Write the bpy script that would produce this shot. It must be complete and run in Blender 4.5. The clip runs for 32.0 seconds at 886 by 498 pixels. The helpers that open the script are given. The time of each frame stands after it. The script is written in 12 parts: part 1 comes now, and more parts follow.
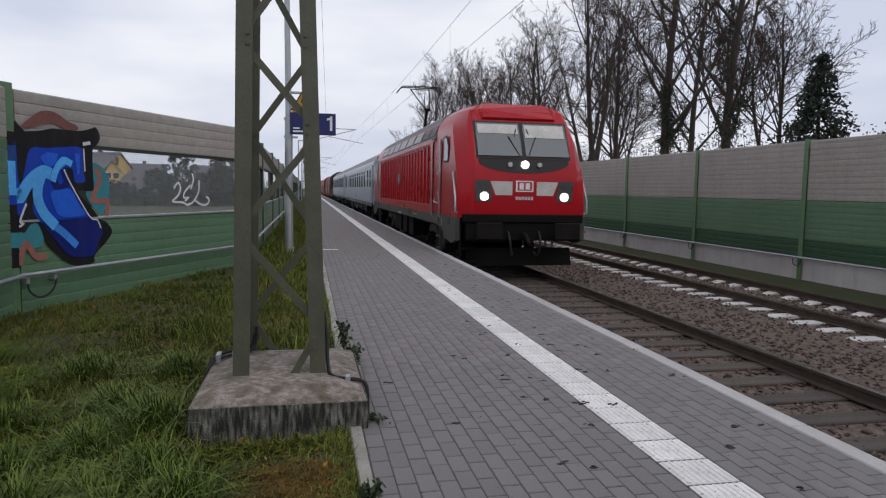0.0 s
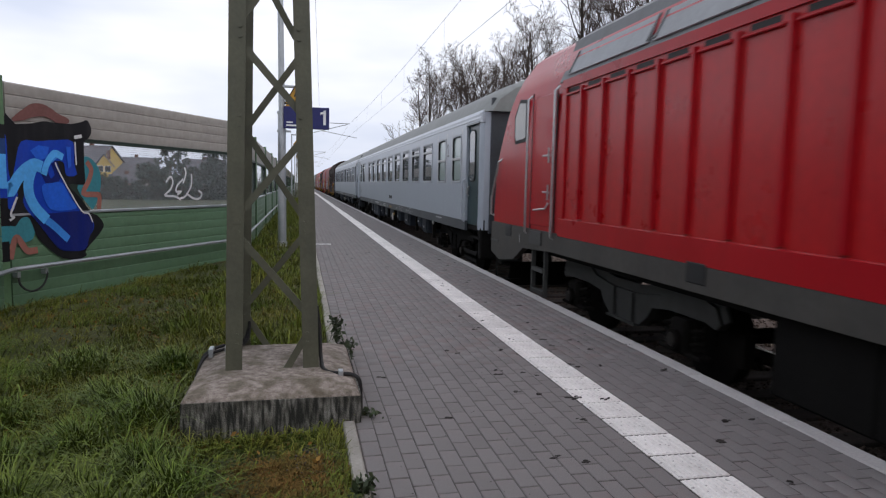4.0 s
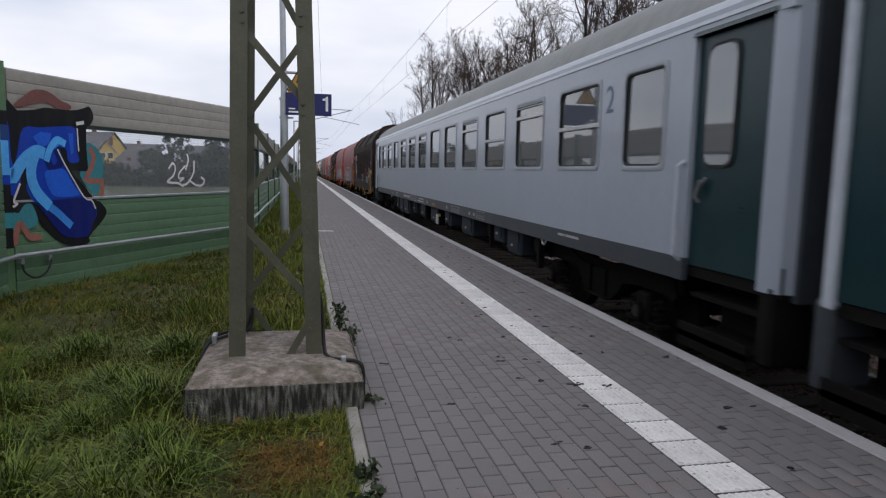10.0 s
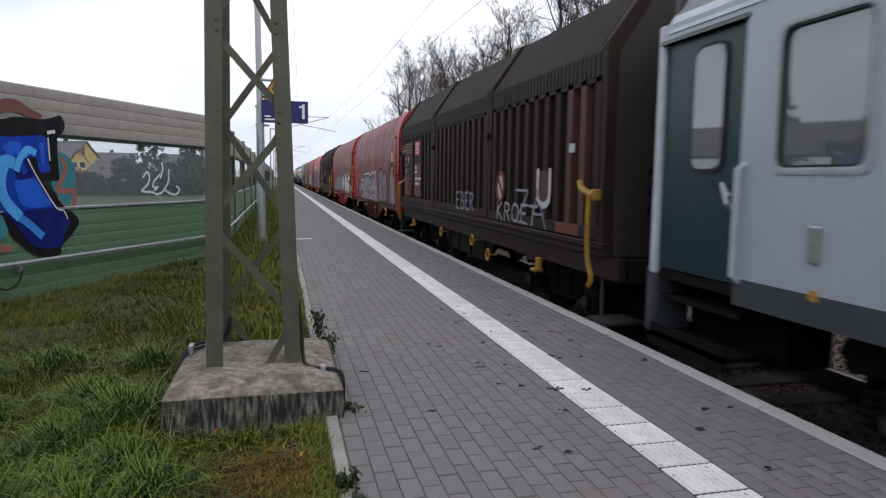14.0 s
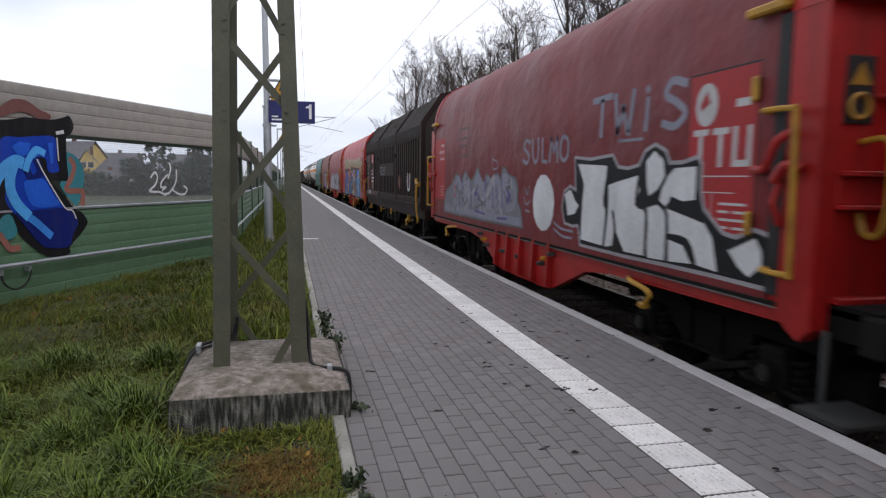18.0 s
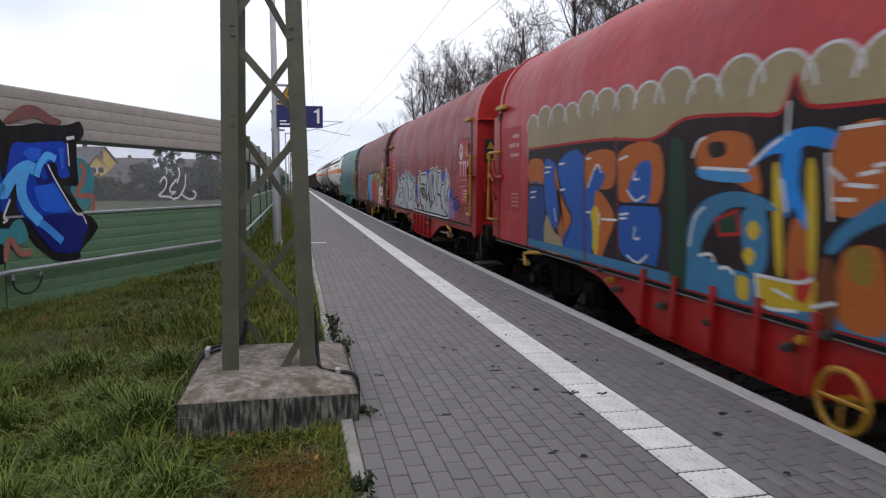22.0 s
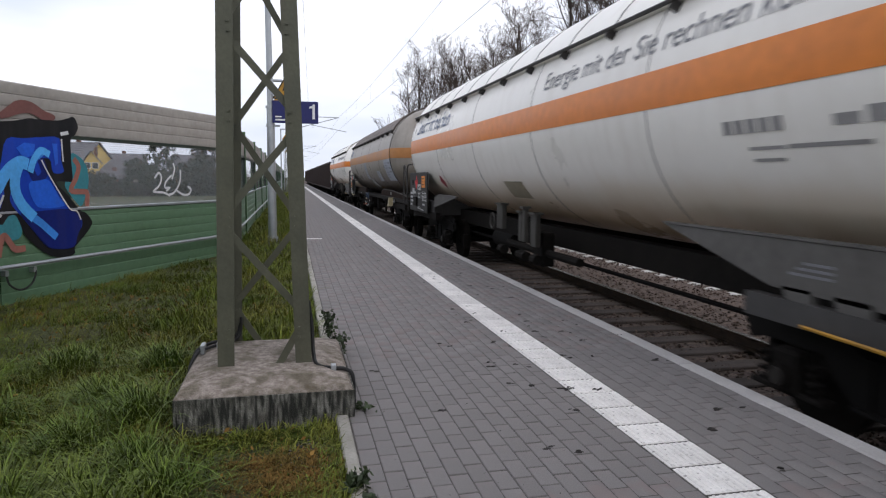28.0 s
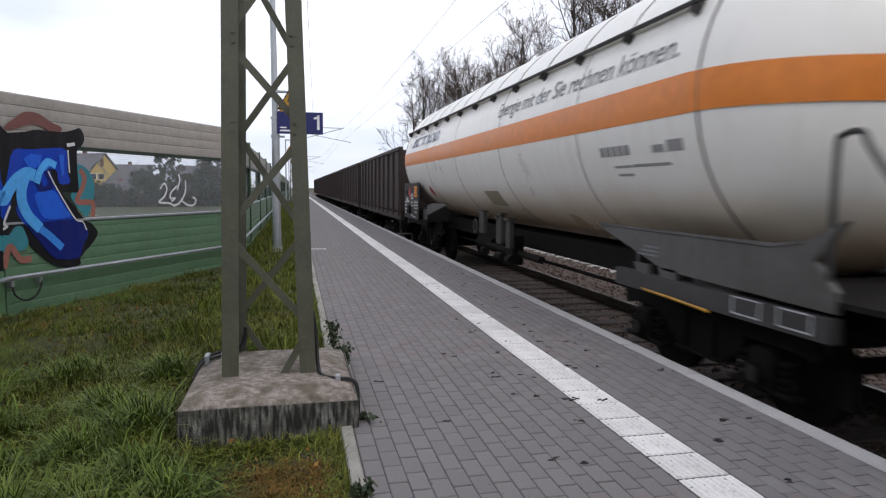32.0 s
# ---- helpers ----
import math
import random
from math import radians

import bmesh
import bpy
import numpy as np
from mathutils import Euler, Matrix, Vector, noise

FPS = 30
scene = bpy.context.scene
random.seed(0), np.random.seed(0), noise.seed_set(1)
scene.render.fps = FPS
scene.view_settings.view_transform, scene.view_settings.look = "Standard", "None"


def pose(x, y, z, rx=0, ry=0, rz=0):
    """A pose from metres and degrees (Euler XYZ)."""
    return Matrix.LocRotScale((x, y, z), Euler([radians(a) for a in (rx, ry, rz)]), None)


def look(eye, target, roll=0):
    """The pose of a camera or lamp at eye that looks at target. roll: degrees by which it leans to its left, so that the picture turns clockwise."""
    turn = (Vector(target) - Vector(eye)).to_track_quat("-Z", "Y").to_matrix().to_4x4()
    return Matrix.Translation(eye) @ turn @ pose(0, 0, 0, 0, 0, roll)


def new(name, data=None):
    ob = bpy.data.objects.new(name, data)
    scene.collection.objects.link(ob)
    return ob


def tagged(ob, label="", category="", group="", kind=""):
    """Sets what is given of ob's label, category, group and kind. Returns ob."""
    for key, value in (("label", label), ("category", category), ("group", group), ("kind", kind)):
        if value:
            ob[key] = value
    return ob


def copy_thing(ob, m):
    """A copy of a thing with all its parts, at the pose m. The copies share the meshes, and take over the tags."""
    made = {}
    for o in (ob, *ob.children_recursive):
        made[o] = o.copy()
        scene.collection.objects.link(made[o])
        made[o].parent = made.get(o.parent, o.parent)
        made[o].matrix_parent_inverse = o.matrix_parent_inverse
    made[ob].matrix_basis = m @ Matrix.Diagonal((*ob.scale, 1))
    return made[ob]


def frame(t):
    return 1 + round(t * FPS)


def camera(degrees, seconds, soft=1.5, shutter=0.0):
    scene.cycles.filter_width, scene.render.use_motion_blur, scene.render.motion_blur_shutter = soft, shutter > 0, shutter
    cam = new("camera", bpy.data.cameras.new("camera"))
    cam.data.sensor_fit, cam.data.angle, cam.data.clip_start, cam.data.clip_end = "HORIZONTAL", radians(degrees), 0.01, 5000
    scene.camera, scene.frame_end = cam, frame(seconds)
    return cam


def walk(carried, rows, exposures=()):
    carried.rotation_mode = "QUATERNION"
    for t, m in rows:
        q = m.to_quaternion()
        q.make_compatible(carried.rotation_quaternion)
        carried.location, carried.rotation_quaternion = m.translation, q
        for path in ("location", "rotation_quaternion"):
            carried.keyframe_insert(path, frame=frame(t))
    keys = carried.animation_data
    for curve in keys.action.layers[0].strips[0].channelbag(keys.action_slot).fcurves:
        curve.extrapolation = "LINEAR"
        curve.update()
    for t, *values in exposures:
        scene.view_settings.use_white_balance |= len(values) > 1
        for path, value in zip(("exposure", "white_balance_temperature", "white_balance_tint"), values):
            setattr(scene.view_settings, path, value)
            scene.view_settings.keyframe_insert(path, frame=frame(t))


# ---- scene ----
# A straight platform beside a double-track line; metres, z = 0 on the paving. The train runs towards -y.
EYE = (0.0, 0.0, 1.403)
TRACK1, TRACK2, RAIL = 4.677, 8.97, -0.482

cam = camera(67.85, 32.0, soft=1.2, shutter=0.3)


def aim(yaw, pitch, roll):
    return pose(*EYE, 0, 0, -yaw) @ pose(0, 0, 0, 90 + pitch) @ pose(0, 0, 0, 0, 0, roll)


walk(cam, [(t, aim(a, b, c)) for t, a, b, c in (
    (0, 11.66, -5.10, 0.97), (0.5, 11.74, -5.03, 0.95), (1, 11.91, -4.96, 0.97), (1.5, 12.03, -5.03, 1.03), (2, 12.13, -5.05, 1.11),
    (2.5, 12.24, -5.03, 1.14), (3, 12.34, -5.18, 1.05), (3.5, 12.33, -5.35, 1.15), (5.5, 11.89, -6.16, 1.03), (6, 11.85, -6.36, 1.03),
    (6.5, 11.88, -6.49, 0.99), (7, 12.01, -6.51, 1.02), (7.5, 12.06, -6.57, 1.08), (8, 11.98, -6.58, 1.07), (8.5, 11.98, -6.62, 1.15),
    (9, 11.91, -6.75, 1.19), (9.5, 11.91, -6.77, 1.15), (10, 12.04, -6.67, 1.22), (10.5, 12.18, -6.52, 1.21), (11, 12.39, -6.34, 1.14),
    (11.5, 12.65, -6.26, 1.04), (12, 12.93, -6.09, 0.88), (12.5, 13.24, -6.01, 0.69), (13, 13.53, -5.98, 0.71), (13.5, 13.79, -6.04, 0.66),
    (14, 13.89, -6.08, 0.73), (14.5, 13.86, -6.15, 0.80), (16.5, 13.54, -6.15, 0.88), (17, 13.48, -6.15, 0.65), (17.5, 13.42, -6.13, 0.61),
    (18, 13.32, -6.09, 0.71), (18.5, 13.25, -6.05, 0.76), (19, 13.23, -6.00, 0.74), (19.5, 13.25, -6.02, 0.70), (20, 13.25, -6.02, 0.88),
    (20.5, 13.13, -5.98, 0.72), (21, 12.93, -5.84, 0.58), (21.5, 12.76, -5.75, 0.61), (22, 12.63, -5.79, 0.47), (22.5, 12.52, -5.88, 0.50),
    (23, 12.35, -5.94, 0.70), (23.5, 12.26, -5.93, 0.55), (24, 12.23, -5.94, 0.66), (24.5, 12.28, -6.08, 0.62), (25, 12.34, -6.19, 0.60),
    (25.5, 12.47, -6.25, 0.35), (27.5, 13.09, -6.16, 0.38), (28, 13.01, -6.12, 0.54), (28.5, 12.91, -5.99, 0.43), (29, 12.86, -5.84, 0.53),
    (29.5, 12.70, -5.71, 0.57), (30, 12.65, -5.55, 0.59), (30.5, 12.64, -5.41, 0.71), (31, 12.58, -5.34, 0.68), (31.5, 12.61, -5.24, 0.49),
    (32, 12.63, -5.25, 0.43),
)], exposures=[(0, -0.25), (2, 0.05), (6, -0.08), (9, -0.15), (12, -0.06), (14, 0.15), (18, 0.13), (28, 0.15), (32, 0.2)])

# ---- world and light: a bright overcast winter day ----
world = bpy.data.worlds.new("overcast_sky")
scene.world = world
world.use_nodes = True
wn, wl = world.node_tree.nodes, world.node_tree.links
wn.clear()
sky = wn.new("ShaderNodeTexSky")
sky.sky_type, sky.sun_disc = "NISHITA", False
sky.sun_elevation, sky.sun_rotation = radians(46), radians(150)
sky.air_density, sky.dust_density, sky.ozone_density = 1.0, 4.0, 1.0
coord = wn.new("ShaderNodeTexCoord")
clouds = wn.new("ShaderNodeTexNoise")
clouds.inputs["Scale"].default_value, clouds.inputs["Detail"].default_value = 2.2, 4.0
stretch = wn.new("ShaderNodeMapping")
stretch.inputs["Scale"].default_value = (1, 1, 3.5)
ramp = wn.new("ShaderNodeValToRGB")
ramp.color_ramp.elements[0].position, ramp.color_ramp.elements[0].color = 0.36, (8.0, 8.6, 10.3, 1)
ramp.color_ramp.elements[1].position, ramp.color_ramp.elements[1].color = 0.62, (11.5, 11.6, 12.4, 1)
mixer = wn.new("ShaderNodeMix")
mixer.data_type, mixer.inputs["Factor"].default_value = "RGBA", 0.88
back = wn.new("ShaderNodeBackground")
back.inputs["Strength"].default_value = 0.1
wout = wn.new("ShaderNodeOutputWorld")
wl.new(coord.outputs["Generated"], stretch.inputs["Vector"])
wl.new(stretch.outputs["Vector"], clouds.inputs["Vector"])
wl.new(clouds.outputs["Fac"], ramp.inputs["Fac"])
wl.new(sky.outputs["Color"], mixer.inputs["A"])
wl.new(ramp.outputs["Color"], mixer.inputs["B"])
wl.new(mixer.outputs["Result"], back.inputs["Color"])
wl.new(back.outputs["Background"], wout.inputs["Surface"])

sun = new("sun", bpy.data.lights.new("sun", "SUN"))
sun.data.energy, sun.data.angle, sun.data.color = 0.5, radians(30), (1.0, 0.97, 0.92)
sun.matrix_world = look((16, -28, 34), (0, 0, 0))


# ---- materials ----
def mat(name, c1, c2=None, rough=0.6, metal=0.0, scale=2.0, fine=40.0, bump=0.15, bump_scale=None, dist=0.01,
        streak=0.0, streak_color=(0.05, 0.045, 0.04), specular=0.4, island=0.0, each=0.0, stretch_by=(1, 1, 1), coat=0.0, streak_size=(3.0, 3.0, 0.35), streak_edge=(0.48, 0.72), grain=0.2):
    """A surface with variation at two scales, fine relief, and, where asked, rain streaks and a shade for each piece."""
    c2 = c2 or tuple(x * 0.75 for x in c1)
    m = bpy.data.materials.new(name)
    m.use_nodes = True
    n, l = m.node_tree.nodes, m.node_tree.links
    b = n["Principled BSDF"]
    b.inputs["Roughness"].default_value, b.inputs["Metallic"].default_value = rough, metal
    b.inputs["Specular IOR Level"].default_value = specular
    b.inputs["Coat Weight"].default_value = coat
    tc = n.new("ShaderNodeTexCoord")
    mp = n.new("ShaderNodeMapping")
    mp.inputs["Scale"].default_value = stretch_by
    l.new(tc.outputs["Object"], mp.inputs["Vector"])
    n1 = n.new("ShaderNodeTexNoise")
    n1.inputs["Scale"].default_value, n1.inputs["Detail"].default_value, n1.inputs["Roughness"].default_value = scale, 6, 0.6
    n2 = n.new("ShaderNodeTexNoise")
    n2.inputs["Scale"].default_value, n2.inputs["Detail"].default_value = fine, 3
    for t in (n1, n2):
        l.new(mp.outputs["Vector"], t.inputs["Vector"])
    r = n.new("ShaderNodeValToRGB")
    r.color_ramp.elements[0].position, r.color_ramp.elements[1].position = 0.32, 0.68
    r.color_ramp.elements[0].color, r.color_ramp.elements[1].color = (*c2, 1), (*c1, 1)
    l.new(n1.outputs["Fac"], r.inputs["Fac"])
    col = r.outputs["Color"]

    def shade(value, low, high):
        nonlocal col
        mr = n.new("ShaderNodeMapRange")
        mr.inputs["To Min"].default_value, mr.inputs["To Max"].default_value = low, high
        l.new(value, mr.inputs["Value"])
        mx = n.new("ShaderNodeMix")
        mx.data_type, mx.blend_type = "RGBA", "MULTIPLY"
        mx.inputs["Factor"].default_value = 1.0
        l.new(col, mx.inputs["A"])
        l.new(mr.outputs["Result"], mx.inputs["B"])
        col = mx.outputs["Result"]

    shade(n2.outputs["Fac"], 1 - grain, 1 + grain)
    if island:
        g = n.new("ShaderNodeNewGeometry")
        shade(g.outputs["Random Per Island"], 1 - island, 1 + island)
    if each:
        o = n.new("ShaderNodeObjectInfo")
        shade(o.outputs["Random"], 1 - each, 1 + each)
    if streak:
        ms = n.new("ShaderNodeMapping")
        ms.inputs["Scale"].default_value = streak_size
        l.new(tc.outputs["Object"], ms.inputs["Vector"])
        n3 = n.new("ShaderNodeTexNoise")
        n3.inputs["Scale"].default_value, n3.inputs["Detail"].default_value = 1.6, 8
        l.new(ms.outputs["Vector"], n3.inputs["Vector"])
        r3 = n.new("ShaderNodeValToRGB")
        r3.color_ramp.elements[0].position, r3.color_ramp.elements[1].position = streak_edge
        r3.color_ramp.elements[0].color, r3.color_ramp.elements[1].color = (0, 0, 0, 1), (streak, streak, streak, 1)
        l.new(n3.outputs["Fac"], r3.inputs["Fac"])
        mx = n.new("ShaderNodeMix")
        mx.data_type = "RGBA"
        l.new(r3.outputs["Color"], mx.inputs["Factor"])
        l.new(col, mx.inputs["A"])
        mx.inputs["B"].default_value = (*streak_color, 1)
        col = mx.outputs["Result"]
    l.new(col, b.inputs["Base Color"])
    rr = n.new("ShaderNodeMapRange")
    rr.inputs["To Min"].default_value, rr.inputs["To Max"].default_value = max(0.03, rough - 0.12), min(1, rough + 0.12)
    l.new(n1.outputs["Fac"], rr.inputs["Value"])
    l.new(rr.outputs["Result"], b.inputs["Roughness"])
    if bump:
        bp = n.new("ShaderNodeBump")
        bp.inputs["Strength"].default_value, bp.inputs["Distance"].default_value = bump, dist
        src = n2
        if bump_scale:
            src = n.new("ShaderNodeTexNoise")
            src.inputs["Scale"].default_value, src.inputs["Detail"].default_value = bump_scale, 4
            l.new(mp.outputs["Vector"], src.inputs["Vector"])
        l.new(src.outputs["Fac"], bp.inputs["Height"])
        l.new(bp.outputs["Normal"], b.inputs["Normal"])
    return m


def glass(name, tint, rough=0.02, clear=0.0, ior=1.5):
    m = bpy.data.materials.new(name)
    m.use_nodes = True
    b = m.node_tree.nodes["Principled BSDF"]
    b.inputs["Base Color"].default_value = (*tint, 1)
    b.inputs["Roughness"].default_value, b.inputs["IOR"].default_value = rough, ior
    b.inputs["Transmission Weight"].default_value = clear
    return m


def glow(name, color, strength):
    m = bpy.data.materials.new(name)
    m.use_nodes = True
    b = m.node_tree.nodes["Principled BSDF"]
    b.inputs["Base Color"].default_value = (*color, 1)
    b.inputs["Emission Color"].default_value, b.inputs["Emission Strength"].default_value = (*color, 1), strength
    return m


def paint(name, c, rough=0.55):
    return mat(name, c, tuple(x * 0.8 for x in c), rough, scale=3, fine=25, bump=0.05)


paver_mat = mat("grey_concrete_paver", (0.2, 0.187, 0.184), (0.158, 0.148, 0.147), 0.85, scale=3.5, fine=170, bump=0.45, dist=0.003, island=0.07, each=0.07, grain=0.38, streak=0.5, streak_color=(0.2, 0.155, 0.15), streak_size=(3, 3, 3), streak_edge=(0.5, 0.62))
joint_mat = mat("sand_joint", (0.125, 0.115, 0.108), (0.024, 0.022, 0.02), 0.95, scale=22, fine=120)
tactile_mat = mat("white_tactile_tile", (0.8, 0.775, 0.755), (0.66, 0.635, 0.615), 0.75, streak=0.6, streak_color=(0.12, 0.11, 0.1), streak_size=(26, 26, 26), streak_edge=(0.62, 0.68), scale=5, fine=60, bump=0.2, dist=0.003, each=0.1, island=0.06)
coping_mat = mat("pale_concrete_coping", (0.46, 0.44, 0.43), (0.36, 0.345, 0.34), 0.85, scale=2, fine=70, bump=0.25, dist=0.004, each=0.06)
kerb_mat = mat("weathered_kerb_concrete", (0.36, 0.34, 0.31), (0.25, 0.24, 0.21), 0.9, scale=4, fine=60, bump=0.4, each=0.1)
plinth_mat = mat("mossy_old_concrete", (0.38, 0.33, 0.295), (0.13, 0.105, 0.085), 0.92, scale=22, fine=140, bump=1.0, dist=0.012, bump_scale=70, grain=0.4, streak=0.75, streak_color=(0.09, 0.075, 0.045), streak_size=(5, 5, 5), streak_edge=(0.46, 0.66))
stained_mat = mat("streaked_concrete_face", (0.27, 0.262, 0.24), (0.075, 0.07, 0.055), 0.92, scale=9, fine=110, grain=0.45, bump=0.8, dist=0.012, streak=0.96, streak_color=(0.016, 0.017, 0.014), streak_size=(26, 26, 4), streak_edge=(0.38, 0.58))
mast_mat = mat("olive_grey_mast_paint", (0.095, 0.096, 0.066), (0.07, 0.071, 0.05), 0.6, scale=4, fine=50, bump=0.15, streak=0.15, streak_color=(0.09, 0.07, 0.045))
galv_mat = mat("galvanised_steel", (0.42, 0.44, 0.46), (0.33, 0.35, 0.37), 0.45, 0.6, scale=5, fine=60, bump=0.05)
rail_side_mat = mat("rusty_rail_steel", (0.085, 0.06, 0.045), (0.05, 0.038, 0.03), 0.85, 0.2, scale=6, fine=60, bump=0.3)
rail_top_mat = mat("polished_rail_head", (0.34, 0.32, 0.3), (0.22, 0.2, 0.185), 0.2, 1.0, scale=6, fine=60, bump=0.02, stretch_by=(4, 0.2, 1))
wood_sleeper_mat = mat("dark_timber_sleeper", (0.09375, 0.075, 0.066), (0.05625, 0.045, 0.039), 0.9, scale=3, fine=25, bump=0.6, each=0.2, stretch_by=(0.4, 3, 3))
white_sleeper_mat = mat("pale_concrete_sleeper", (0.56, 0.55, 0.54), (0.4, 0.385, 0.36), 0.85, scale=4, fine=50, bump=0.2, each=0.08)
ballast_mat = mat("brown_grey_ballast", (0.15, 0.108, 0.088), (0.045, 0.032, 0.027), 0.9, scale=14, fine=60, bump=1.0, dist=0.03, bump_scale=22, island=0.45)
ground_mat = mat("rough_winter_grass_soil", (0.045, 0.055, 0.014), (0.034, 0.034, 0.013), 0.95, scale=0.9, fine=18, bump=0.8, dist=0.04)
grass_mat = mat("winter_grass_blade", (0.07, 0.11, 0.014), (0.14, 0.135, 0.025), 0.55, scale=1.2, fine=9, bump=0, island=0.65, specular=0.15)
long_grass_mat = mat("long_green_grass_blade", (0.066, 0.118, 0.014), (0.12, 0.15, 0.026), 0.5, scale=1.6, fine=9, bump=0, island=0.65, specular=0.2)
dry_mat = mat("dry_grass_blade", (0.24, 0.145, 0.04), (0.15, 0.075, 0.022), 0.8, specular=0.15, scale=2, fine=9, bump=0, island=0.35)
moss_mat = mat("dark_green_moss", (0.06, 0.085, 0.016), (0.035, 0.05, 0.012), 0.85, scale=3, fine=14, bump=0, island=0.5, specular=0.1)
moss_brown_mat = mat("orange_brown_moss", (0.17, 0.095, 0.03), (0.09, 0.07, 0.02), 0.85, scale=5, fine=14, bump=0, island=0.5, specular=0.1)
barrier_green_mat = mat("green_aluminium_cassette", (0.125, 0.222, 0.135), (0.108, 0.195, 0.113), 0.38, 0.0, scale=0.8, fine=14, bump=0.08, streak=0.12, streak_color=(0.07, 0.09, 0.06))
barrier_deep_mat = mat("deep_green_cassette", (0.04, 0.095, 0.05), (0.032, 0.08, 0.04), 0.55, scale=0.8, fine=14, bump=0.08, streak=0.15, streak_color=(0.03, 0.04, 0.03))
barrier_grey_mat = mat("warm_grey_cassette", (0.38, 0.352, 0.32), (0.325, 0.302, 0.275), 0.5, scale=0.6, fine=12, bump=0.08, streak=0.2, streak_color=(0.2, 0.185, 0.16))
barrier_post_mat = mat("green_barrier_post", (0.11, 0.2, 0.1), (0.09, 0.165, 0.085), 0.5, scale=3, fine=20, bump=0.05)
frame_dark_mat = mat("dark_green_frame", (0.02, 0.035, 0.025), None, 0.45, scale=3, fine=20, bump=0.05)
concrete_mat = mat("pale_barrier_plinth", (0.5, 0.48, 0.47), (0.4, 0.385, 0.375), 0.9, scale=1.2, fine=40, bump=0.3, streak=0.3, streak_color=(0.25, 0.24, 0.22))
# The milky share paints the sky's reflection onto the clear acrylic.
pane_mat = bpy.data.materials.new("sky_hazed_acrylic_pane")
pane_mat.use_nodes = True
pn_, pl_ = pane_mat.node_tree.nodes, pane_mat.node_tree.links
clear_, milky_, blend_ = pn_.new("ShaderNodeBsdfTransparent"), pn_["Principled BSDF"], pn_.new("ShaderNodeMixShader")
milky_.inputs["Base Color"].default_value, milky_.inputs["Roughness"].default_value = (0.5, 0.53, 0.55, 1), 0.25
haze_noise_ = pn_.new("ShaderNodeTexNoise")
haze_noise_.inputs["Scale"].default_value = 3.0
haze_ = pn_.new("ShaderNodeMapRange")
haze_.inputs["To Min"].default_value, haze_.inputs["To Max"].default_value = 0.08, 0.2
pl_.new(haze_noise_.outputs["Fac"], haze_.inputs["Value"])
pl_.new(haze_.outputs["Result"], blend_.inputs["Fac"])
pl_.new(clear_.outputs["BSDF"], blend_.inputs[1])
pl_.new(milky_.outputs["BSDF"], blend_.inputs[2])
pl_.new(blend_.outputs["Shader"], pn_["Material Output"].inputs["Surface"])
black_mat = mat("black_rubber", (0.015, 0.015, 0.016), (0.01, 0.01, 0.01), 0.6, scale=4, fine=30, bump=0.05)
bark_mat = mat("grey_brown_bark", (0.06, 0.047, 0.038), (0.035, 0.027, 0.022), 0.9, scale=5, fine=22, bump=0.9, dist=0.03, stretch_by=(2, 2, 0.5))
twig_mat = mat("bare_twig", (0.075, 0.052, 0.042), (0.045, 0.034, 0.03), 0.9, scale=1, fine=10, bump=0)
ivy_mat = mat("dark_ivy_leaf", (0.028, 0.042, 0.02), (0.018, 0.026, 0.014), 0.6, scale=3, fine=9, bump=0, island=0.4)
fir_mat = mat("dark_conifer_needles", (0.03, 0.042, 0.03), (0.018, 0.025, 0.018), 0.75, scale=2, fine=9, bump=0, island=0.4)
hedge_mat = mat("winter_shrub_leaf", (0.05, 0.05, 0.03), (0.035, 0.03, 0.022), 0.8, scale=0.5, fine=9, bump=0, island=0.4)
weed_mat = mat("green_weed_leaf", (0.04, 0.06, 0.022), (0.022, 0.034, 0.014), 0.6, scale=3, fine=9, bump=0, island=0.3)
leaf_litter_mat = mat("rotten_dark_leaf", (0.022, 0.018, 0.015), (0.012, 0.01, 0.009), 0.75, scale=6, fine=30, bump=0.3, island=0.4)
sign_blue_mat = paint("deep_blue_sign_enamel", (0.012, 0.015, 0.115), 0.35)
sign_white_mat = paint("white_sign_enamel", (0.8, 0.8, 0.8), 0.4)
yellow_mat = mat("worn_yellow_paint", (0.5, 0.26, 0.018), (0.3, 0.155, 0.018), 0.5, scale=5, fine=25, bump=0.08, streak=0.4, streak_color=(0.12, 0.07, 0.02))
red_tile_mat = mat("red_brown_roof_tiles", (0.16, 0.07, 0.05), (0.1, 0.05, 0.04), 0.8, scale=3, fine=20, bump=0.5)
slate_mat = mat("grey_roof_tiles", (0.13, 0.125, 0.14), (0.1, 0.095, 0.11), 0.8, scale=3, fine=20, bump=0.5)
render_yellow_mat = mat("yellow_house_render", (0.6, 0.42, 0.12), (0.5, 0.35, 0.1), 0.9, scale=1, fine=20)
render_white_mat = mat("cream_house_render", (0.6, 0.57, 0.5), (0.5, 0.47, 0.42), 0.9, scale=1, fine=20)
brick_wall_mat = mat("weathered_red_brick", (0.3, 0.15, 0.1), (0.22, 0.11, 0.08), 0.9, scale=3, fine=30, bump=0.4)
dark_glass_mat = glass("dark_window_glass", (0.03, 0.035, 0.04), 0.06)
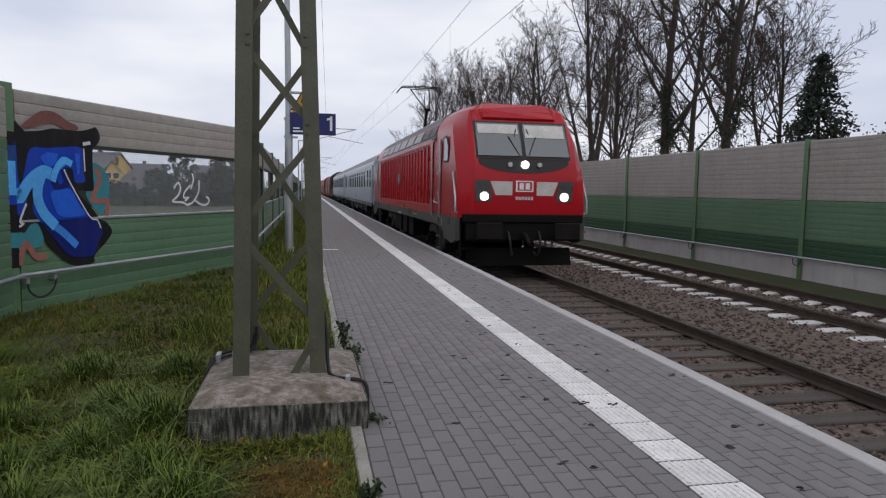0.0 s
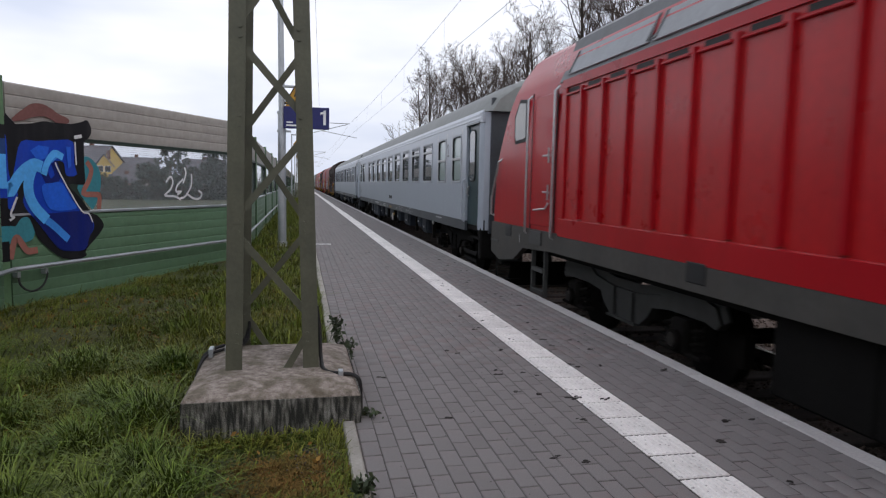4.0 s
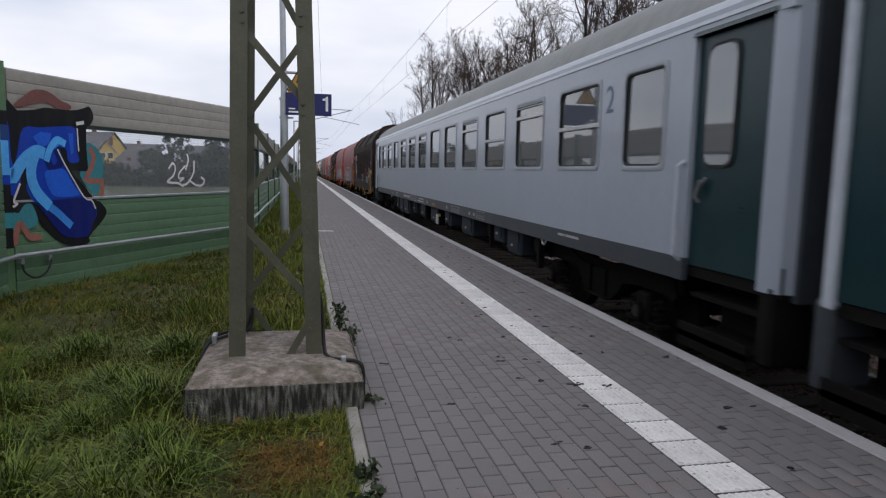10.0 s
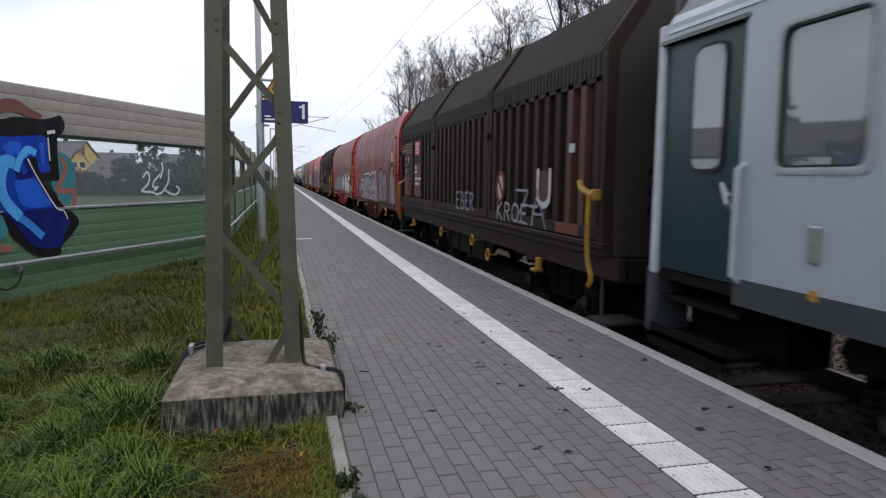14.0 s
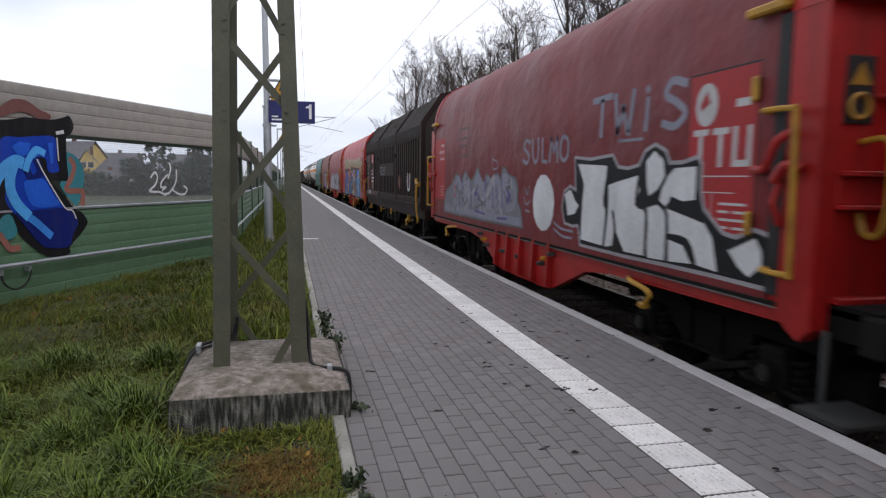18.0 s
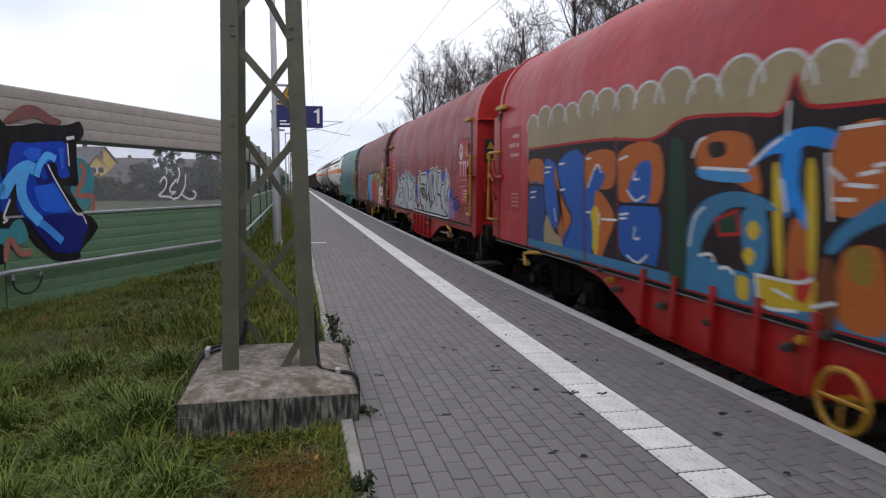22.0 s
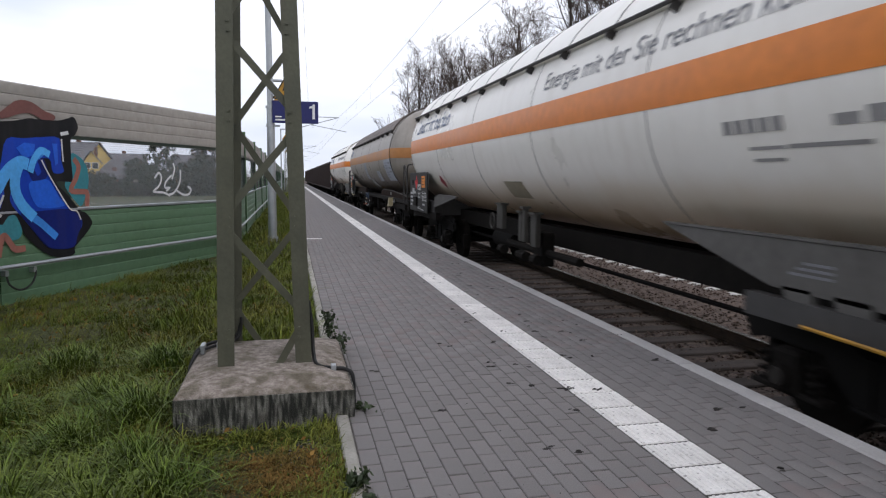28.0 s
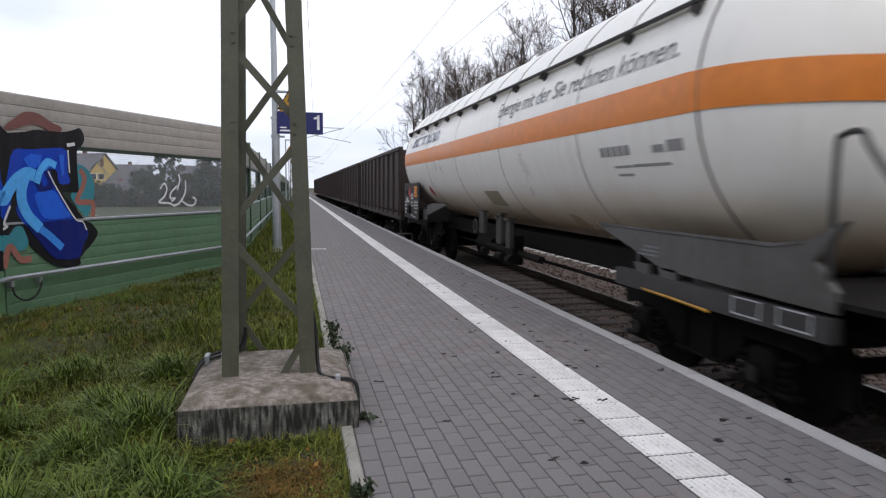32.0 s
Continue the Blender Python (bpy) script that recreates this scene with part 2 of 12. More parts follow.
SPRAY = {k: mat("spray_" + k, c, tuple(x * 0.78 for x in c), 0.55, scale=1.3, fine=25, bump=0.2, bump_scale=2.2, dist=0.04, streak=0.12, streak_color=(0.1, 0.09, 0.09), specular=0.2) for k, c in dict(
    black=(0.01, 0.01, 0.012), hatred=(0.2, 0.085, 0.075), royal=(0.02, 0.13, 0.72), deepsky=(0.05, 0.25, 0.75), brick=(0.34, 0.14, 0.11), blue=(0.008, 0.055, 0.47), sky=(0.1, 0.44, 0.95), navy=(0.006, 0.015, 0.15), white=(0.68, 0.68, 0.69), maroon=(0.13, 0.03, 0.03),
    teal=(0.05, 0.25, 0.3), orange=(0.45, 0.12, 0.025), silver=(0.36, 0.34, 0.36), yellow=(0.58, 0.4, 0.03), red=(0.4, 0.02, 0.02), violet=(0.12, 0.08, 0.24), grey=(0.22, 0.22, 0.23),
    green=(0.016, 0.05, 0.025), aqua=(0.15, 0.4, 0.46), rust=(0.18, 0.062, 0.02), brown=(0.16, 0.05, 0.02), lilac=(0.26, 0.26, 0.32), ash=(0.12, 0.125, 0.135), soot=(0.03, 0.018, 0.02), steel=(0.2, 0.185, 0.19), chrome=(0.47, 0.47, 0.48),
    mauve=(0.3, 0.17, 0.36), olive=(0.1, 0.09, 0.01), azure=(0.07, 0.3, 0.6), azure2=(0.02, 0.24, 0.68), lime=(0.32, 0.38, 0.1), scarlet=(0.5, 0.03, 0.022), mustard=(0.27, 0.17, 0.025), umber=(0.022, 0.012, 0.013),
    steelblue=(0.05, 0.19, 0.34), tan=(0.36, 0.28, 0.16), dusk=(0.12, 0.07, 0.075), gapred=(0.23, 0.03, 0.034), navyblue=(0.02, 0.06, 0.2), blue2=(0.02, 0.1, 0.38), mist=(0.2, 0.195, 0.22), aqua2=(0.06, 0.34, 0.4), frost=(0.45, 0.44, 0.46), rosegrey=(0.31, 0.265, 0.285), roseshade=(0.21, 0.155, 0.175)).items()}


# ---- mesh tools ----
class M:
    """A mesh in the making."""
    def __init__(self):
        self.v, self.f = [], []

    def add(self, vs, fs):
        k = len(self.v)
        self.v += [tuple(p) for p in vs]
        self.f += [tuple(i + k for i in q) for q in fs]
        return self

    def box(self, x0, x1, y0, y1, z0, z1, c=0.0):
        if c <= 0:
            vs = [(x, y, z) for x in (x0, x1) for y in (y0, y1) for z in (z0, z1)]
            return self.add(vs, [(0, 1, 3, 2), (4, 6, 7, 5), (0, 4, 5, 1), (2, 3, 7, 6), (0, 2, 6, 4), (1, 5, 7, 3)])
        c = min(c, abs(x1 - x0) * 0.45, abs(y1 - y0) * 0.45, abs(z1 - z0) * 0.45)
        rings = []
        for z, k in ((z0, c), (z0 + c, 0), (z1 - c, 0), (z1, c)):
            rings.append([(x0 + k + c * (k == 0), y0 + k, z), (x1 - k - c * (k == 0), y0 + k, z), (x1 - k, y0 + k + c * (k == 0), z), (x1 - k, y1 - k - c * (k == 0), z),
                          (x1 - k - c * (k == 0), y1 - k, z), (x0 + k + c * (k == 0), y1 - k, z), (x0 + k, y1 - k - c * (k == 0), z), (x0 + k, y0 + k + c * (k == 0), z)])
        return self.loft(rings)

    def loft(self, rings, caps=True, closed=True):
        n, k = len(rings[0]), len(self.v)
        for r in rings:
            self.v += [tuple(p) for p in r]
        for i in range(len(rings) - 1):
            for j in range(n if closed else n - 1):
                a, b = k + i * n + j, k + i * n + (j + 1) % n
                self.f.append((a, b, b + n, a + n))
        if caps:
            self.f.append(tuple(range(k + n - 1, k - 1, -1)))
            self.f.append(tuple(range(k + (len(rings) - 1) * n, k + len(rings) * n)))
        return self

    def prism(self, pts, axis, a, b):
        put = {"x": lambda p, h: (h, p[0], p[1]), "y": lambda p, h: (p[0], h, p[1]), "z": lambda p, h: (p[0], p[1], h)}[axis]
        return self.loft([[put(p, a) for p in pts], [put(p, b) for p in pts]])

    def tube(self, path, r, n=8, r_end=None):
        path = [Vector(p) for p in path]
        rings = []
        side = None
        for i, p in enumerate(path):
            d = (path[min(i + 1, len(path) - 1)] - path[max(i - 1, 0)]).normalized()
            if side is None:
                side = d.orthogonal().normalized()
            side = (side - d * side.dot(d)).normalized()
            up = d.cross(side)
            rr = r if r_end is None else r + (r_end - r) * i / (len(path) - 1)
            rings.append([p + (side * math.cos(q) + up * math.sin(q)) * rr for q in (2 * math.pi * j / n for j in range(n))])
        return self.loft(rings)

    def cyl(self, c, axis, r, h, n=16, r2=None):
        c = Vector(c)
        d = {"x": Vector((1, 0, 0)), "y": Vector((0, 1, 0)), "z": Vector((0, 0, 1))}[axis]
        return self.tube([c, c + d * h], r, n, r2)

    def beam(self, a, b, w, t, face=(0, 1, 0)):
        """A flat bar from a to b, w wide across its face, t thick along the face's normal."""
        a, b, f = Vector(a), Vector(b), Vector(face).normalized()
        d = (b - a).normalized()
        s = d.cross(f).normalized() * w / 2
        q = f * t / 2
        return self.loft([[p + s + q, p - s + q, p - s - q, p + s - q] for p in (a, b)])

    def made(self, name, material):
        me = bpy.data.meshes.new(name)
        me.from_pydata(self.v, [], self.f)
        if len(self.f) < 30000:
            bm = bmesh.new()
            bm.from_mesh(me)
            bmesh.ops.recalc_face_normals(bm, faces=bm.faces)
            bm.to_mesh(me)
            bm.free()
        me.polygons.foreach_set("use_smooth", [True] * len(me.polygons))
        me.set_sharp_from_angle(angle=radians(32))
        me.materials.append(material)
        return me


def part(name, m, material, parent, label=""):
    ob = new(name, m.made(name, material) if isinstance(m, M) else m)
    ob.parent = parent
    return tagged(ob, label) if label else ob


def thing(name, label, category, at=None, group="", kind="", m=None, material=None):
    ob = new(name, m.made(name, material) if m else None)
    if at is not None:
        ob.matrix_basis = at
    return tagged(ob, label, category, group, kind)


def raw(name, verts, faces, material):
    """A mesh from arrays, for very many pieces."""
    me = bpy.data.meshes.new(name)
    n, k = len(faces), faces.shape[1]
    me.vertices.add(len(verts))
    me.vertices.foreach_set("co", verts.astype(np.float32).ravel())
    me.loops.add(n * k)
    me.loops.foreach_set("vertex_index", faces.astype(np.int32).ravel())
    me.polygons.add(n)
    me.polygons.foreach_set("loop_start", np.arange(n, dtype=np.int32) * k)
    me.update(calc_edges=True)
    me.materials.append(material)
    return me


def ribbon(m, pts, w, x, closed=False, flip=1.0):
    """A sprayed stroke on a wall: one flat band along points (u, z) at depth x."""
    pts = [pts[0]] + [q for p, q in zip(pts, pts[1:]) if math.dist(p, q) > 1e-4]
    if closed and math.dist(pts[0], pts[-1]) < 1e-4:
        pts.pop()
    n, k = len(pts), len(m.v)

    def normal(a, b):
        ln = math.dist(a, b) or 1e-6
        return -(b[1] - a[1]) / ln, (b[0] - a[0]) / ln
    for i, p in enumerate(pts):
        na = normal(pts[i - 1], p) if i or closed else normal(p, pts[1])
        nb_ = normal(p, pts[(i + 1) % n]) if i < n - 1 or closed else na
        sx, sz = na[0] + nb_[0], na[1] + nb_[1]
        ln = math.hypot(sx, sz) or 1e-6
        sx, sz = sx / ln, sz / ln
        f = w / 2 * min(1.6, 1 / max(0.3, sx * na[0] + sz * na[1]))
        e = 0.0 if closed or 0 < i < n - 1 else w * 0.35 * (1 if i else -1)
        qx, qz = p[0] + na[1] * e, p[1] - na[0] * e
        m.v += [(x, qx + sx * f, qz + sz * f), (x, qx - sx * f, qz - sz * f)]
    for i in range(n if closed else n - 1):
        a, b = k + 2 * i, k + 2 * ((i + 1) % n)
        m.f.append((a, a + 1, b + 1, b))
    return m


def poly(m, pts, x):
    k = len(m.v)
    m.v += [(x, a, b) for a, b in pts]
    m.f.append(tuple(range(k, k + len(pts))))
    return m


def curve_pts(pts, steps=6, closed=False):
    """Points of a smooth line through pts."""
    n, out = len(pts), []
    for i in range(n if closed else n - 1):
        p0 = pts[(i - 1) % n] if closed or i else pts[0]
        p1, p2 = pts[i], pts[(i + 1) % n]
        p3 = pts[(i + 2) % n] if closed or i + 2 < n else pts[-1]
        for s in range(steps):
            t = s / steps
            out.append(tuple(0.5 * (2 * b + (c - a) * t + (2 * a - 5 * b + 4 * c - d) * t * t + (3 * b - a - 3 * c + d) * t ** 3) for a, b, c, d in zip(p0, p1, p2, p3)))
    return out if closed else out + [tuple(pts[-1])]


def text_mesh(body, size, material, name="lettering"):
    cu = bpy.data.curves.new(name, "FONT")
    cu.body, cu.size, cu.extrude = body, size, 0.001
    ob = bpy.data.objects.new(name, cu)
    scene.collection.objects.link(ob)
    me = bpy.data.meshes.new_from_object(ob.evaluated_get(bpy.context.evaluated_depsgraph_get()))
    bpy.data.objects.remove(ob)
    me.name = name
    me.materials.clear()
    me.materials.append(material)
    return me


# ---- the ground, one sheet to the horizon ----
rng = np.random.default_rng(7)
g = M()
xs = [(-2500, -1.5), (-60, -0.6), (-9, -0.3), (-3.2, -0.16), (-1.6, -0.1), (0.0, -0.04), (0.232, -0.03), (0.235, -0.95), (3.0, -0.95), (3.05, -0.98), (11.2, -0.95), (12.3, -0.82), (16, -0.8), (60, -0.8), (2500, -1.5)]
ys = [-2500, -60, -8] + [i * 1.5 - 6 for i in range(40)] + [60, 90, 140, 300, 2600]
for y in ys:
    for x, z in xs:
        g.v.append((x, y, z + (0.03 * math.sin(x * 2.3 + y) * math.sin(y * 1.7) if -9 < x < 0 and -8 < y < 60 else 0)))
nx = len(xs)
for i in range(len(ys) - 1):
    for j in range(nx - 1):
        g.f.append((i * nx + j, i * nx + j + 1, (i + 1) * nx + j + 1, (i + 1) * nx + j))
ground = thing("ground", "rough grassy ground along the railway line", "ground", kind="structure", m=g, material=ground_mat)


def ground_z(x):
    return float(np.interp(x, [p[0] for p in xs], [p[1] for p in xs]))


# ---- platform: kerb, paving, white tactile line, coping ----
platform = thing("platform", "grey block-paved railway platform with a white tactile line", "platform", kind="structure")
part("platform_core", M().box(0.31, 2.88, -12, 170, -0.9, -0.0035), joint_mat, platform)
part("platform_wall", M().box(2.80, 2.96, -12, 170, -1.0, -0.07), kerb_mat, platform)
part("end_paving", M().box(0.31, 1.79, 42, 170, -0.02, -0.001).box(2.095, 2.88, 42, 170, -0.02, -0.001), paver_mat, platform)
part("end_line", M().box(1.796, 2.092, 42, 170, -0.02, 0.001), tactile_mat, platform)

# ---- railway tracks ----
def rail_profile(cx):
    return [(cx - 0.062, -0.15), (cx + 0.062, -0.15), (cx + 0.062, -0.138), (cx + 0.012, -0.122), (cx + 0.01, -0.045), (cx + 0.036, -0.034), (cx + 0.036, -0.004), (cx + 0.03, -0.001),
            (cx - 0.03, -0.001), (cx - 0.036, -0.004), (cx - 0.036, -0.034), (cx - 0.01, -0.045), (cx - 0.012, -0.122), (cx - 0.062, -0.138)]


def track(cx, label, sleeper_mesh, pitch, y0, count, drop):
    tr = thing("railway_track", label, "track", pose(cx, 0, RAIL), kind="structure")
    for s in (-1, 1):
        r = part("rail", M().prism(rail_profile(s * 0.753), "y", -40, 420), rail_side_mat, tr)
        part("running_surface", M().box(s * 0.753 - 0.03, s * 0.753 + 0.03, -40, 420, -0.004, 0.0005), rail_top_mat, r, "shiny worn rail head")
    for i in range(count):
        ob = part("sleeper", sleeper_mesh, None, tr)
        ob.matrix_basis = pose(random.uniform(-0.02, 0.02), y0 + pitch * i, drop, 0, 0, random.uniform(-0.6, 0.6))
    return tr


wood = M().box(-1.3, 1.3, -0.13, 0.13, -0.16, 0, 0.012).made("sleeper", wood_sleeper_mat)
conc = M().prism([(-1.3, -0.2), (1.3, -0.2), (1.3, 0.0), (1.2, 0.02), (0.62, 0.02), (0.35, -0.05), (-0.35, -0.05), (-0.62, 0.02), (-1.2, 0.02), (-1.3, 0.0)], "y", -0.13, 0.13).made("sleeper", white_sleeper_mat)
track(TRACK1, "rusty rails on dark weathered timber sleepers", wood, 0.6, -6.9, 162, -0.155)
track(TRACK2, "rusty rails on pale new concrete sleepers", conc, 0.594, -6.918, 162, -0.16)

# ballast bed and its stones
bed = M()
bed_profile = [(3.0, -0.2), (TRACK1 - 1.3, -0.2), (TRACK1 - 0.7, -0.185), (TRACK1 + 0.7, -0.185), (TRACK1 + 1.3, -0.2), (TRACK1 + 1.5, -0.17), (6.8, -0.2), (TRACK2 - 1.5, -0.17), (TRACK2 - 1.25, -0.16), (TRACK2, -0.2), (TRACK2 + 1.25, -0.165), (TRACK2 + 1.5, -0.19), (TRACK2 + 2.6, -0.45)]
bys = list(np.arange(-30, 70, 0.5)) + [80, 100, 150, 420]
for y in bys:
    for x, z in bed_profile:
        bed.v.append((x, y, RAIL + z + random.uniform(-0.012, 0.012)))
nb = len(bed_profile)
for i in range(len(bys) - 1):
    for j in range(nb - 1):
        bed.f.append((i * nb + j, i * nb + j + 1, (i + 1) * nb + j + 1, (i + 1) * nb + j))
thing("ballast_bed", "dark brown-grey crushed stone ballast under the tracks", "ballast", kind="structure", m=bed, material=ballast_mat)


def stones(name, n, place, size, material):
    """Many small angular stones, six corners each."""
    c = place(n)
    s = size * rng.uniform(0.5, 1.25, (n, 1, 1))
    base = np.array([(1, 0, 0), (-1, 0, 0), (0, 1, 0), (0, -1, 0), (0, 0, 1), (0, 0, -1)], float)
    v = base[None] * rng.uniform(0.6, 1.0, (n, 6, 1)) + rng.uniform(-0.3, 0.3, (n, 6, 3))
    a = rng.uniform(0, 6.28, n)
    ca, sa = np.cos(a), np.sin(a)
    vx, vy = v[..., 0] * ca[:, None] - v[..., 1] * sa[:, None], v[..., 0] * sa[:, None] + v[..., 1] * ca[:, None]
    v = np.stack([vx, vy, v[..., 2] * 0.75], -1) * s + c[:, None, :]
    tri = np.array([(0, 2, 4), (2, 1, 4), (1, 3, 4), (3, 0, 4), (2, 0, 5), (1, 2, 5), (3, 1, 5), (0, 3, 5)])
    f = (tri[None] + (np.arange(n) * 6)[:, None, None]).reshape(-1, 3)
    return raw(name, v.reshape(-1, 3), f, material)


def on_bed(n):
    x = rng.uniform(3.1, 11.2, n)
    y = 3 + 45 * rng.uniform(0, 1, n) ** 1.6
    z = RAIL + np.interp(x, [p[0] for p in bed_profile], [p[1] for p in bed_profile]) + rng.uniform(-0.005, 0.02, n)
    return np.stack([x, y, z], -1)


tagged(new("ballast_stones", stones("ballast_stones", 34000, on_bed, 0.036, ballast_mat)), "loose angular brown-grey ballast stones between the rails", "ballast", kind="stuff")


# ---- noise barriers ----
def cassette(y0, y1, z0, z1, x, depth, pitch=0.145):
    """A ribbed hollow panel, its face towards +x."""
    pts, z = [(x - depth, z0)], z0
    while z < z1 - 0.02:
        t = min(z + pitch, z1)
        pts += [(x - 0.001, z + 0.0015), (x, z + 0.004), (x, t - 0.014), (x - 0.011, t - 0.002), (x - 0.011, t)]
        z = t
    pts.append((x - depth, z1))
    return M().prism(pts, "y", y0, y1)


def post_mesh(z0, z1):
    m = M().box(-0.09, 0.05, -0.008, 0.008, z0, z1)
    return m.box(0.05, 0.064, -0.08, 0.08, z0, z1, 0.003).box(-0.104, -0.09, -0.08, 0.08, z0, z1, 0.003).made("post", barrier_post_mat)


def barrier_run(name, at, spans, windows, label, z0, levels, post_z, face=1.0, pipe=None, plinth=None):
    """Posts and cassettes along local y, each span 5 m; levels: (bottom, top, material)."""
    ob = thing(name, label, "noise barrier", at, kind="structure")
    pm = post_mesh(*post_z)
    sheets = [cassette(0.085, 4.915, a, b, 0.03, 0.11).made("cassette", mt) for a, b, mt in levels]
    for i in range(spans + 1):
        part("post", pm, None, ob).matrix_basis = pose(0, 5 * i, 0)
    for i in range(spans):
        for (a, b, mt), sh in zip(levels, sheets):
            if windows and mt is None:
                continue
            part("cassette", sh, None, ob).matrix_basis = pose(0, 5 * i, 0)
    return ob


rb_levels = [(1.3, 2.86, barrier_grey_mat), (0.27, 1.298, barrier_green_mat), (-0.22, 0.268, barrier_deep_mat)]
right_barrier = barrier_run("barrier_east", pose(12.94, 110.24, 0, 0, 0, 180), 28, False, "tall noise barrier with grey and green ribbed panels", -0.8, rb_levels, (-0.95, 2.9))
part("plinth", M().box(-0.1, 0.02, 0, 140, -1.0, -0.222), concrete_mat, right_barrier, "pale concrete base wall of the barrier")
part("conduit", M().tube([(0.12, 0, -0.22), (0.12, 140, -0.22)], 0.03, 8), galv_mat, right_barrier, "grey steel conduit along the barrier")
for i in range(29):
    part("cable_loop", M().tube(curve_pts([(0.1, 5 * i - 0.2, -0.26), (0.12, 5 * i - 0.16, -0.4), (0.12, 5 * i, -0.44), (0.1, 5 * i + 0.1, -0.3)], 4), 0.012, 5), black_mat, right_barrier)

CORNER, BEND = (-1.2, 13.105), (-3.43, 8.63)


def left_run(name, at, spans, label, pane_spans, first_post=True, last_post=True):
    ob = thing(name, label, "noise barrier", at, kind="structure")
    pm = post_mesh(-0.6, 2.56)
    low, top = cassette(0.085, 4.915, -0.45, 0.93, 0.03, 0.11).made("cassette", barrier_green_mat), cassette(0.085, 4.915, 1.925, 2.5, 0.03, 0.11).made("cassette", barrier_grey_mat)
    mid = cassette(0.085, 4.915, 0.932, 1.923, 0.03, 0.11).made("cassette", barrier_green_mat)
    fr = M().box(-0.05, 0.045, 0.085, 4.915, 1.875, 1.922).box(-0.05, 0.045, 0.085, 0.14 if spans > 1 else 1.2, 0.965, 1.875).box(-0.05, 0.045, 4.86, 4.915, 0.965, 1.875).made("pane_frame", frame_dark_mat)
    sill = M().box(-0.05, 0.05, 0.085, 4.915, 0.932, 0.965, 0.004).made("pane_sill", galv_mat)
    pn = M().box(-0.012, 0.0, 0.14, 4.86, 0.965, 1.875).made("pane", pane_mat)
    lines = M()
    for k in range(30):
        lines.box(0.0005, 0.002, 0.14, 4.86, 0.98 + 0.03 * k, 0.9825 + 0.03 * k)
    lines = lines.made("pane_threads", frame_dark_mat)
    pipe = M().tube([(0.13, 0, 0.31), (0.13, 5.0, 0.31)], 0.028, 10).made("conduit", galv_mat)
    for i in range(spans + 1):
        if (i or first_post) and (i < spans or last_post):
            part("post", pm, None, ob).matrix_basis = pose(0, 5 * i if i or spans > 1 else -0.045, 0)
    for i in range(spans):
        at_i = pose(0, 5 * i, 0)
        for nm, me in (("cassette", low), ("cassette", top), ("conduit", pipe)) + ((("pane_sill", sill), ("pane", pn), ("pane_frame", fr), ("pane_threads", lines)) if i in pane_spans else (("cassette", mid),)):
            o = part(nm, me, None, ob)
            o.matrix_basis = at_i
            if nm == "pane":
                o.visible_shadow = False
    return ob


near_barrier = left_run("barrier_west_near", pose(*BEND, 0, 0, 0, -26.5), 1, "noise barrier panel with clear window, sprayed with blue graffiti", {0})
left_run("barrier_west_far", pose(*CORNER, 0), 22, "long noise barrier with clear windows beside the platform", set(range(22)), False)
left_run("barrier_west_back", pose(BEND[0], BEND[1] - 60, 0), 12, "green and grey noise barrier behind the platform", set(), True, False)

hook = thing("bonding_cable", "short black bonding cable looped under the barrier's pipe", "cable", near_barrier.matrix_basis.copy())
part("loop", M().tube(curve_pts([(0.1, 0.1, 0.22), (0.12, 0.12, 0.1), (0.14, 0.24, 0.02), (0.14, 0.4, 0.06), (0.12, 0.5, 0.18), (0.1, 0.5, 0.26)], 5), 0.012, 6), black_mat, hook)
for u in (0.1, 0.5):
    part("lug", M().box(0.04, 0.12, u - 0.025, u + 0.025, 0.2, 0.27, 0.006), galv_mat, hook)

# ---- the lattice mast on its concrete foot ----
foot = M()
foot.loft([[(-0.66, 3.78, -0.5), (0.345, 3.78, -0.5), (0.345, 4.95, -0.5), (-0.66, 4.95, -0.5)], [(-0.655, 3.785, 0.165), (0.34, 3.785, 0.165), (0.335, 4.94, 0.165), (-0.65, 4.94, 0.165)],
           [(-0.635, 3.81, 0.19), (0.32, 3.81, 0.19), (0.315, 4.92, 0.19), (-0.63, 4.92, 0.19)], [(-0.5, 3.95, 0.225), (0.18, 3.95, 0.225), (0.18, 4.85, 0.225), (-0.5, 4.85, 0.225)]])
mast = thing("catenary_mast", "olive-grey steel lattice mast bolted on a mossy concrete foot", "mast", pose(0, 0, 0))
part("foot", foot, plinth_mat, mast, "stained mossy concrete foot")
part("foot_face", M().box(-0.657, 0.342, 3.775, 3.783, -0.4, 0.163), stained_mat, mast, "black-streaked concrete face")
part("foot_face", M().box(0.342, 0.349, 3.783, 4.93, -0.4, 0.163), stained_mat, mast, "black-streaked concrete face")


def mast_x(z, side):
    """Outer x of the legs, tapering upward."""
    k = (z - 0.19) / 2.33
    return -0.46 + 0.04 * k if side < 0 else 0.115 - 0.063 * k


TOP = 9.0
for side in (-1, 1):
    for y, fy in ((4.2, 1), (4.9, -1)):
        x0, x1 = mast_x(0.19, side), mast_x(TOP, side)
        w = 0.1
        secs = []
        for z, x in ((0.19, x0), (TOP, x1)):
            s = -side
            dy = (0.12 * (z - 0.19) / TOP) * fy
            p = [(x, y + dy), (x + s * w, y + dy), (x + s * w, y + dy + fy * 0.014), (x + s * 0.014, y + dy + fy * 0.014), (x + s * 0.014, y + dy + fy * 0.1), (x, y + dy + fy * 0.1)]
            secs.append([(a, b, z) for a, b in p])
        part("leg", M().loft(secs), mast_mat, mast)


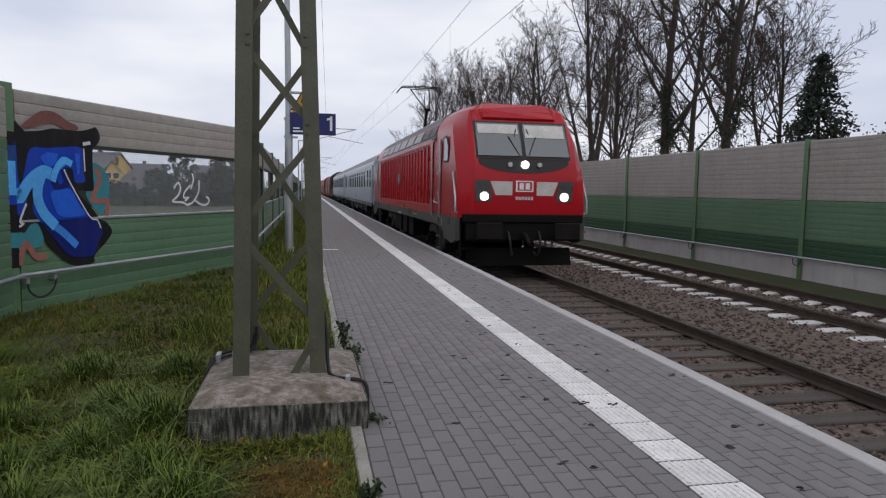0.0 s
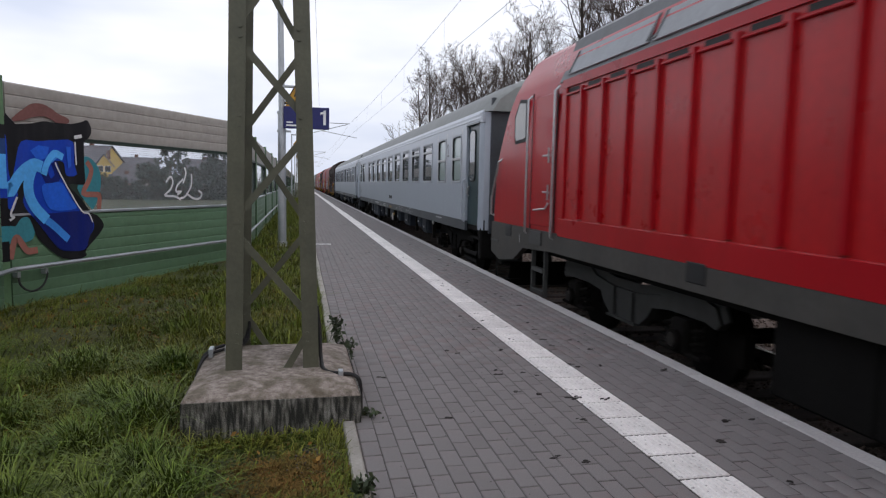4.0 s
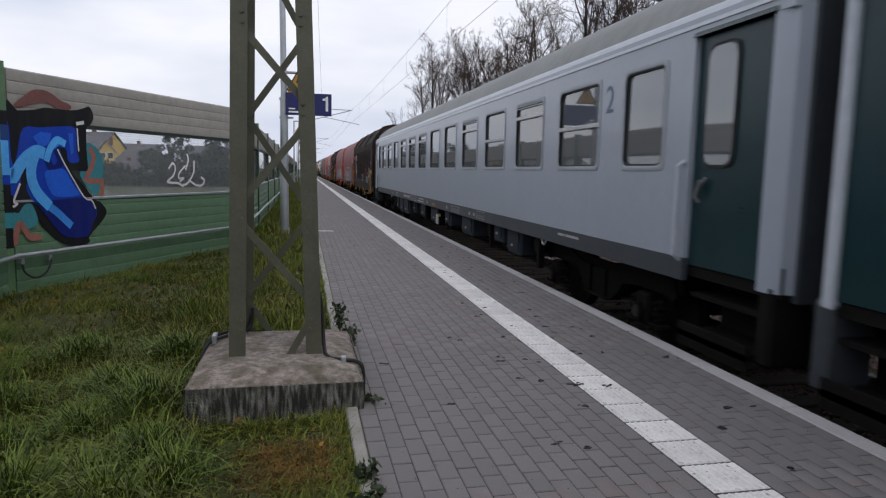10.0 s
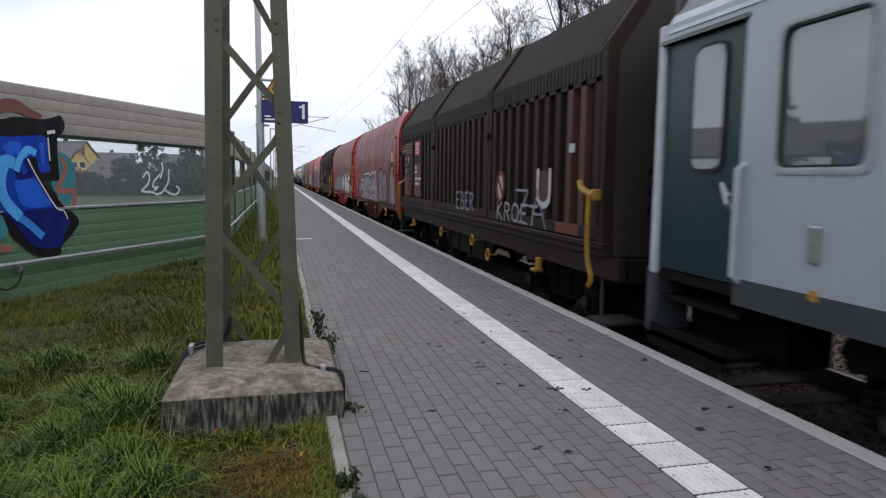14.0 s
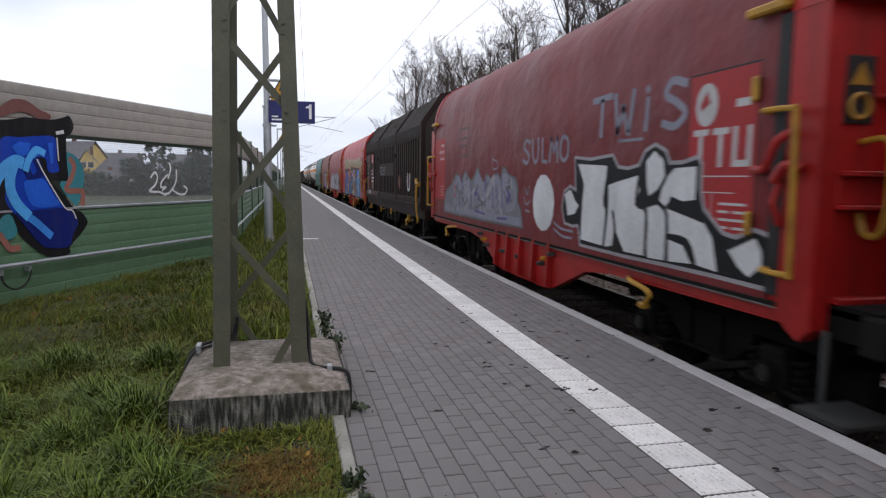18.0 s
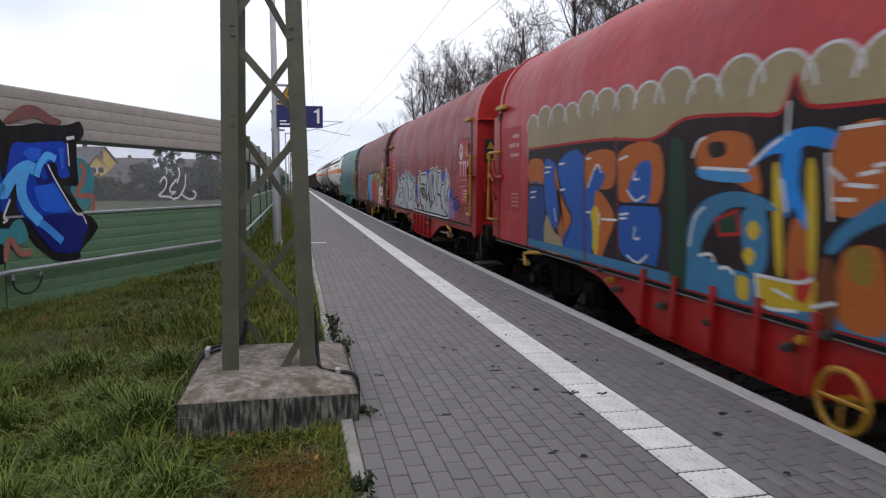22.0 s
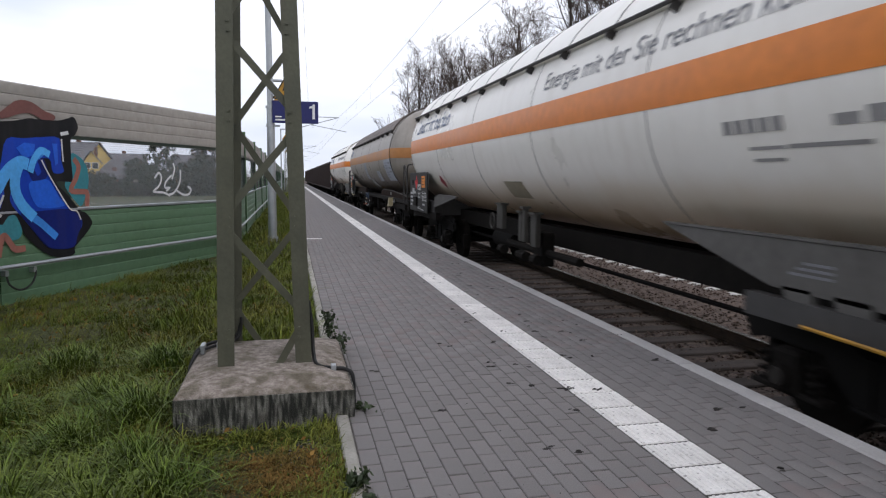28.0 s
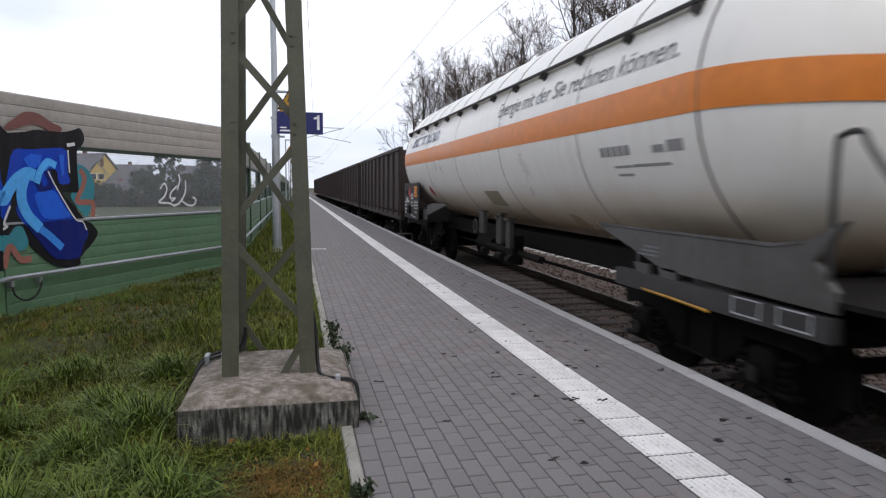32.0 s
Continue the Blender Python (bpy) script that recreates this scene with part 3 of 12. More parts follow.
def strut(y, za, zb, left_first):
    """A flat bar between the legs, bolted behind their faces."""
    xa, xb = mast_x(za, -1) + 0.085, mast_x(zb, 1) - 0.085
    if not left_first:
        xa, xb = mast_x(za, 1) - 0.085, mast_x(zb, -1) + 0.085
    brace(xa, za, xb, zb, y + (0.0135 if y < 4.5 else -0.0135) * (za + zb) / 2)


def brace(xa, za, xb, zb, y):
    d = Vector((xb - xa, 0, zb - za)).normalized() * 0.05
    bar = part("brace", M().beam((xa - d.x, y, za - d.z), (xb + d.x, y, zb + d.z), 0.044, 0.01, (0, 1, 0)), mast_mat, mast)
    part("brace_flange", M().beam((xa, y + 0.02, za), (xb, y + 0.02, zb), 0.01, 0.036, (0, 1, 0)), mast_mat, bar)


brace(0.006, 0.382, -0.115, 0.17, 4.221)
brace(-0.367, 0.407, -0.215, 0.17, 4.884)
strut(4.221, 1.043, 0.594, True)
strut(4.884, 1.005, 0.532, False)
for k in range(6):
    strut(4.221, 1.64 + 1.18 * k, 1.217 + 1.18 * k, False)
    strut(4.221, 2.22 + 1.18 * k, 1.846 + 1.18 * k, True)
    strut(4.884, 1.707 + 1.23 * k, 1.17 + 1.23 * k, True)
    strut(4.884, 2.256 + 1.23 * k, 1.806 + 1.23 * k, False)
for side in (-1, 1):
    for z in (0.42, 1.12, 1.77, 2.3, 2.95):
        for dz in (-0.03, 0.03):
            part("bolt", M().cyl((mast_x(z, side) - side * 0.07, 4.19 + 0.0133 * (z - 0.19), z + dz), "y", 0.011, 0.012, 6), mast_mat, mast)
cable = thing("earth_cable", "black cable clipped over the concrete foot", "cable")
part("cable", M().tube(curve_pts([(0.1, 4.34, 0.6), (0.12, 4.33, 0.45), (0.128, 4.26, 0.27), (0.15, 4.14, 0.222), (0.24, 4.07, 0.217), (0.315, 4.06, 0.21), (0.36, 4.04, 0.17), (0.366, 4.02, 0.02), (0.366, 4.0, -0.06)], 6), 0.0125, 8), black_mat, cable)
part("clip", M().box(0.228, 0.26, 4.045, 4.1, 0.2, 0.24, 0.004), galv_mat, cable, "pale steel cable clip")
cable2 = thing("earth_cable", "black cable looping down over the concrete foot", "cable")
part("cable", M().tube(curve_pts([(-0.36, 4.86, 0.4), (-0.37, 4.84, 0.28), (-0.42, 4.78, 0.245), (-0.55, 4.68, 0.235), (-0.63, 4.6, 0.215), (-0.672, 4.5, 0.12), (-0.675, 4.45, -0.1)], 6), 0.011, 7).tube(curve_pts([(-0.37, 4.9, 0.4), (-0.39, 4.88, 0.27), (-0.46, 4.82, 0.25), (-0.58, 4.74, 0.24), (-0.65, 4.66, 0.2), (-0.675, 4.6, 0.08), (-0.675, 4.55, -0.1)], 6), 0.012, 7), black_mat, cable2)
for x, y in ((-0.5, 4.72), (-0.6, 4.65)):
    part("clip", M().box(x - 0.015, x + 0.015, y - 0.04, y + 0.06, 0.2, 0.262, 0.004), galv_mat, cable2, "pale steel cable clip")

# ---- sign and its pole ----
pole = thing("sign_pole", "galvanised round steel pole in the grass", "pole", pose(-0.41, 15.2, -0.05))
part("shaft", M().tube([(0, 0, 0), (0, 0, 3.0)], 0.095, 14, 0.085).tube([(0, 0, 3.0), (-0.06, 0, 9)], 0.07, 14, 0.05), galv_mat, pole)
part("base_collar", M().cyl((0, 0, 0), "z", 0.12, 0.12, 14), galv_mat, pole)
for z in (2.55, 2.95):
    part("clamp", M().cyl((0, 0, z), "z", 0.105, 0.05, 14).box(0.05, 0.2, -0.03, 0.03, z, z + 0.04), galv_mat, pole)
sign = thing("platform_sign", "dark blue platform sign with white number one", "sign", pose(-0.37, 15.12, 2.58))
part("panel", M().box(0, 0.99, -0.03, 0.03, 0, 0.48, 0.006), sign_blue_mat, sign)
part("number", M().prism([(0.86, 0.1), (0.915, 0.1), (0.915, 0.42), (0.87, 0.42), (0.855, 0.385), (0.795, 0.37), (0.795, 0.33), (0.86, 0.335)], "y", -0.034, -0.031), sign_white_mat, sign, "white numeral 1")
part("text_bars", M().box(0.06, 0.2, -0.034, -0.031, 0.12, 0.15).box(0.06, 0.27, -0.034, -0.031, 0.05, 0.085), sign_white_mat, sign)
danger = thing("warning_sign", "yellow triangular warning sign with black flash on the pole", "sign", pose(-0.1, 15.12, 3.1))
part("plate", M().prism([(-0.26, 0.0), (0.26, 0.0), (0.0, 0.45)], "y", -0.012, 0.0), yellow_mat, danger)
part("border", M().beam((-0.24, -0.015, 0.012), (0.24, -0.015, 0.012), 0.024, 0.004).beam((-0.25, -0.015, 0.01), (0.0, -0.015, 0.435), 0.024, 0.004).beam((0.25, -0.015, 0.01), (0.0, -0.015, 0.435), 0.024, 0.004), black_mat, danger)
part("flash", M().prism([(0.0, 0.32), (-0.05, 0.17), (0.0, 0.18), (-0.02, 0.06), (0.05, 0.22), (0.01, 0.21), (0.03, 0.32)], "y", -0.016, -0.013), black_mat, danger)
part("bracket", M().box(-0.3, 0.05, 0.0, 0.03, 0.1, 0.13), galv_mat, danger)

# ---- lamp posts with warning signs, far masts, wires ----
def lamp_post(y):
    ob = thing("platform_lamp", "slim galvanised platform lamp post with a flat lamp head", "street lamp", pose(-0.68, y, -0.1), "platform lamps")
    part("shaft", M().tube([(0, 0, 0), (0, 0, 5.1)], 0.06, 10, 0.045), galv_mat, ob)
    part("lamp_head", M().box(-0.05, 0.45, -0.1, 0.1, 5.05, 5.13, 0.02), galv_mat, ob, "flat grey lamp head")
    tri = part("warning_sign", M().prism([(0.06, 4.3), (0.36, 4.3), (0.36, 4.72)], "y", -0.06, -0.04).prism([(0.1, 4.32), (0.34, 4.32), (0.34, 4.66)], "y", -0.068, -0.062), yellow_mat, ob, "yellow triangular sign")
    return ob


for y in (26, 52, 78, 104, 130):
    lamp_post(y)


def far_mast(y):
    ob = thing("catenary_mast", "distant lattice mast with a cantilever over the track", "mast", pose(-0.2, y, 0), "distant masts")
    for s in (-1, 1):
        for d in (-0.3, 0.3):
            part("leg", M().tube([(s * 0.28, d, -0.2), (s * 0.16, d * 0.5, 8.3)], 0.05, 4), mast_mat, ob)
    for k in range(9):
        part("brace", M().tube([(-0.27 + 0.012 * k, -0.3 + 0.015 * k, 0.3 + 0.9 * k), (0.27 - 0.012 * k, -0.3 + 0.015 * k, 0.75 + 0.9 * k)], 0.025, 4).tube([(0.27 - 0.012 * k, -0.3 + 0.015 * k, 0.75 + 0.9 * k), (-0.26 + 0.012 * k, -0.3 + 0.015 * k, 1.2 + 0.9 * k)], 0.025, 4), mast_mat, ob)
    part("cantilever", M().tube([(0.2, 0, 7.25), (4.9, 0, 7.2)], 0.035, 6).tube([(0.2, 0, 5.9), (4.7, 0, 7.15)], 0.035, 6).tube([(2.2, 0, 6.45), (5.6, 0, 5.85)], 0.03, 6), galv_mat, ob, "cantilever arm")
    part("insulator", M().cyl((0.35, 0, 7.25), "x", 0.09, 0.5, 8), gear_dark, ob)
    part("insulator", M().cyl((0.4, 0, 5.92), "x", 0.08, 0.4, 8), gear_dark, ob)
    return ob


gear_dark = mat("brown_insulator_glaze", (0.1, 0.05, 0.035), None, 0.3, scale=3, fine=20, bump=0.02)
for y in (66, 128, 190):
    far_mast(y)


def wire(name, label, pts, r=0.008):
    return thing(name, label, "overhead wire", m=M().tube(pts, r, 5), material=black_mat)


MASTS = [-58, 4.5, 66, 128, 190]
for (ya, yb) in zip(MASTS[:-1], MASTS[1:]):
    n = 14
    wire("messenger_wire", "thin overhead messenger wire above the track", [(TRACK1, ya + (yb - ya) * k / n, 7.25 - 1.76 * (k / n) * (1 - k / n)) for k in range(n + 1)], 0.006)
    for k in range(1, 7):
        y = ya + (yb - ya) * k / 7
        f = (y - ya) / (yb - ya)
        wire("dropper_wire", "thin dropper wire between the overhead wires", [(TRACK1, y, 5.78), (TRACK1, y, 7.25 - 1.76 * f * (1 - f))], 0.003)
wire("contact_wire", "taut overhead contact wire above the track", [(TRACK1 + (0.3 if k % 2 else -0.3), y, 5.78) for k, y in enumerate(MASTS)], 0.006)
wire("feeder_wire", "thin wire hanging from the mast along the platform", [(-0.1, 4.6, 8.0), (0.4, 20, 7.0), (1.2, 45, 6.3), (2.2, 66, 6.1)], 0.005)
part_arm = thing("mast_cantilever", "steel cantilever arm high on the lattice mast", "cantilever", pose(0, 4.55, 0))
part("arm", M().tube([(0.05, 0, 7.4), (4.9, 0, 7.25)], 0.035, 6).tube([(0.05, 0, 5.9), (4.7, 0, 7.2)], 0.035, 6), galv_mat, part_arm)


# ---- bare trees ----
def tree_meshes(seed, height, fork, spread):
    """A leading stem, ascending limbs, branches and twigs; fork: stems that part low on the trunk."""
    rnd = random.Random(seed)
    trunk, twigs, tips = M(), M(), []
    counts = (0, 7, 5, 4)

    def grow(p, d, length, r, level):
        n = (10, 6, 4, 3, 2)[level]
        j = (0.05, 0.12, 0.17, 0.22, 0.25)[level]
        pts, q, dd = [p.copy()], p.copy(), d.copy()
        for i in range(n):
            lift = (0.0, 0.09, 0.08, 0.06, 0.05)[level]
            dd = (dd + Vector((rnd.uniform(-j, j), rnd.uniform(-j, j), rnd.uniform(-j, j) + lift))).normalized()
            q = q + dd * length / n
            pts.append(q.copy())
        (trunk if level < 2 else twigs).tube(pts, r, (9, 6, 4, 3, 3)[level], max(r * (0.22, 0.2, 0.25, 0.4, 0.5)[level], 0.006))
        if level < 2:
            tips.extend((x, r) for x in pts)
        if level == 4:
            return
        kids = int(13 * length / height + 3) if level == 0 else counts[level]
        for k in range(kids):
            f = (0.3 if level == 0 else 0.18) + (0.7 if level == 0 else 0.82) * (k + rnd.random()) / kids
            i = min(int(f * n), n - 1)
            base = pts[i].lerp(pts[i + 1], f * n - i)
            axis = (pts[i + 1] - pts[i]).normalized()
            side = axis.orthogonal().normalized()
            side.rotate(Matrix.Rotation(rnd.uniform(0, 6.283), 3, axis))
            a = rnd.uniform(0.55, 1.0) * spread if level == 0 else rnd.uniform(0.45, 0.95)
            nd = (axis * math.cos(a) + side * math.sin(a)).normalized()
            ln = height * (0.46 - 0.3 * f) * rnd.uniform(0.7, 1.15) if level == 0 else length * (0.62 - 0.3 * f) * rnd.uniform(0.7, 1.2)
            rr = max((r * (1 - 0.75 * f) * 0.5, r * 0.42, r * 0.5, 0.011)[level], 0.009)
            grow(base, nd, ln, rr, level + 1)
    lean = Vector((rnd.uniform(-0.05, 0.05), rnd.uniform(-0.05, 0.05), 1)).normalized()
    if fork < 2:
        grow(Vector((0, 0, -1.0)), lean, height, height * 0.0165, 0)
    else:
        low = height * 0.2
        trunk.tube([Vector((0, 0, -1.0)), Vector((0, 0, low * 0.5)), lean * low], height * 0.018, 9, height * 0.0155)
        for k in range(fork):
            a = rnd.uniform(0, 0.6) + 6.283 * k / fork
            grow(lean * (low - 0.25), (lean + Vector((math.cos(a), math.sin(a), 0)) * 0.3).normalized(), height * rnd.uniform(0.68, 0.8), height * 0.0115, 0)
    return trunk, twigs, tips


def leaves(points, n, size, spread, seed, name, material, droop=0.0):
    r2 = np.random.default_rng(seed)
    c = np.asarray(points)[r2.integers(0, len(points), n)] + r2.normal(0, 1, (n, 3)) * spread
    u = r2.normal(0, 1, (n, 3))
    u[:, 2] -= droop
    u /= np.linalg.norm(u, axis=1)[:, None]
    w = np.cross(u, r2.normal(0, 1, (n, 3)))
    w /= np.linalg.norm(w, axis=1)[:, None]
    s = size * r2.uniform(0.6, 1.4, (n, 1))
    v = np.stack([c - u * s, c + w * s * 0.55, c + u * s, c - w * s * 0.55], 1).reshape(-1, 3)
    return raw(name, v, np.arange(n * 4).reshape(-1, 4), material)


def bare_tree(seed, height, fork, spread, ivy, label):
    ob = thing("bare_tree", label, "tree", pose(0, 0, -0.8), "bare trees behind the barrier")
    trunk, twigs, tips = tree_meshes(seed, height, fork, spread)
    part("trunk", trunk, bark_mat, ob)
    tw = part("crown", twigs, twig_mat, ob)
    tw["kind"] = "stuff"
    if ivy:
        pts = [tuple(p) for p, r in tips if p.z < height * ivy and p.x ** 2 + p.y ** 2 < 0.7]
        r_ = random.Random(seed)
        cloud = []
        for x, y, z in pts:
            for _ in range(5):
                a = r_.uniform(0, 6.283)
                cloud.append((x + math.cos(a) * 0.28, y + math.sin(a) * 0.28, z + r_.uniform(-0.7, 0.7)))
        iv = part("ivy", leaves(cloud, 6000, 0.05, 0.14, seed, "ivy", ivy_mat, 0.5), None, ob, "dark evergreen ivy on the trunk")
        iv["kind"] = "stuff"
    return ob


t_ivy = bare_tree(3, 18, 1, 0.9, 0.42, "tall bare tree with an ivy-covered trunk behind the barrier")
t_ivy2 = bare_tree(8, 16, 1, 0.85, 0.62, "tall bare tree thick with dark ivy")
t_fork = bare_tree(12, 18, 2, 0.95, 0, "tall bare forked tree with a dense twiggy crown")
t_fine = bare_tree(21, 16, 1, 1.0, 0, "bare winter tree with fine branches")
t_low = bare_tree(33, 12, 3, 1.0, 0, "low bushy bare tree with many thin branches")
t_ivy.matrix_basis = pose(18, 31.2, -0.8, 0, 0, 40)
t_ivy2.matrix_basis = pose(18, 26.0, -0.8, 0, 0, 100)
t_fork.matrix_basis = pose(18.6, 41, -0.8, 0, 0, 10)
t_fine.matrix_basis = pose(18.5, 53, -0.8)
t_low.matrix_basis = pose(23.5, 30.0, -0.8)
for src, x, y, a in ((t_fine, 21, 66, 70), (t_fork, 22.5, 80, 200), (t_fine, 22, 45, 160), (t_fine, 23.5, 38, 250), (t_fork, 25, 57, 90), (t_fine, 23.5, 96, 150), (t_fine, 28, 114, 220), (t_low, 24, 49, 210)):
    copy_thing(src, pose(x, y, -0.8, 0, 0, a))
for src, x, y, a, k in ((t_fork, 18.2, 92, 30, 1.1), (t_fine, 19.2, 106, 110, 1.15), (t_fork, 19.5, 72, 280, 1.0), (t_fine, 20.5, 84, 20, 1.15), (t_ivy, 21, 60, 200, 1.0)):
    copy_thing(src, pose(x, y, -0.8, 0, 0, a) @ Matrix.Scale(k, 4))


def conifer(seed, height, base, label):
    ob = thing("conifer", label, "tree", pose(0, 0, -0.8), "conifers")
    part("trunk", M().tube([(0, 0, -0.5), (0.05, 0, height * 0.5), (0, 0, height)], 0.16, 7, 0.02), bark_mat, ob)
    r_ = random.Random(seed)
    cloud, br = [], M()
    z = 0.8
    while z < height - 0.2:
        k = 1 - z / height
        for _ in range(9):
            a, ln = r_.uniform(0, 6.283), base * k * r_.uniform(0.65, 1.12) + 0.1
            tip = (math.cos(a) * ln, math.sin(a) * ln, z - ln * 0.22 + 0.05)
            br.tube([(0, 0, z), (tip[0] * 0.6, tip[1] * 0.6, z - ln * 0.08), tip], 0.025, 3, 0.008)
            for s in range(max(4, int(ln * 9))):
                f = r_.uniform(0.2, 1.0)
                cloud.append((tip[0] * f, tip[1] * f, z - ln * 0.22 * f * f))
        z += 0.32
    part("branches", br, bark_mat, ob)
    nd = part("needles", leaves(cloud, 15000, 0.08, 0.09, seed, "needles", fir_mat, 0.8), None, ob, "dark drooping needles")
    nd["kind"] = "stuff"
    return ob


fir = conifer(5, 7.5, 3.5, "dark green conifer behind the noise barrier")
fir.matrix_basis = pose(18.3, 21.2, -0.8)
for x, y in ((26, 24.5), (-12, 16), (-15, 4), (-11, -9), (-19, 30), (19.6, 16.4)):
    copy_thing(fir, pose(x, y, -0.8, 0, 0, 77 * x))


def shrub(seed, w, h, label, leafy=0):
    """A thicket of thin bare stems, with some leaves."""
    ob = thing("shrub_thicket", label, "shrub", pose(0, 0, -0.8), "thickets")
    r_ = random.Random(seed)
    m, cloud = M(), []
    for _ in range(230):
        x, y = r_.uniform(-w, w), r_.uniform(-1.2, 1.2)
        hh = h * r_.uniform(0.4, 1.0)
        p1 = (x + r_.uniform(-0.6, 0.6), y + r_.uniform(-0.5, 0.5), hh * 0.55)
        p2 = (p1[0] + r_.uniform(-0.9, 0.9), p1[1] + r_.uniform(-0.7, 0.7), hh)
        m.tube([(x, y, -0.2), p1, p2], 0.022, 3, 0.008)
        for _ in range(3):
            m.tube([p1, (p1[0] + r_.uniform(-0.8, 0.8), p1[1] + r_.uniform(-0.8, 0.8), p1[2] + r_.uniform(0.1, 0.9))], 0.01, 3, 0.005)
        cloud += [p1, p2]
    st = part("thicket", m, twig_mat, ob)
    st["kind"] = "stuff"
    lf = part("leaves", leaves(cloud, 1600 + leafy, 0.05, 0.3, seed, "leaves", hedge_mat), None, ob)
    lf["kind"] = "stuff"
    return ob


bush = shrub(4, 3.2, 5.0, "brown leafless thicket behind the barrier", 2500)
bush.matrix_basis = pose(16.2, 40, -0.8, 0, 0, 80)
for x, y, a in ((16.5, 34, 100), (17, 47, 85), (17, 55, 95), (16.6, 27.5, 80), (18, 64, 90), (18.5, 73, 90), (19, 83, 90), (20, 95, 90), (17, 21.5, 100)):
    copy_thing(bush, pose(x, y, -1.2, 0, 0, a))
hedge = shrub(9, 4.0, 3.4, "dark dense garden hedge in front of the houses", 3500)
hedge.matrix_basis = pose(-14, 60, -2.2, 0, 0, 5)
for i, (x, y) in enumerate(((-21, 64), (-10, 66), (-28, 62), (-17, 74), (-7, 72), (-25, 78), (-34, 76), (-12, 84), (-4, 80))):
    copy_thing(hedge, pose(x, y, -2.0 + 0.3 * (i % 3), 0, 0, 12 * i))


def round_tree(seed, height, label):
    """A dense evergreen with an uneven crown of leafy clumps."""
    ob = thing("evergreen_tree", label, "tree", pose(0, 0, -1), "garden trees")
    part("trunk", M().tube([(0, 0, -0.5), (0.1, 0, height * 0.4), (0, 0.1, height * 0.8)], 0.2, 7, 0.06), bark_mat, ob)
    r_ = random.Random(seed)
    cloud = []
    for _ in range(26):
        z = height * r_.uniform(0.15, 0.95)
        k = height * 0.3 * math.sin(math.pi * min(1, 0.15 + z / height * 0.85)) + 0.2
        cx, cy, r = r_.gauss(0, k * 0.55), r_.gauss(0, k * 0.55), r_.uniform(0.4, 0.9)
        for _ in range(60):
            v = Vector((r_.gauss(0, 1), r_.gauss(0, 1), r_.gauss(0, 1))).normalized() * r * r_.uniform(0.6, 1)
            cloud.append((cx + v.x, cy + v.y, z + v.z * 0.8))
    lv = part("crown", leaves(cloud, 4200, 0.16, 0.1, seed, "crown", fir_mat), None, ob)
    lv["kind"] = "stuff"
    return ob


garden = round_tree(4, 8.2, "dark evergreen garden tree behind the hedge")
garden.matrix_basis = pose(-21, 116, -1.4)
for i, (x, y, d) in enumerate(((-19.2, 117, -1.8), (-14.2, 117, -1.3), (-12.8, 118, -1.9), (-15.6, 119, -2.4), (-42, 120, -1.5))):
    copy_thing(garden, pose(x, y, d, 0, 0, 70 * i))
yew = round_tree(7, 4.6, "dense dark green garden bush behind the barrier")
yew.matrix_basis = pose(-12.3, 60, -2.0)
for i, (p, d) in enumerate(((-0.273, 0.8), (-0.256, 1.1), (-0.242, 1.8), (-0.29, 1.2), (-0.222, 1.6), (-0.195, 0.4), (-0.18, 1.3), (-0.162, 1.4), (-0.144, 0.1), (-0.127, 0.0), (-0.113, 0.5), (-0.1, 1.4), (-0.31, 0.6), (-0.232, 2.2), (-0.152, 1.8))):
    copy_thing(yew, pose(p * 60, 60 + 0.7 * (i % 3), -2.0 - d, 0, 0, 70 * i))


# ---- houses beyond the barrier ----
def house(x, y, turn, w, d, eaves, ridge, wall_m, roof_m, label):
    ob = thing("house", label, "house", pose(x, y, -1.0, 0, 0, turn), "houses beyond the line")
    part("walls", M().prism([(-w / 2, 0), (w / 2, 0), (w / 2, eaves), (0, ridge - 0.15), (-w / 2, eaves)], "y", -d / 2, d / 2), wall_m, ob)
    for s in (-1, 1):
        part("roof_slope", M().prism([(s * (w / 2 + 0.5), eaves - 0.35), (0, ridge), (0, ridge + 0.18), (s * (w / 2 + 0.5), eaves - 0.15)], "y", -d / 2 - 0.4, d / 2 + 0.4), roof_m, ob)
    ch = part("chimney", M().box(0.5, 1.1, -0.3, 0.4, ridge - 0.8, ridge + 0.8, 0.03), red_tile_mat, ob)
    for wx in (-w * 0.25, w * 0.25):
        for z in (1.2, 3.6):
            if z + 1.2 < eaves + 1.2:
                wi = part("window", M().box(wx - 0.55, wx + 0.55, -d / 2 - 0.05, -d / 2 + 0.05, z, z + 1.2, 0.01), sign_white_mat, ob)
                part("pane", M().box(wx - 0.47, wx + 0.47, -d / 2 - 0.06, -d / 2 - 0.052, z + 0.08, z + 1.12), dark_glass_mat, wi)
    for k in range(3):
        yy = -d / 2 + d * (k + 0.5) / 3
        wi = part("window", M().box(w / 2 - 0.05, w / 2 + 0.05, yy - 0.55, yy + 0.55, 1.2, 2.4, 0.01), sign_white_mat, ob)
        part("pane", M().box(w / 2 + 0.052, w / 2 + 0.06, yy - 0.47, yy + 0.47, 1.28, 2.32), dark_glass_mat, wi)
    return ob


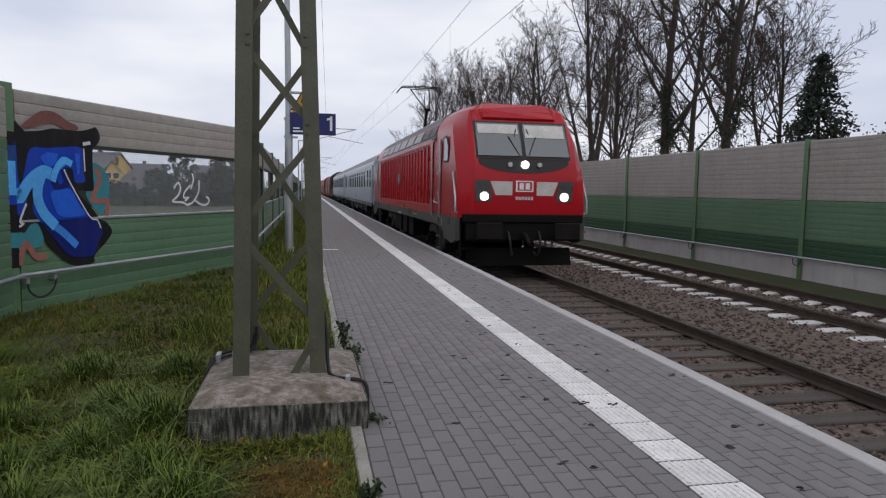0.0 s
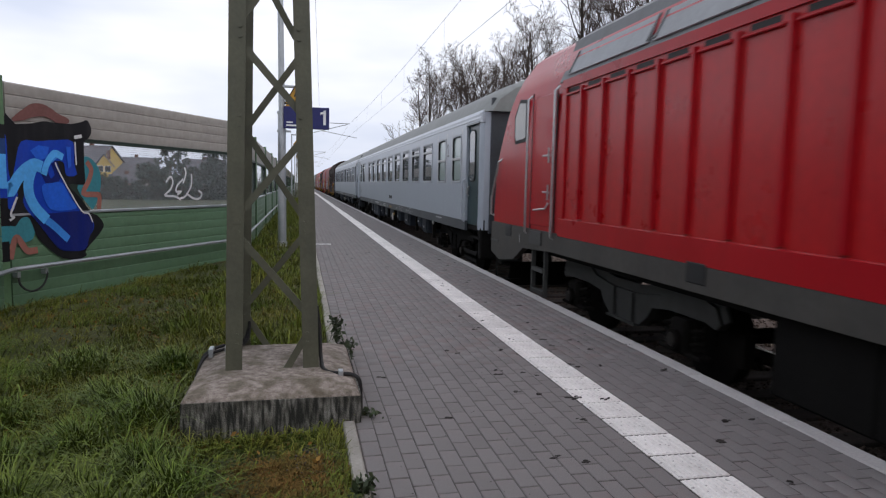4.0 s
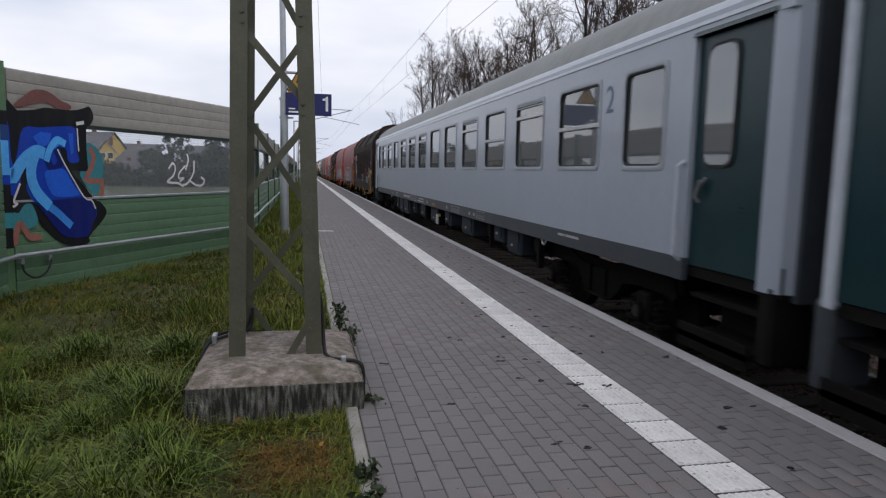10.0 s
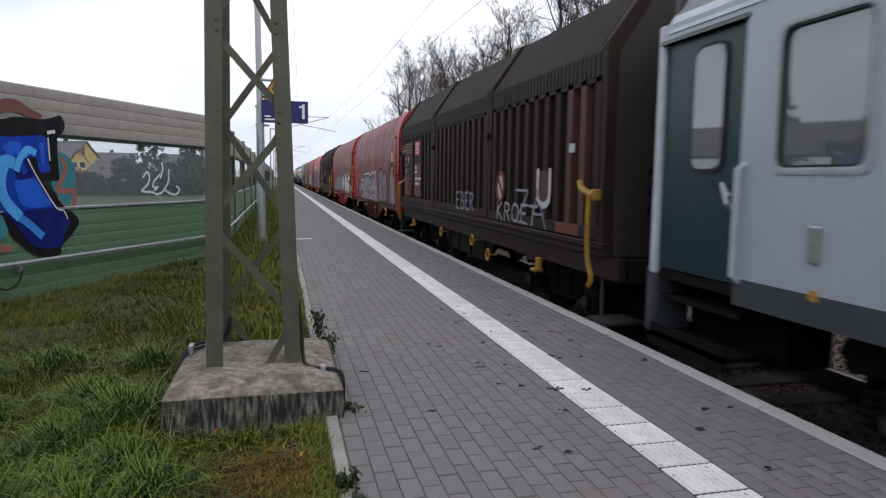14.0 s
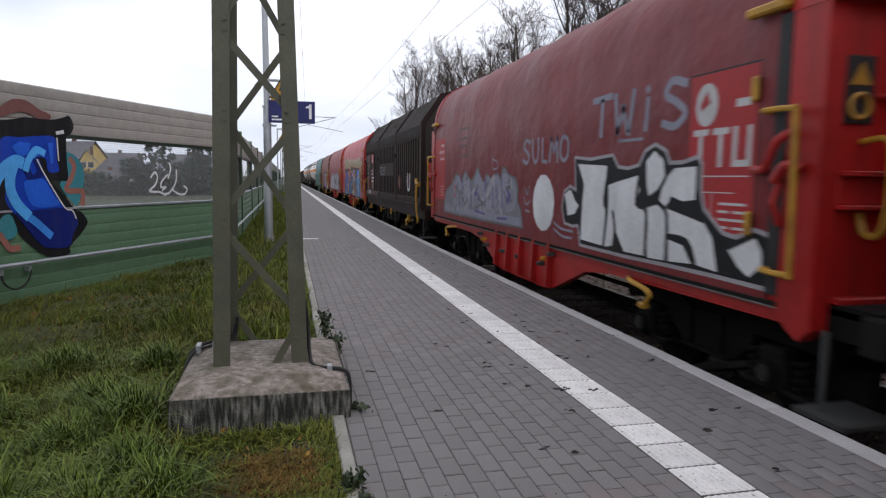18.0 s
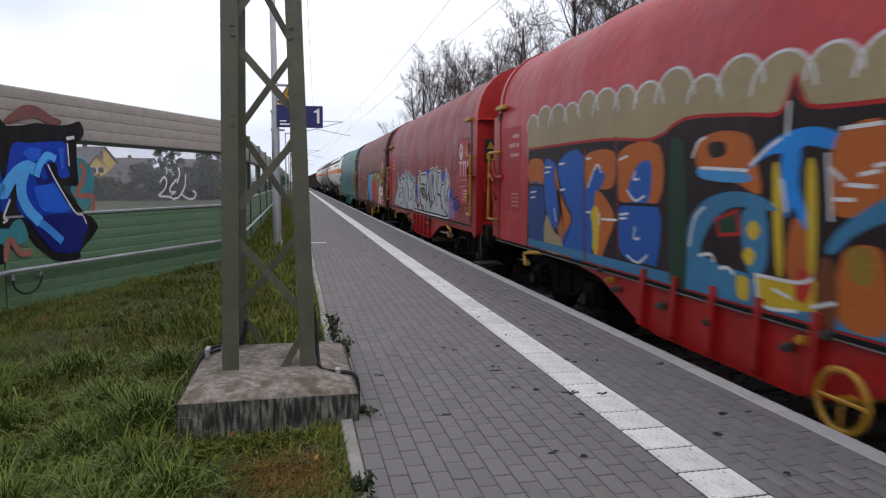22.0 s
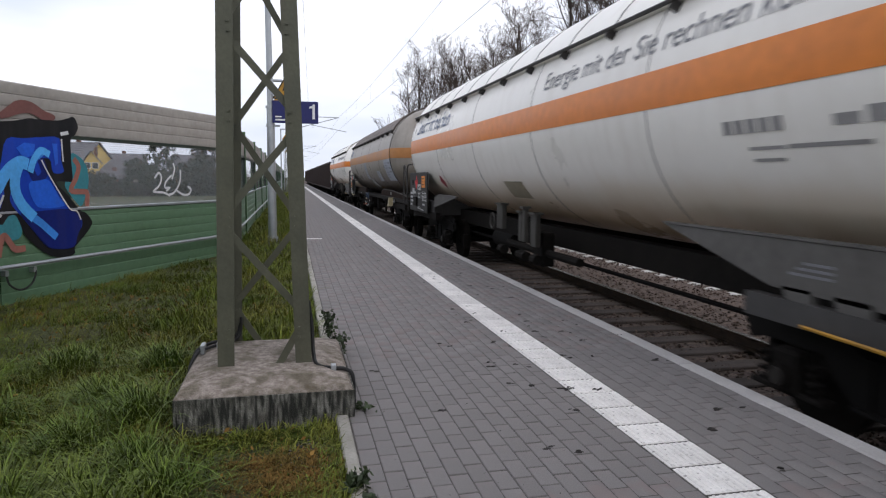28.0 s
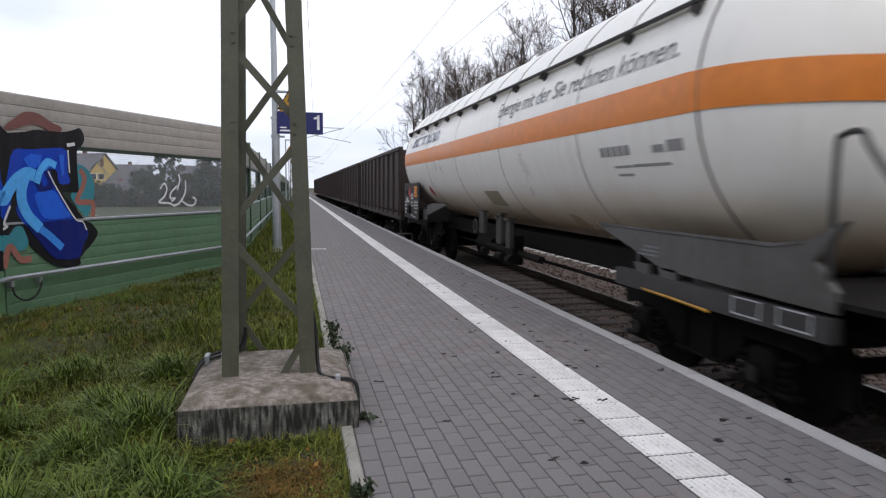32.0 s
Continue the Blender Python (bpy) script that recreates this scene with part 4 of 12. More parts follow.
house(-42.8, 150, 62, 9, 11, 4.6, 8.9, render_yellow_mat, slate_mat, "yellow rendered house with a grey gable roof")
house(-37.6, 141, 12, 2.6, 3, 4.9, 7.0, render_yellow_mat, slate_mat, "small yellow gabled annex beside the houses")
house(-34.2, 152, 98, 8.5, 8, 3.0, 6.8, render_white_mat, slate_mat, "cream house with a broad grey roof")
house(-30.5, 128, 98, 4, 5, 1.9, 3.0, brick_wall_mat, slate_mat, "low brick outbuilding with a grey roof")
house(-22.5, 168, 95, 8, 9, 4.2, 7.2, render_white_mat, slate_mat, "cream house with a grey roof behind trees")
house(-56, 150, 20, 9, 11, 4.2, 8.0, render_white_mat, red_tile_mat, "cream house with a red-brown roof")

# ---- grass bank ----
def foot_free(x, y):
    return ~((x > -0.68) & (x < 0.37) & (y > 3.74) & (y < 4.98))


def barrier_side(x, y):
    """True on the platform side of the barrier."""
    near = (x - BEND[0]) * 0.895 - (y - BEND[1]) * 0.446 > 0.06
    return np.where(y < BEND[1], x > BEND[0] + 0.08, np.where(y < CORNER[1], near, x > CORNER[0] + 0.1))


def blades(name, n, place, hmin, hmax, width, lean, material, seed):
    r2 = np.random.default_rng(seed)
    x, y = place(r2, n)
    ok = foot_free(x, y) & barrier_side(x, y) & (x < 0.24)
    x, y = x[ok], y[ok]
    n = len(x)
    z = np.interp(x, [p[0] for p in xs], [p[1] for p in xs]) + 0.03 * np.sin(x * 2.3 + y) * np.sin(y * 1.7) - 0.01
    patch = np.clip(0.75 + 0.45 * np.sin(x * 3.1 + 1.3 * y) * np.sin(y * 2.3 - x) + 0.2 * np.sin(7 * x + 5 * y), 0.45, 1.3)
    h = r2.uniform(hmin, hmax, n) * patch
    patch = np.maximum(patch, 0.45)
    bare = np.exp(-(((x + 0.05) / 0.45) ** 2 + ((y - 3.2) / 0.5) ** 2))
    h *= 1 - 0.45 * bare
    a = r2.uniform(0, 6.283, n)
    b = r2.uniform(0, 6.283, n)
    wx, wy = np.cos(a) * width / 2, np.sin(a) * width / 2
    l1 = h * r2.uniform(0.1, lean, n)
    bx, by = np.cos(b) * l1, np.sin(b) * l1
    V = np.empty((n, 5, 3))
    V[:, 0] = np.stack([x - wx, y - wy, z], -1)
    V[:, 1] = np.stack([x + wx, y + wy, z], -1)
    V[:, 2] = np.stack([x - wx * 0.8 + bx * 0.35, y - wy * 0.8 + by * 0.35, z + h * 0.6], -1)
    V[:, 3] = np.stack([x + wx * 0.8 + bx * 0.35, y + wy * 0.8 + by * 0.35, z + h * 0.6], -1)
    V[:, 4] = np.stack([x + bx, y + by, z + h * (1 - 0.25 * l1 / np.maximum(h, 1e-3))], -1)
    f = np.array([(0, 1, 3), (0, 3, 2), (2, 3, 4)])[None] + (np.arange(n) * 5)[:, None, None]
    return raw(name, V.reshape(-1, 3), f.reshape(-1, 3), material)


def clumps(count, per, spread, hmin, hmax, width, seed, centres=None):
    """Tufts of grass: each one's blades fan out from its middle."""
    r2 = np.random.default_rng(seed)
    if centres is None:
        d = 2.3 * np.exp(r2.uniform(0, 1, count) ** 0.85 * math.log(14 / 2.3))
        q = np.radians(r2.uniform(-37, 9, count))
        cx, cy = d * np.sin(q), d * np.cos(q)
        size = r2.uniform(0.45, 1.25, count) ** 1.3
    else:
        cx, cy = np.array(centres).T
        count = len(cx)
        size = r2.uniform(0.8, 1.2, count)
    k = np.repeat(np.arange(count), per)
    n = len(k)
    ang, rad = r2.uniform(0, 6.283, n), np.abs(r2.normal(0, 1, n))
    ox, oy = np.cos(ang) * rad * spread * size[k], np.sin(ang) * rad * spread * size[k]
    x, y = cx[k] + ox, cy[k] + oy
    h = r2.uniform(hmin, hmax, n) * size[k]
    worn = np.exp(-(((x + 0.1) / 0.42) ** 2 + ((y - 3.25) / 0.5) ** 2))
    h *= 1 - 0.75 * worn if 0.05 < hmax < 0.3 else 1
    flop = np.sin(cx * 2.1 + 0.7)[k] * 1.6 - 0.6
    out_a = np.where(r2.uniform(0, 1, n) < 0.55, flop + r2.normal(0, 0.6, n), ang + r2.normal(0, 0.8, n))
    reach = h * (0.45 + 0.6 * np.minimum(rad, 1.6)) * r2.uniform(0.6, 1.6, n)
    ok = foot_free(x, y) & barrier_side(x, y) & (x < 0.235)
    x, y, h, out_a, reach = x[ok], y[ok], h[ok], out_a[ok], reach[ok]
    n = len(x)
    z = np.interp(x, [p[0] for p in xs], [p[1] for p in xs]) + 0.03 * np.sin(x * 2.3 + y) * np.sin(y * 1.7) - 0.01
    w = width * r2.uniform(0.6, 1.3, n) / 2
    a = out_a + 1.57 + r2.normal(0, 0.4, n)
    wx, wy, bx, by = np.cos(a) * w, np.sin(a) * w, np.cos(out_a) * reach, np.sin(out_a) * reach
    drop = 1 - 0.3 * np.minimum(reach / np.maximum(h, 1e-3), 1.4)
    V = np.empty((n, 7, 3))
    for i, (f, up, ww) in enumerate(((0, 0, 1), (0.3, 0.55, 0.9), (0.68, 0.93, 0.6))):
        V[:, 2 * i] = np.stack([x - wx * ww + bx * f, y - wy * ww + by * f, z + h * up * (1 if i < 2 else drop + 0.12)], -1)
        V[:, 2 * i + 1] = np.stack([x + wx * ww + bx * f, y + wy * ww + by * f, z + h * up * (1 if i < 2 else drop + 0.12)], -1)
    V[:, 6] = np.stack([x + bx, y + by, z + h * drop * 0.95], -1)
    f = np.array([(0, 1, 3), (0, 3, 2), (2, 3, 5), (2, 5, 4), (4, 5, 6)])[None] + (np.arange(n) * 7)[:, None, None]
    return V.reshape(-1, 3), f.reshape(-1, 3)


def verge(r2, n):
    y = r2.uniform(5.0, 60, n)
    return r2.uniform(-1.2, 0.2, n), y


def near_bank(r2, n):
    return r2.uniform(-4.5, 0.2, n), r2.uniform(-7, 2.6, n)


BIG = [(-1.0, 3.2), (-0.78, 3.45), (-1.25, 3.05), (-0.6, 3.15), (-1.5, 3.6), (-1.15, 3.75), (-0.85, 2.95), (-1.8, 4.3), (-2.3, 4.9), (-1.2, 4.5), (-0.95, 5.3), (-1.65, 5.4), (-2.7, 6.1), (-1.5, 2.9), (-0.9, 4.1)]
tagged(new("grass", raw("grass", *clumps(3900, 36, 0.085, 0.03, 0.13, 0.006, 1), grass_mat)), "rough tufted green winter grass on the bank", "grass", kind="stuff")
tagged(new("low_grass", raw("low_grass", *clumps(2200, 52, 0.15, 0.015, 0.055, 0.0055, 6), grass_mat)), "short matted grass between the tufts", "grass", kind="stuff")
tagged(new("dry_grass", raw("dry_grass", *clumps(1300, 22, 0.08, 0.02, 0.075, 0.004, 2), dry_mat)), "dry straw-coloured grass among the green", "grass", kind="stuff")
tagged(new("worn_grass", raw("worn_grass", *clumps(0, 420, 0.07, 0.02, 0.05, 0.006, 9, [(-0.32 + 0.1 * (i % 5), 2.95 + 0.12 * (i // 5)) for i in range(20)]), moss_brown_mat)), "orange-brown moss in a worn patch", "moss", kind="stuff")
tagged(new("moss", raw("moss", *clumps(0, 420, 0.085, 0.02, 0.055, 0.006, 12, [(-0.55 + 0.12 * (i % 6), 3.3 + 0.13 * (i // 6)) for i in range(24)]), moss_mat)), "dark green moss at the concrete foot", "moss", kind="stuff")
tagged(new("grass_tufts", raw("grass_tufts", *clumps(0, 640, 0.14, 0.08, 0.27, 0.0065, 3, BIG), long_grass_mat)), "long green grass tufts beside the mast's foot", "grass", kind="stuff")
tagged(new("verge_grass", blades("verge_grass", 30000, verge, 0.08, 0.26, 0.014, 1.2, grass_mat, 4)), "rough grass strip along the platform's edge", "grass", kind="stuff")
tagged(new("bank_grass", blades("bank_grass", 26000, near_bank, 0.03, 0.12, 0.01, 1.2, grass_mat, 14)), "short rough grass on the bank beside the platform", "grass", kind="stuff")
litter_pts = [(x, y, ground_z(x) + 0.02) for x, y in zip(rng.uniform(-3, 0.15, 500), rng.uniform(2.4, 9, 500))]
tagged(new("fallen_leaves", leaves(litter_pts, 900, 0.02, 0.02, 5, "fallen_leaves", dry_mat)), "scattered dry brown leaves in the grass", "leaves", kind="stuff")


def gravel_patch(n):
    return np.stack([0.13 + rng.normal(0, 0.06, n), 3.32 + rng.normal(0, 0.11, n), np.full(n, -0.02)], -1)


tagged(new("gravel_patch", stones("gravel_patch", 900, gravel_patch, 0.008, joint_mat)), "small bare patch of grey gravel", "gravel", kind="stuff")

# weeds at the kerb
def weed(x, y, h, n, seed, label, flat=False):
    ob = thing("weed", label, "plant", pose(x, y, 0), "weeds at the kerb")
    r_ = random.Random(seed)
    m, cloud = M(), []
    for _ in range(5):
        tip = (r_.uniform(-0.06, 0.06), r_.uniform(-0.06, 0.06), h * r_.uniform(0.7, 1)) if not flat else (r_.uniform(-0.12, 0.15), r_.uniform(-0.1, 0.1), 0.03)
        m.tube([(0, 0, -0.03), (tip[0] * 0.4, tip[1] * 0.4, tip[2] * 0.6), tip], 0.004, 4, 0.002)
        cloud += [tuple(c * f for c in tip) for f in (0.3, 0.5, 0.7, 0.85, 1.0)]
    part("stalk", m, weed_mat, ob)
    lv = part("leaves", leaves(cloud, n, 0.022, 0.018, seed, "leaves", weed_mat), None, ob)
    lv["kind"] = "stuff"
    return ob


weed(0.36, 5.1, 0.2, 120, 1, "small dark green weed growing at the kerb")
weed(0.36, 5.35, 0.1, 70, 5, "small dark green weed growing at the kerb")
weed(0.3, 5.75, 0.26, 120, 2, "small dark green weed growing at the kerb")
weed(0.4, 3.9, 0.05, 60, 3, "flat green weed spreading over the paving", True)
weed(0.27, 2.62, 0.07, 90, 4, "bushy weed at the kerb by the grass")
weed(0.27, 2.85, 0.07, 90, 6, "bushy weed at the kerb by the grass")

# dark leaf litter and dirt clods on the paving
lit = M()
r_ = random.Random(11)
spots = [(1.45, 4.2), (1.58, 4.14), (1.78, 4.01), (1.67, 3.63), (1.32, 3.12), (1.43, 3.03), (0.57, 4.66), (0.89, 3.76), (2.0, 3.95), (2.56, 3.46), (2.72, 3.46), (2.31, 3.16), (2.33, 2.64), (1.84, 6.53), (2.08, 5.23), (2.19, 5.42), (1.49, 4.72), (2.18, 5.64), (2.28, 6.4), (2.11, 4.82), (1.83, 4.02), (1.91, 6.93), (2.58, 10.49), (2.68, 10.47), (2.09, 7.82), (2.48, 8.19), (1.9, 5.69), (2.78, 4.55)]
spots = [(p, q, 1.0) for p, q in spots] + [(min(2.95, max(0.45, r_.gauss(2.0, 0.45))), 4.5 + 22 * r_.random() ** 1.3, r_.uniform(0.4, 1.0)) for _ in range(120)]
spots += [(r_.uniform(0.4, 2.95), 2.6 + 12 * r_.random() ** 1.4, 0.22) for _ in range(260)]
for x, y, big in spots:
    turn = r_.gauss(0, 0.5)
    for _ in range(r_.choice((2, 3, 3, 4)) if big > 0.3 else 1):
        cx, cy, s = x + r_.gauss(0, 0.018) * big, y + r_.gauss(0, 0.012) * big, r_.uniform(0.014, 0.026) * big
        ring = []
        for i in range(7):
            a = i * 0.8976
            u, v = math.cos(a) * s * r_.uniform(0.6, 1.3), math.sin(a) * s * r_.uniform(0.3, 0.75)
            ring.append((cx + u * math.cos(turn) - v * math.sin(turn), cy + u * math.sin(turn) + v * math.cos(turn)))
        lift = r_.uniform(0.002, 0.008) * min(1, big * 2)
        lit.loft([[(p, q, 0.001) for p, q in ring], [(p * 0.8 + cx * 0.2, q * 0.8 + cy * 0.2, lift) for p, q in ring]])
thing("leaf_litter", "dark wet leaf litter and dirt on the paving", "leaves", kind="stuff", m=lit, material=leaf_litter_mat)


# ---- the train: every vehicle stands with its front at local y = 0, rail level z = 0, and the platform at its -x side ----
SPEEDS = (5.17, 5.55, 5.89, 6.31, 6.83, 7.39, 7.83, 8.57, 9.31)


def run(t):
    """Metres that the train has gone since the start; its speed grows by steps of four seconds."""
    s, k = 0.0, 0
    while t > 4 and k < len(SPEEDS) - 2:
        s += 2 * (SPEEDS[k] + SPEEDS[k + 1])
        t, k = t - 4, k + 1
    return s + SPEEDS[k] * t + (SPEEDS[k + 1] - SPEEDS[k]) * t * t / 8


TRAIN, WHEELS = [], []


def vehicle(name, label, category, front, group=""):
    ob = thing(name, label, category, pose(TRACK1, front, RAIL), group)
    TRAIN.append((ob, front))
    return ob


loco_red = mat("traffic_red_loco_paint", (0.4, 0.008, 0.015), (0.33, 0.007, 0.0135), 0.3, grain=0.05, scale=0.7, fine=8, bump=0.03, streak=0.15, streak_color=(0.16, 0.012, 0.014), coat=0.12, specular=0.2)
loco_dark_red = mat("shaded_red_grille_paint", (0.43, 0.009, 0.012), (0.37, 0.008, 0.011), 0.3, scale=2, fine=12, bump=0.05, streak=0.2, streak_color=(0.1, 0.02, 0.02))
loco_roof = mat("grey_loco_roof", (0.165, 0.171, 0.179), (0.121, 0.127, 0.132), 0.55, scale=1.5, fine=20, bump=0.1, streak=0.2)
hatch_silver = mat("silver_grey_hatch", (0.26, 0.273, 0.293), (0.215, 0.224, 0.24), 0.4, scale=1.5, fine=20, bump=0.04, streak=0.15)
hatch_dark = mat("dark_roof_grille", (0.075, 0.08, 0.085), (0.05, 0.055, 0.06), 0.6, scale=2, fine=60, bump=0.4)
loco_frame = mat("dusty_grey_sole_bar", (0.066, 0.062, 0.055), (0.04, 0.037, 0.033), 0.7, scale=2, fine=15, bump=0.15, streak=0.3, streak_color=(0.06, 0.05, 0.04))
step_mat = mat("worn_dark_steel_step", (0.06, 0.06, 0.058), (0.04, 0.04, 0.038), 0.6, scale=4, fine=20, bump=0.1)
# Near black: the underfloor shade is put into this colour with the soot.
under_mat = mat("sooty_shaded_running_gear", (0.01, 0.0092, 0.0088), (0.006, 0.0056, 0.0053), 0.85, 0.0, specular=0.12, scale=3, fine=20, bump=0.3)
box_mat = mat("blue_grey_equipment_box", (0.045, 0.056, 0.072), (0.026, 0.031, 0.04), 0.7, specular=0.2, scale=2, fine=15, bump=0.15, streak=0.3)
axle_cap = mat("greasy_axle_cap", (0.06, 0.054, 0.05), (0.03, 0.026, 0.024), 0.45, 0.3, scale=8, fine=40, bump=0.1)
# Brake dust plus painted shade, darker than the steel alone.
gear_mat = mat("shaded_brake_dust_steel", (0.016, 0.014, 0.0125), (0.009, 0.0078, 0.007), 0.82, 0.0, specular=0.1, scale=4, fine=20, bump=0.3)
coach_grey = mat("pale_grey_coach_paint", grain=0.05, c1=(0.375, 0.41, 0.465), c2=(0.345, 0.377, 0.43), rough=0.33, scale=0.35, fine=9, bump=0.04, streak=0.1, streak_color=(0.27, 0.28, 0.3), coat=0.15)
coach_patch = mat("lighter_grey_repainted_patch", (0.44, 0.455, 0.475), (0.41, 0.42, 0.44), 0.35, scale=0.8, fine=9, bump=0.03)
coach_skirt = mat("dark_blue_grey_skirt", (0.05, 0.0575, 0.0675), (0.04, 0.045, 0.0525), 0.45, scale=1.2, fine=12, bump=0.06, streak=0.2)
coach_roof = mat("dull_grey_coach_roof", (0.24, 0.25, 0.245), (0.18, 0.19, 0.185), 0.65, scale=0.6, fine=10, bump=0.1, streak=0.35, streak_color=(0.15, 0.155, 0.15))
coach_gutter = mat("light_gutter_strip", (0.5, 0.53, 0.58), (0.44, 0.47, 0.52), 0.4, scale=1, fine=10, bump=0.03)
teal_door = mat("petrol_green_door_paint", (0.004, 0.03, 0.036), (0.0035, 0.025, 0.03), 0.32, scale=1.2, fine=10, bump=0.04)
steel_trim = mat("brushed_steel", (0.5, 0.5, 0.5), (0.4, 0.4, 0.41), 0.35, 0.8, scale=5, fine=40, bump=0.03)
window_frame_mat = mat("grey_window_rubber_frame", (0.36, 0.385, 0.42), (0.31, 0.33, 0.36), 0.4, scale=4, fine=20, bump=0.03)
coach_glass = glass("coach_window_glass", (0.11, 0.12, 0.125), 0.03, 0.0, 2.3)
milk_glass = glass("frosted_window_glass", (0.3, 0.37, 0.35), 0.12, 0.0, 1.6)
cab_glass = glass("cab_side_glass", (0.05, 0.055, 0.06), 0.03, 0.0, 2.1)
screen_glass = glass("tinted_windscreen", (0.04, 0.06, 0.08), 0.03, 0.0, 1.5)
lamp_glow = glow("headlight_glow", (1.0, 0.93, 0.78), 3.0)
lamp_house = mat("dark_lamp_housing", (0.06, 0.06, 0.062), None, 0.3, scale=4, fine=20, bump=0.02)
white_panel = mat("off_white_lamp_panel", (0.55, 0.53, 0.5), None, 0.4, scale=3, fine=20, bump=0.02)
tarp_red = mat("faded_red_tarpaulin", (0.1763, 0.01886, 0.02132), (0.1353, 0.01476, 0.01722), 0.5, specular=0.3, scale=0.7, fine=7, bump=0.55, bump_scale=1.3, dist=0.12, streak=0.25, streak_color=(0.13, 0.03, 0.03))
tarp_maroon = mat("faded_maroon_tarpaulin", (0.27, 0.035, 0.038), (0.2, 0.028, 0.031), 0.5, scale=0.7, fine=7, bump=0.55, bump_scale=1.3, dist=0.12, specular=0.3, streak=0.25, streak_color=(0.12, 0.035, 0.035))
tarp_bright = mat("bright_red_tarpaulin", (0.42, 0.03, 0.035), (0.33, 0.025, 0.029), 0.45, scale=0.7, fine=7, bump=0.55, bump_scale=1.3, dist=0.12, specular=0.3, streak=0.15, streak_color=(0.17, 0.03, 0.03))
tarp_brown = mat("rust_brown_tarpaulin", (0.2, 0.052, 0.036), (0.145, 0.039, 0.028), 0.55, scale=0.7, fine=7, bump=0.55, bump_scale=1.3, dist=0.12, specular=0.3, streak=0.25)
tarp_teal = mat("sea_green_tarpaulin", (0.02, 0.13, 0.125), (0.015, 0.095, 0.095), 0.45, scale=0.7, fine=7, bump=0.55, bump_scale=1.3, dist=0.12, specular=0.3, streak=0.2)
wagon_red = mat("bright_red_wagon_steel", (0.38, 0.0105, 0.0095), (0.3, 0.0095, 0.0085), 0.42, scale=1.5, fine=12, bump=0.06, streak=0.4, streak_color=(0.07, 0.014, 0.012))
sill_red = mat("sooty_red_sill", (0.12, 0.008, 0.007), (0.05, 0.006, 0.006), 0.55, scale=1.5, fine=12, bump=0.1, streak=0.6, streak_color=(0.03, 0.01, 0.009), streak_edge=(0.42, 0.68), specular=0.3)
tarp_edge = mat("grey_rail_edge", (0.2, 0.18, 0.18), (0.1, 0.085, 0.085), 0.6, scale=3, fine=20, bump=0.05)
wagon_dark_red = mat("sooty_red_wagon_steel", (0.07, 0.014, 0.012), (0.035, 0.01, 0.009), 0.65, scale=1.5, fine=12, bump=0.1, streak=0.4, streak_color=(0.04, 0.025, 0.022))
wagon_brown = mat("dark_brown_wagon_steel", (0.03, 0.017, 0.0135), (0.019, 0.0115, 0.0095), 0.65, specular=0.15, scale=1.5, fine=12, bump=0.12, streak=0.35, streak_color=(0.028, 0.02, 0.018))
wagon_brown_red = mat("red_brown_wagon_steel", (0.085, 0.027, 0.021), (0.055, 0.02, 0.016), 0.65, scale=1.5, fine=12, bump=0.12, streak=0.35, streak_color=(0.03, 0.02, 0.018))
# Darker copy of wagon_brown: the shade between the ribs is painted in.
hood_recess = mat("shaded_brown_recess", (0.019, 0.0125, 0.011), (0.012, 0.0085, 0.0078), 0.75, specular=0.12, scale=1.5, fine=12, bump=0.1)
roof_brown = mat("sooty_brown_wagon_roof", (0.036, 0.027, 0.023), (0.023, 0.018, 0.015), 0.75, scale=1.5, fine=12, bump=0.1)
tank_white = mat("white_tank_paint", grain=0.03, c1=(0.85, 0.825, 0.78), c2=(0.81, 0.78, 0.73), rough=0.3, scale=0.4, fine=8, bump=0.01, streak=0.12, streak_color=(0.45, 0.38, 0.3))
sheet_mat = mat("pale_blue_paper_sheet", (0.33, 0.36, 0.41), (0.26, 0.28, 0.32), 0.6, scale=2, fine=20, bump=0.02)
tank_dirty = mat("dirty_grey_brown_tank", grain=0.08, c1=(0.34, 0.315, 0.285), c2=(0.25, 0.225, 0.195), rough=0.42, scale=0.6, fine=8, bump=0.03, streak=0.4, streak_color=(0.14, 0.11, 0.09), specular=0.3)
hose_cream = paint("cream_rubber_hose", (0.5, 0.42, 0.26))
rust_shield = mat("rusty_sun_shield", (0.15, 0.115, 0.1), (0.1, 0.075, 0.064), 0.6, scale=0.8, fine=10, bump=0.05, streak=0.4, streak_color=(0.06, 0.045, 0.04))


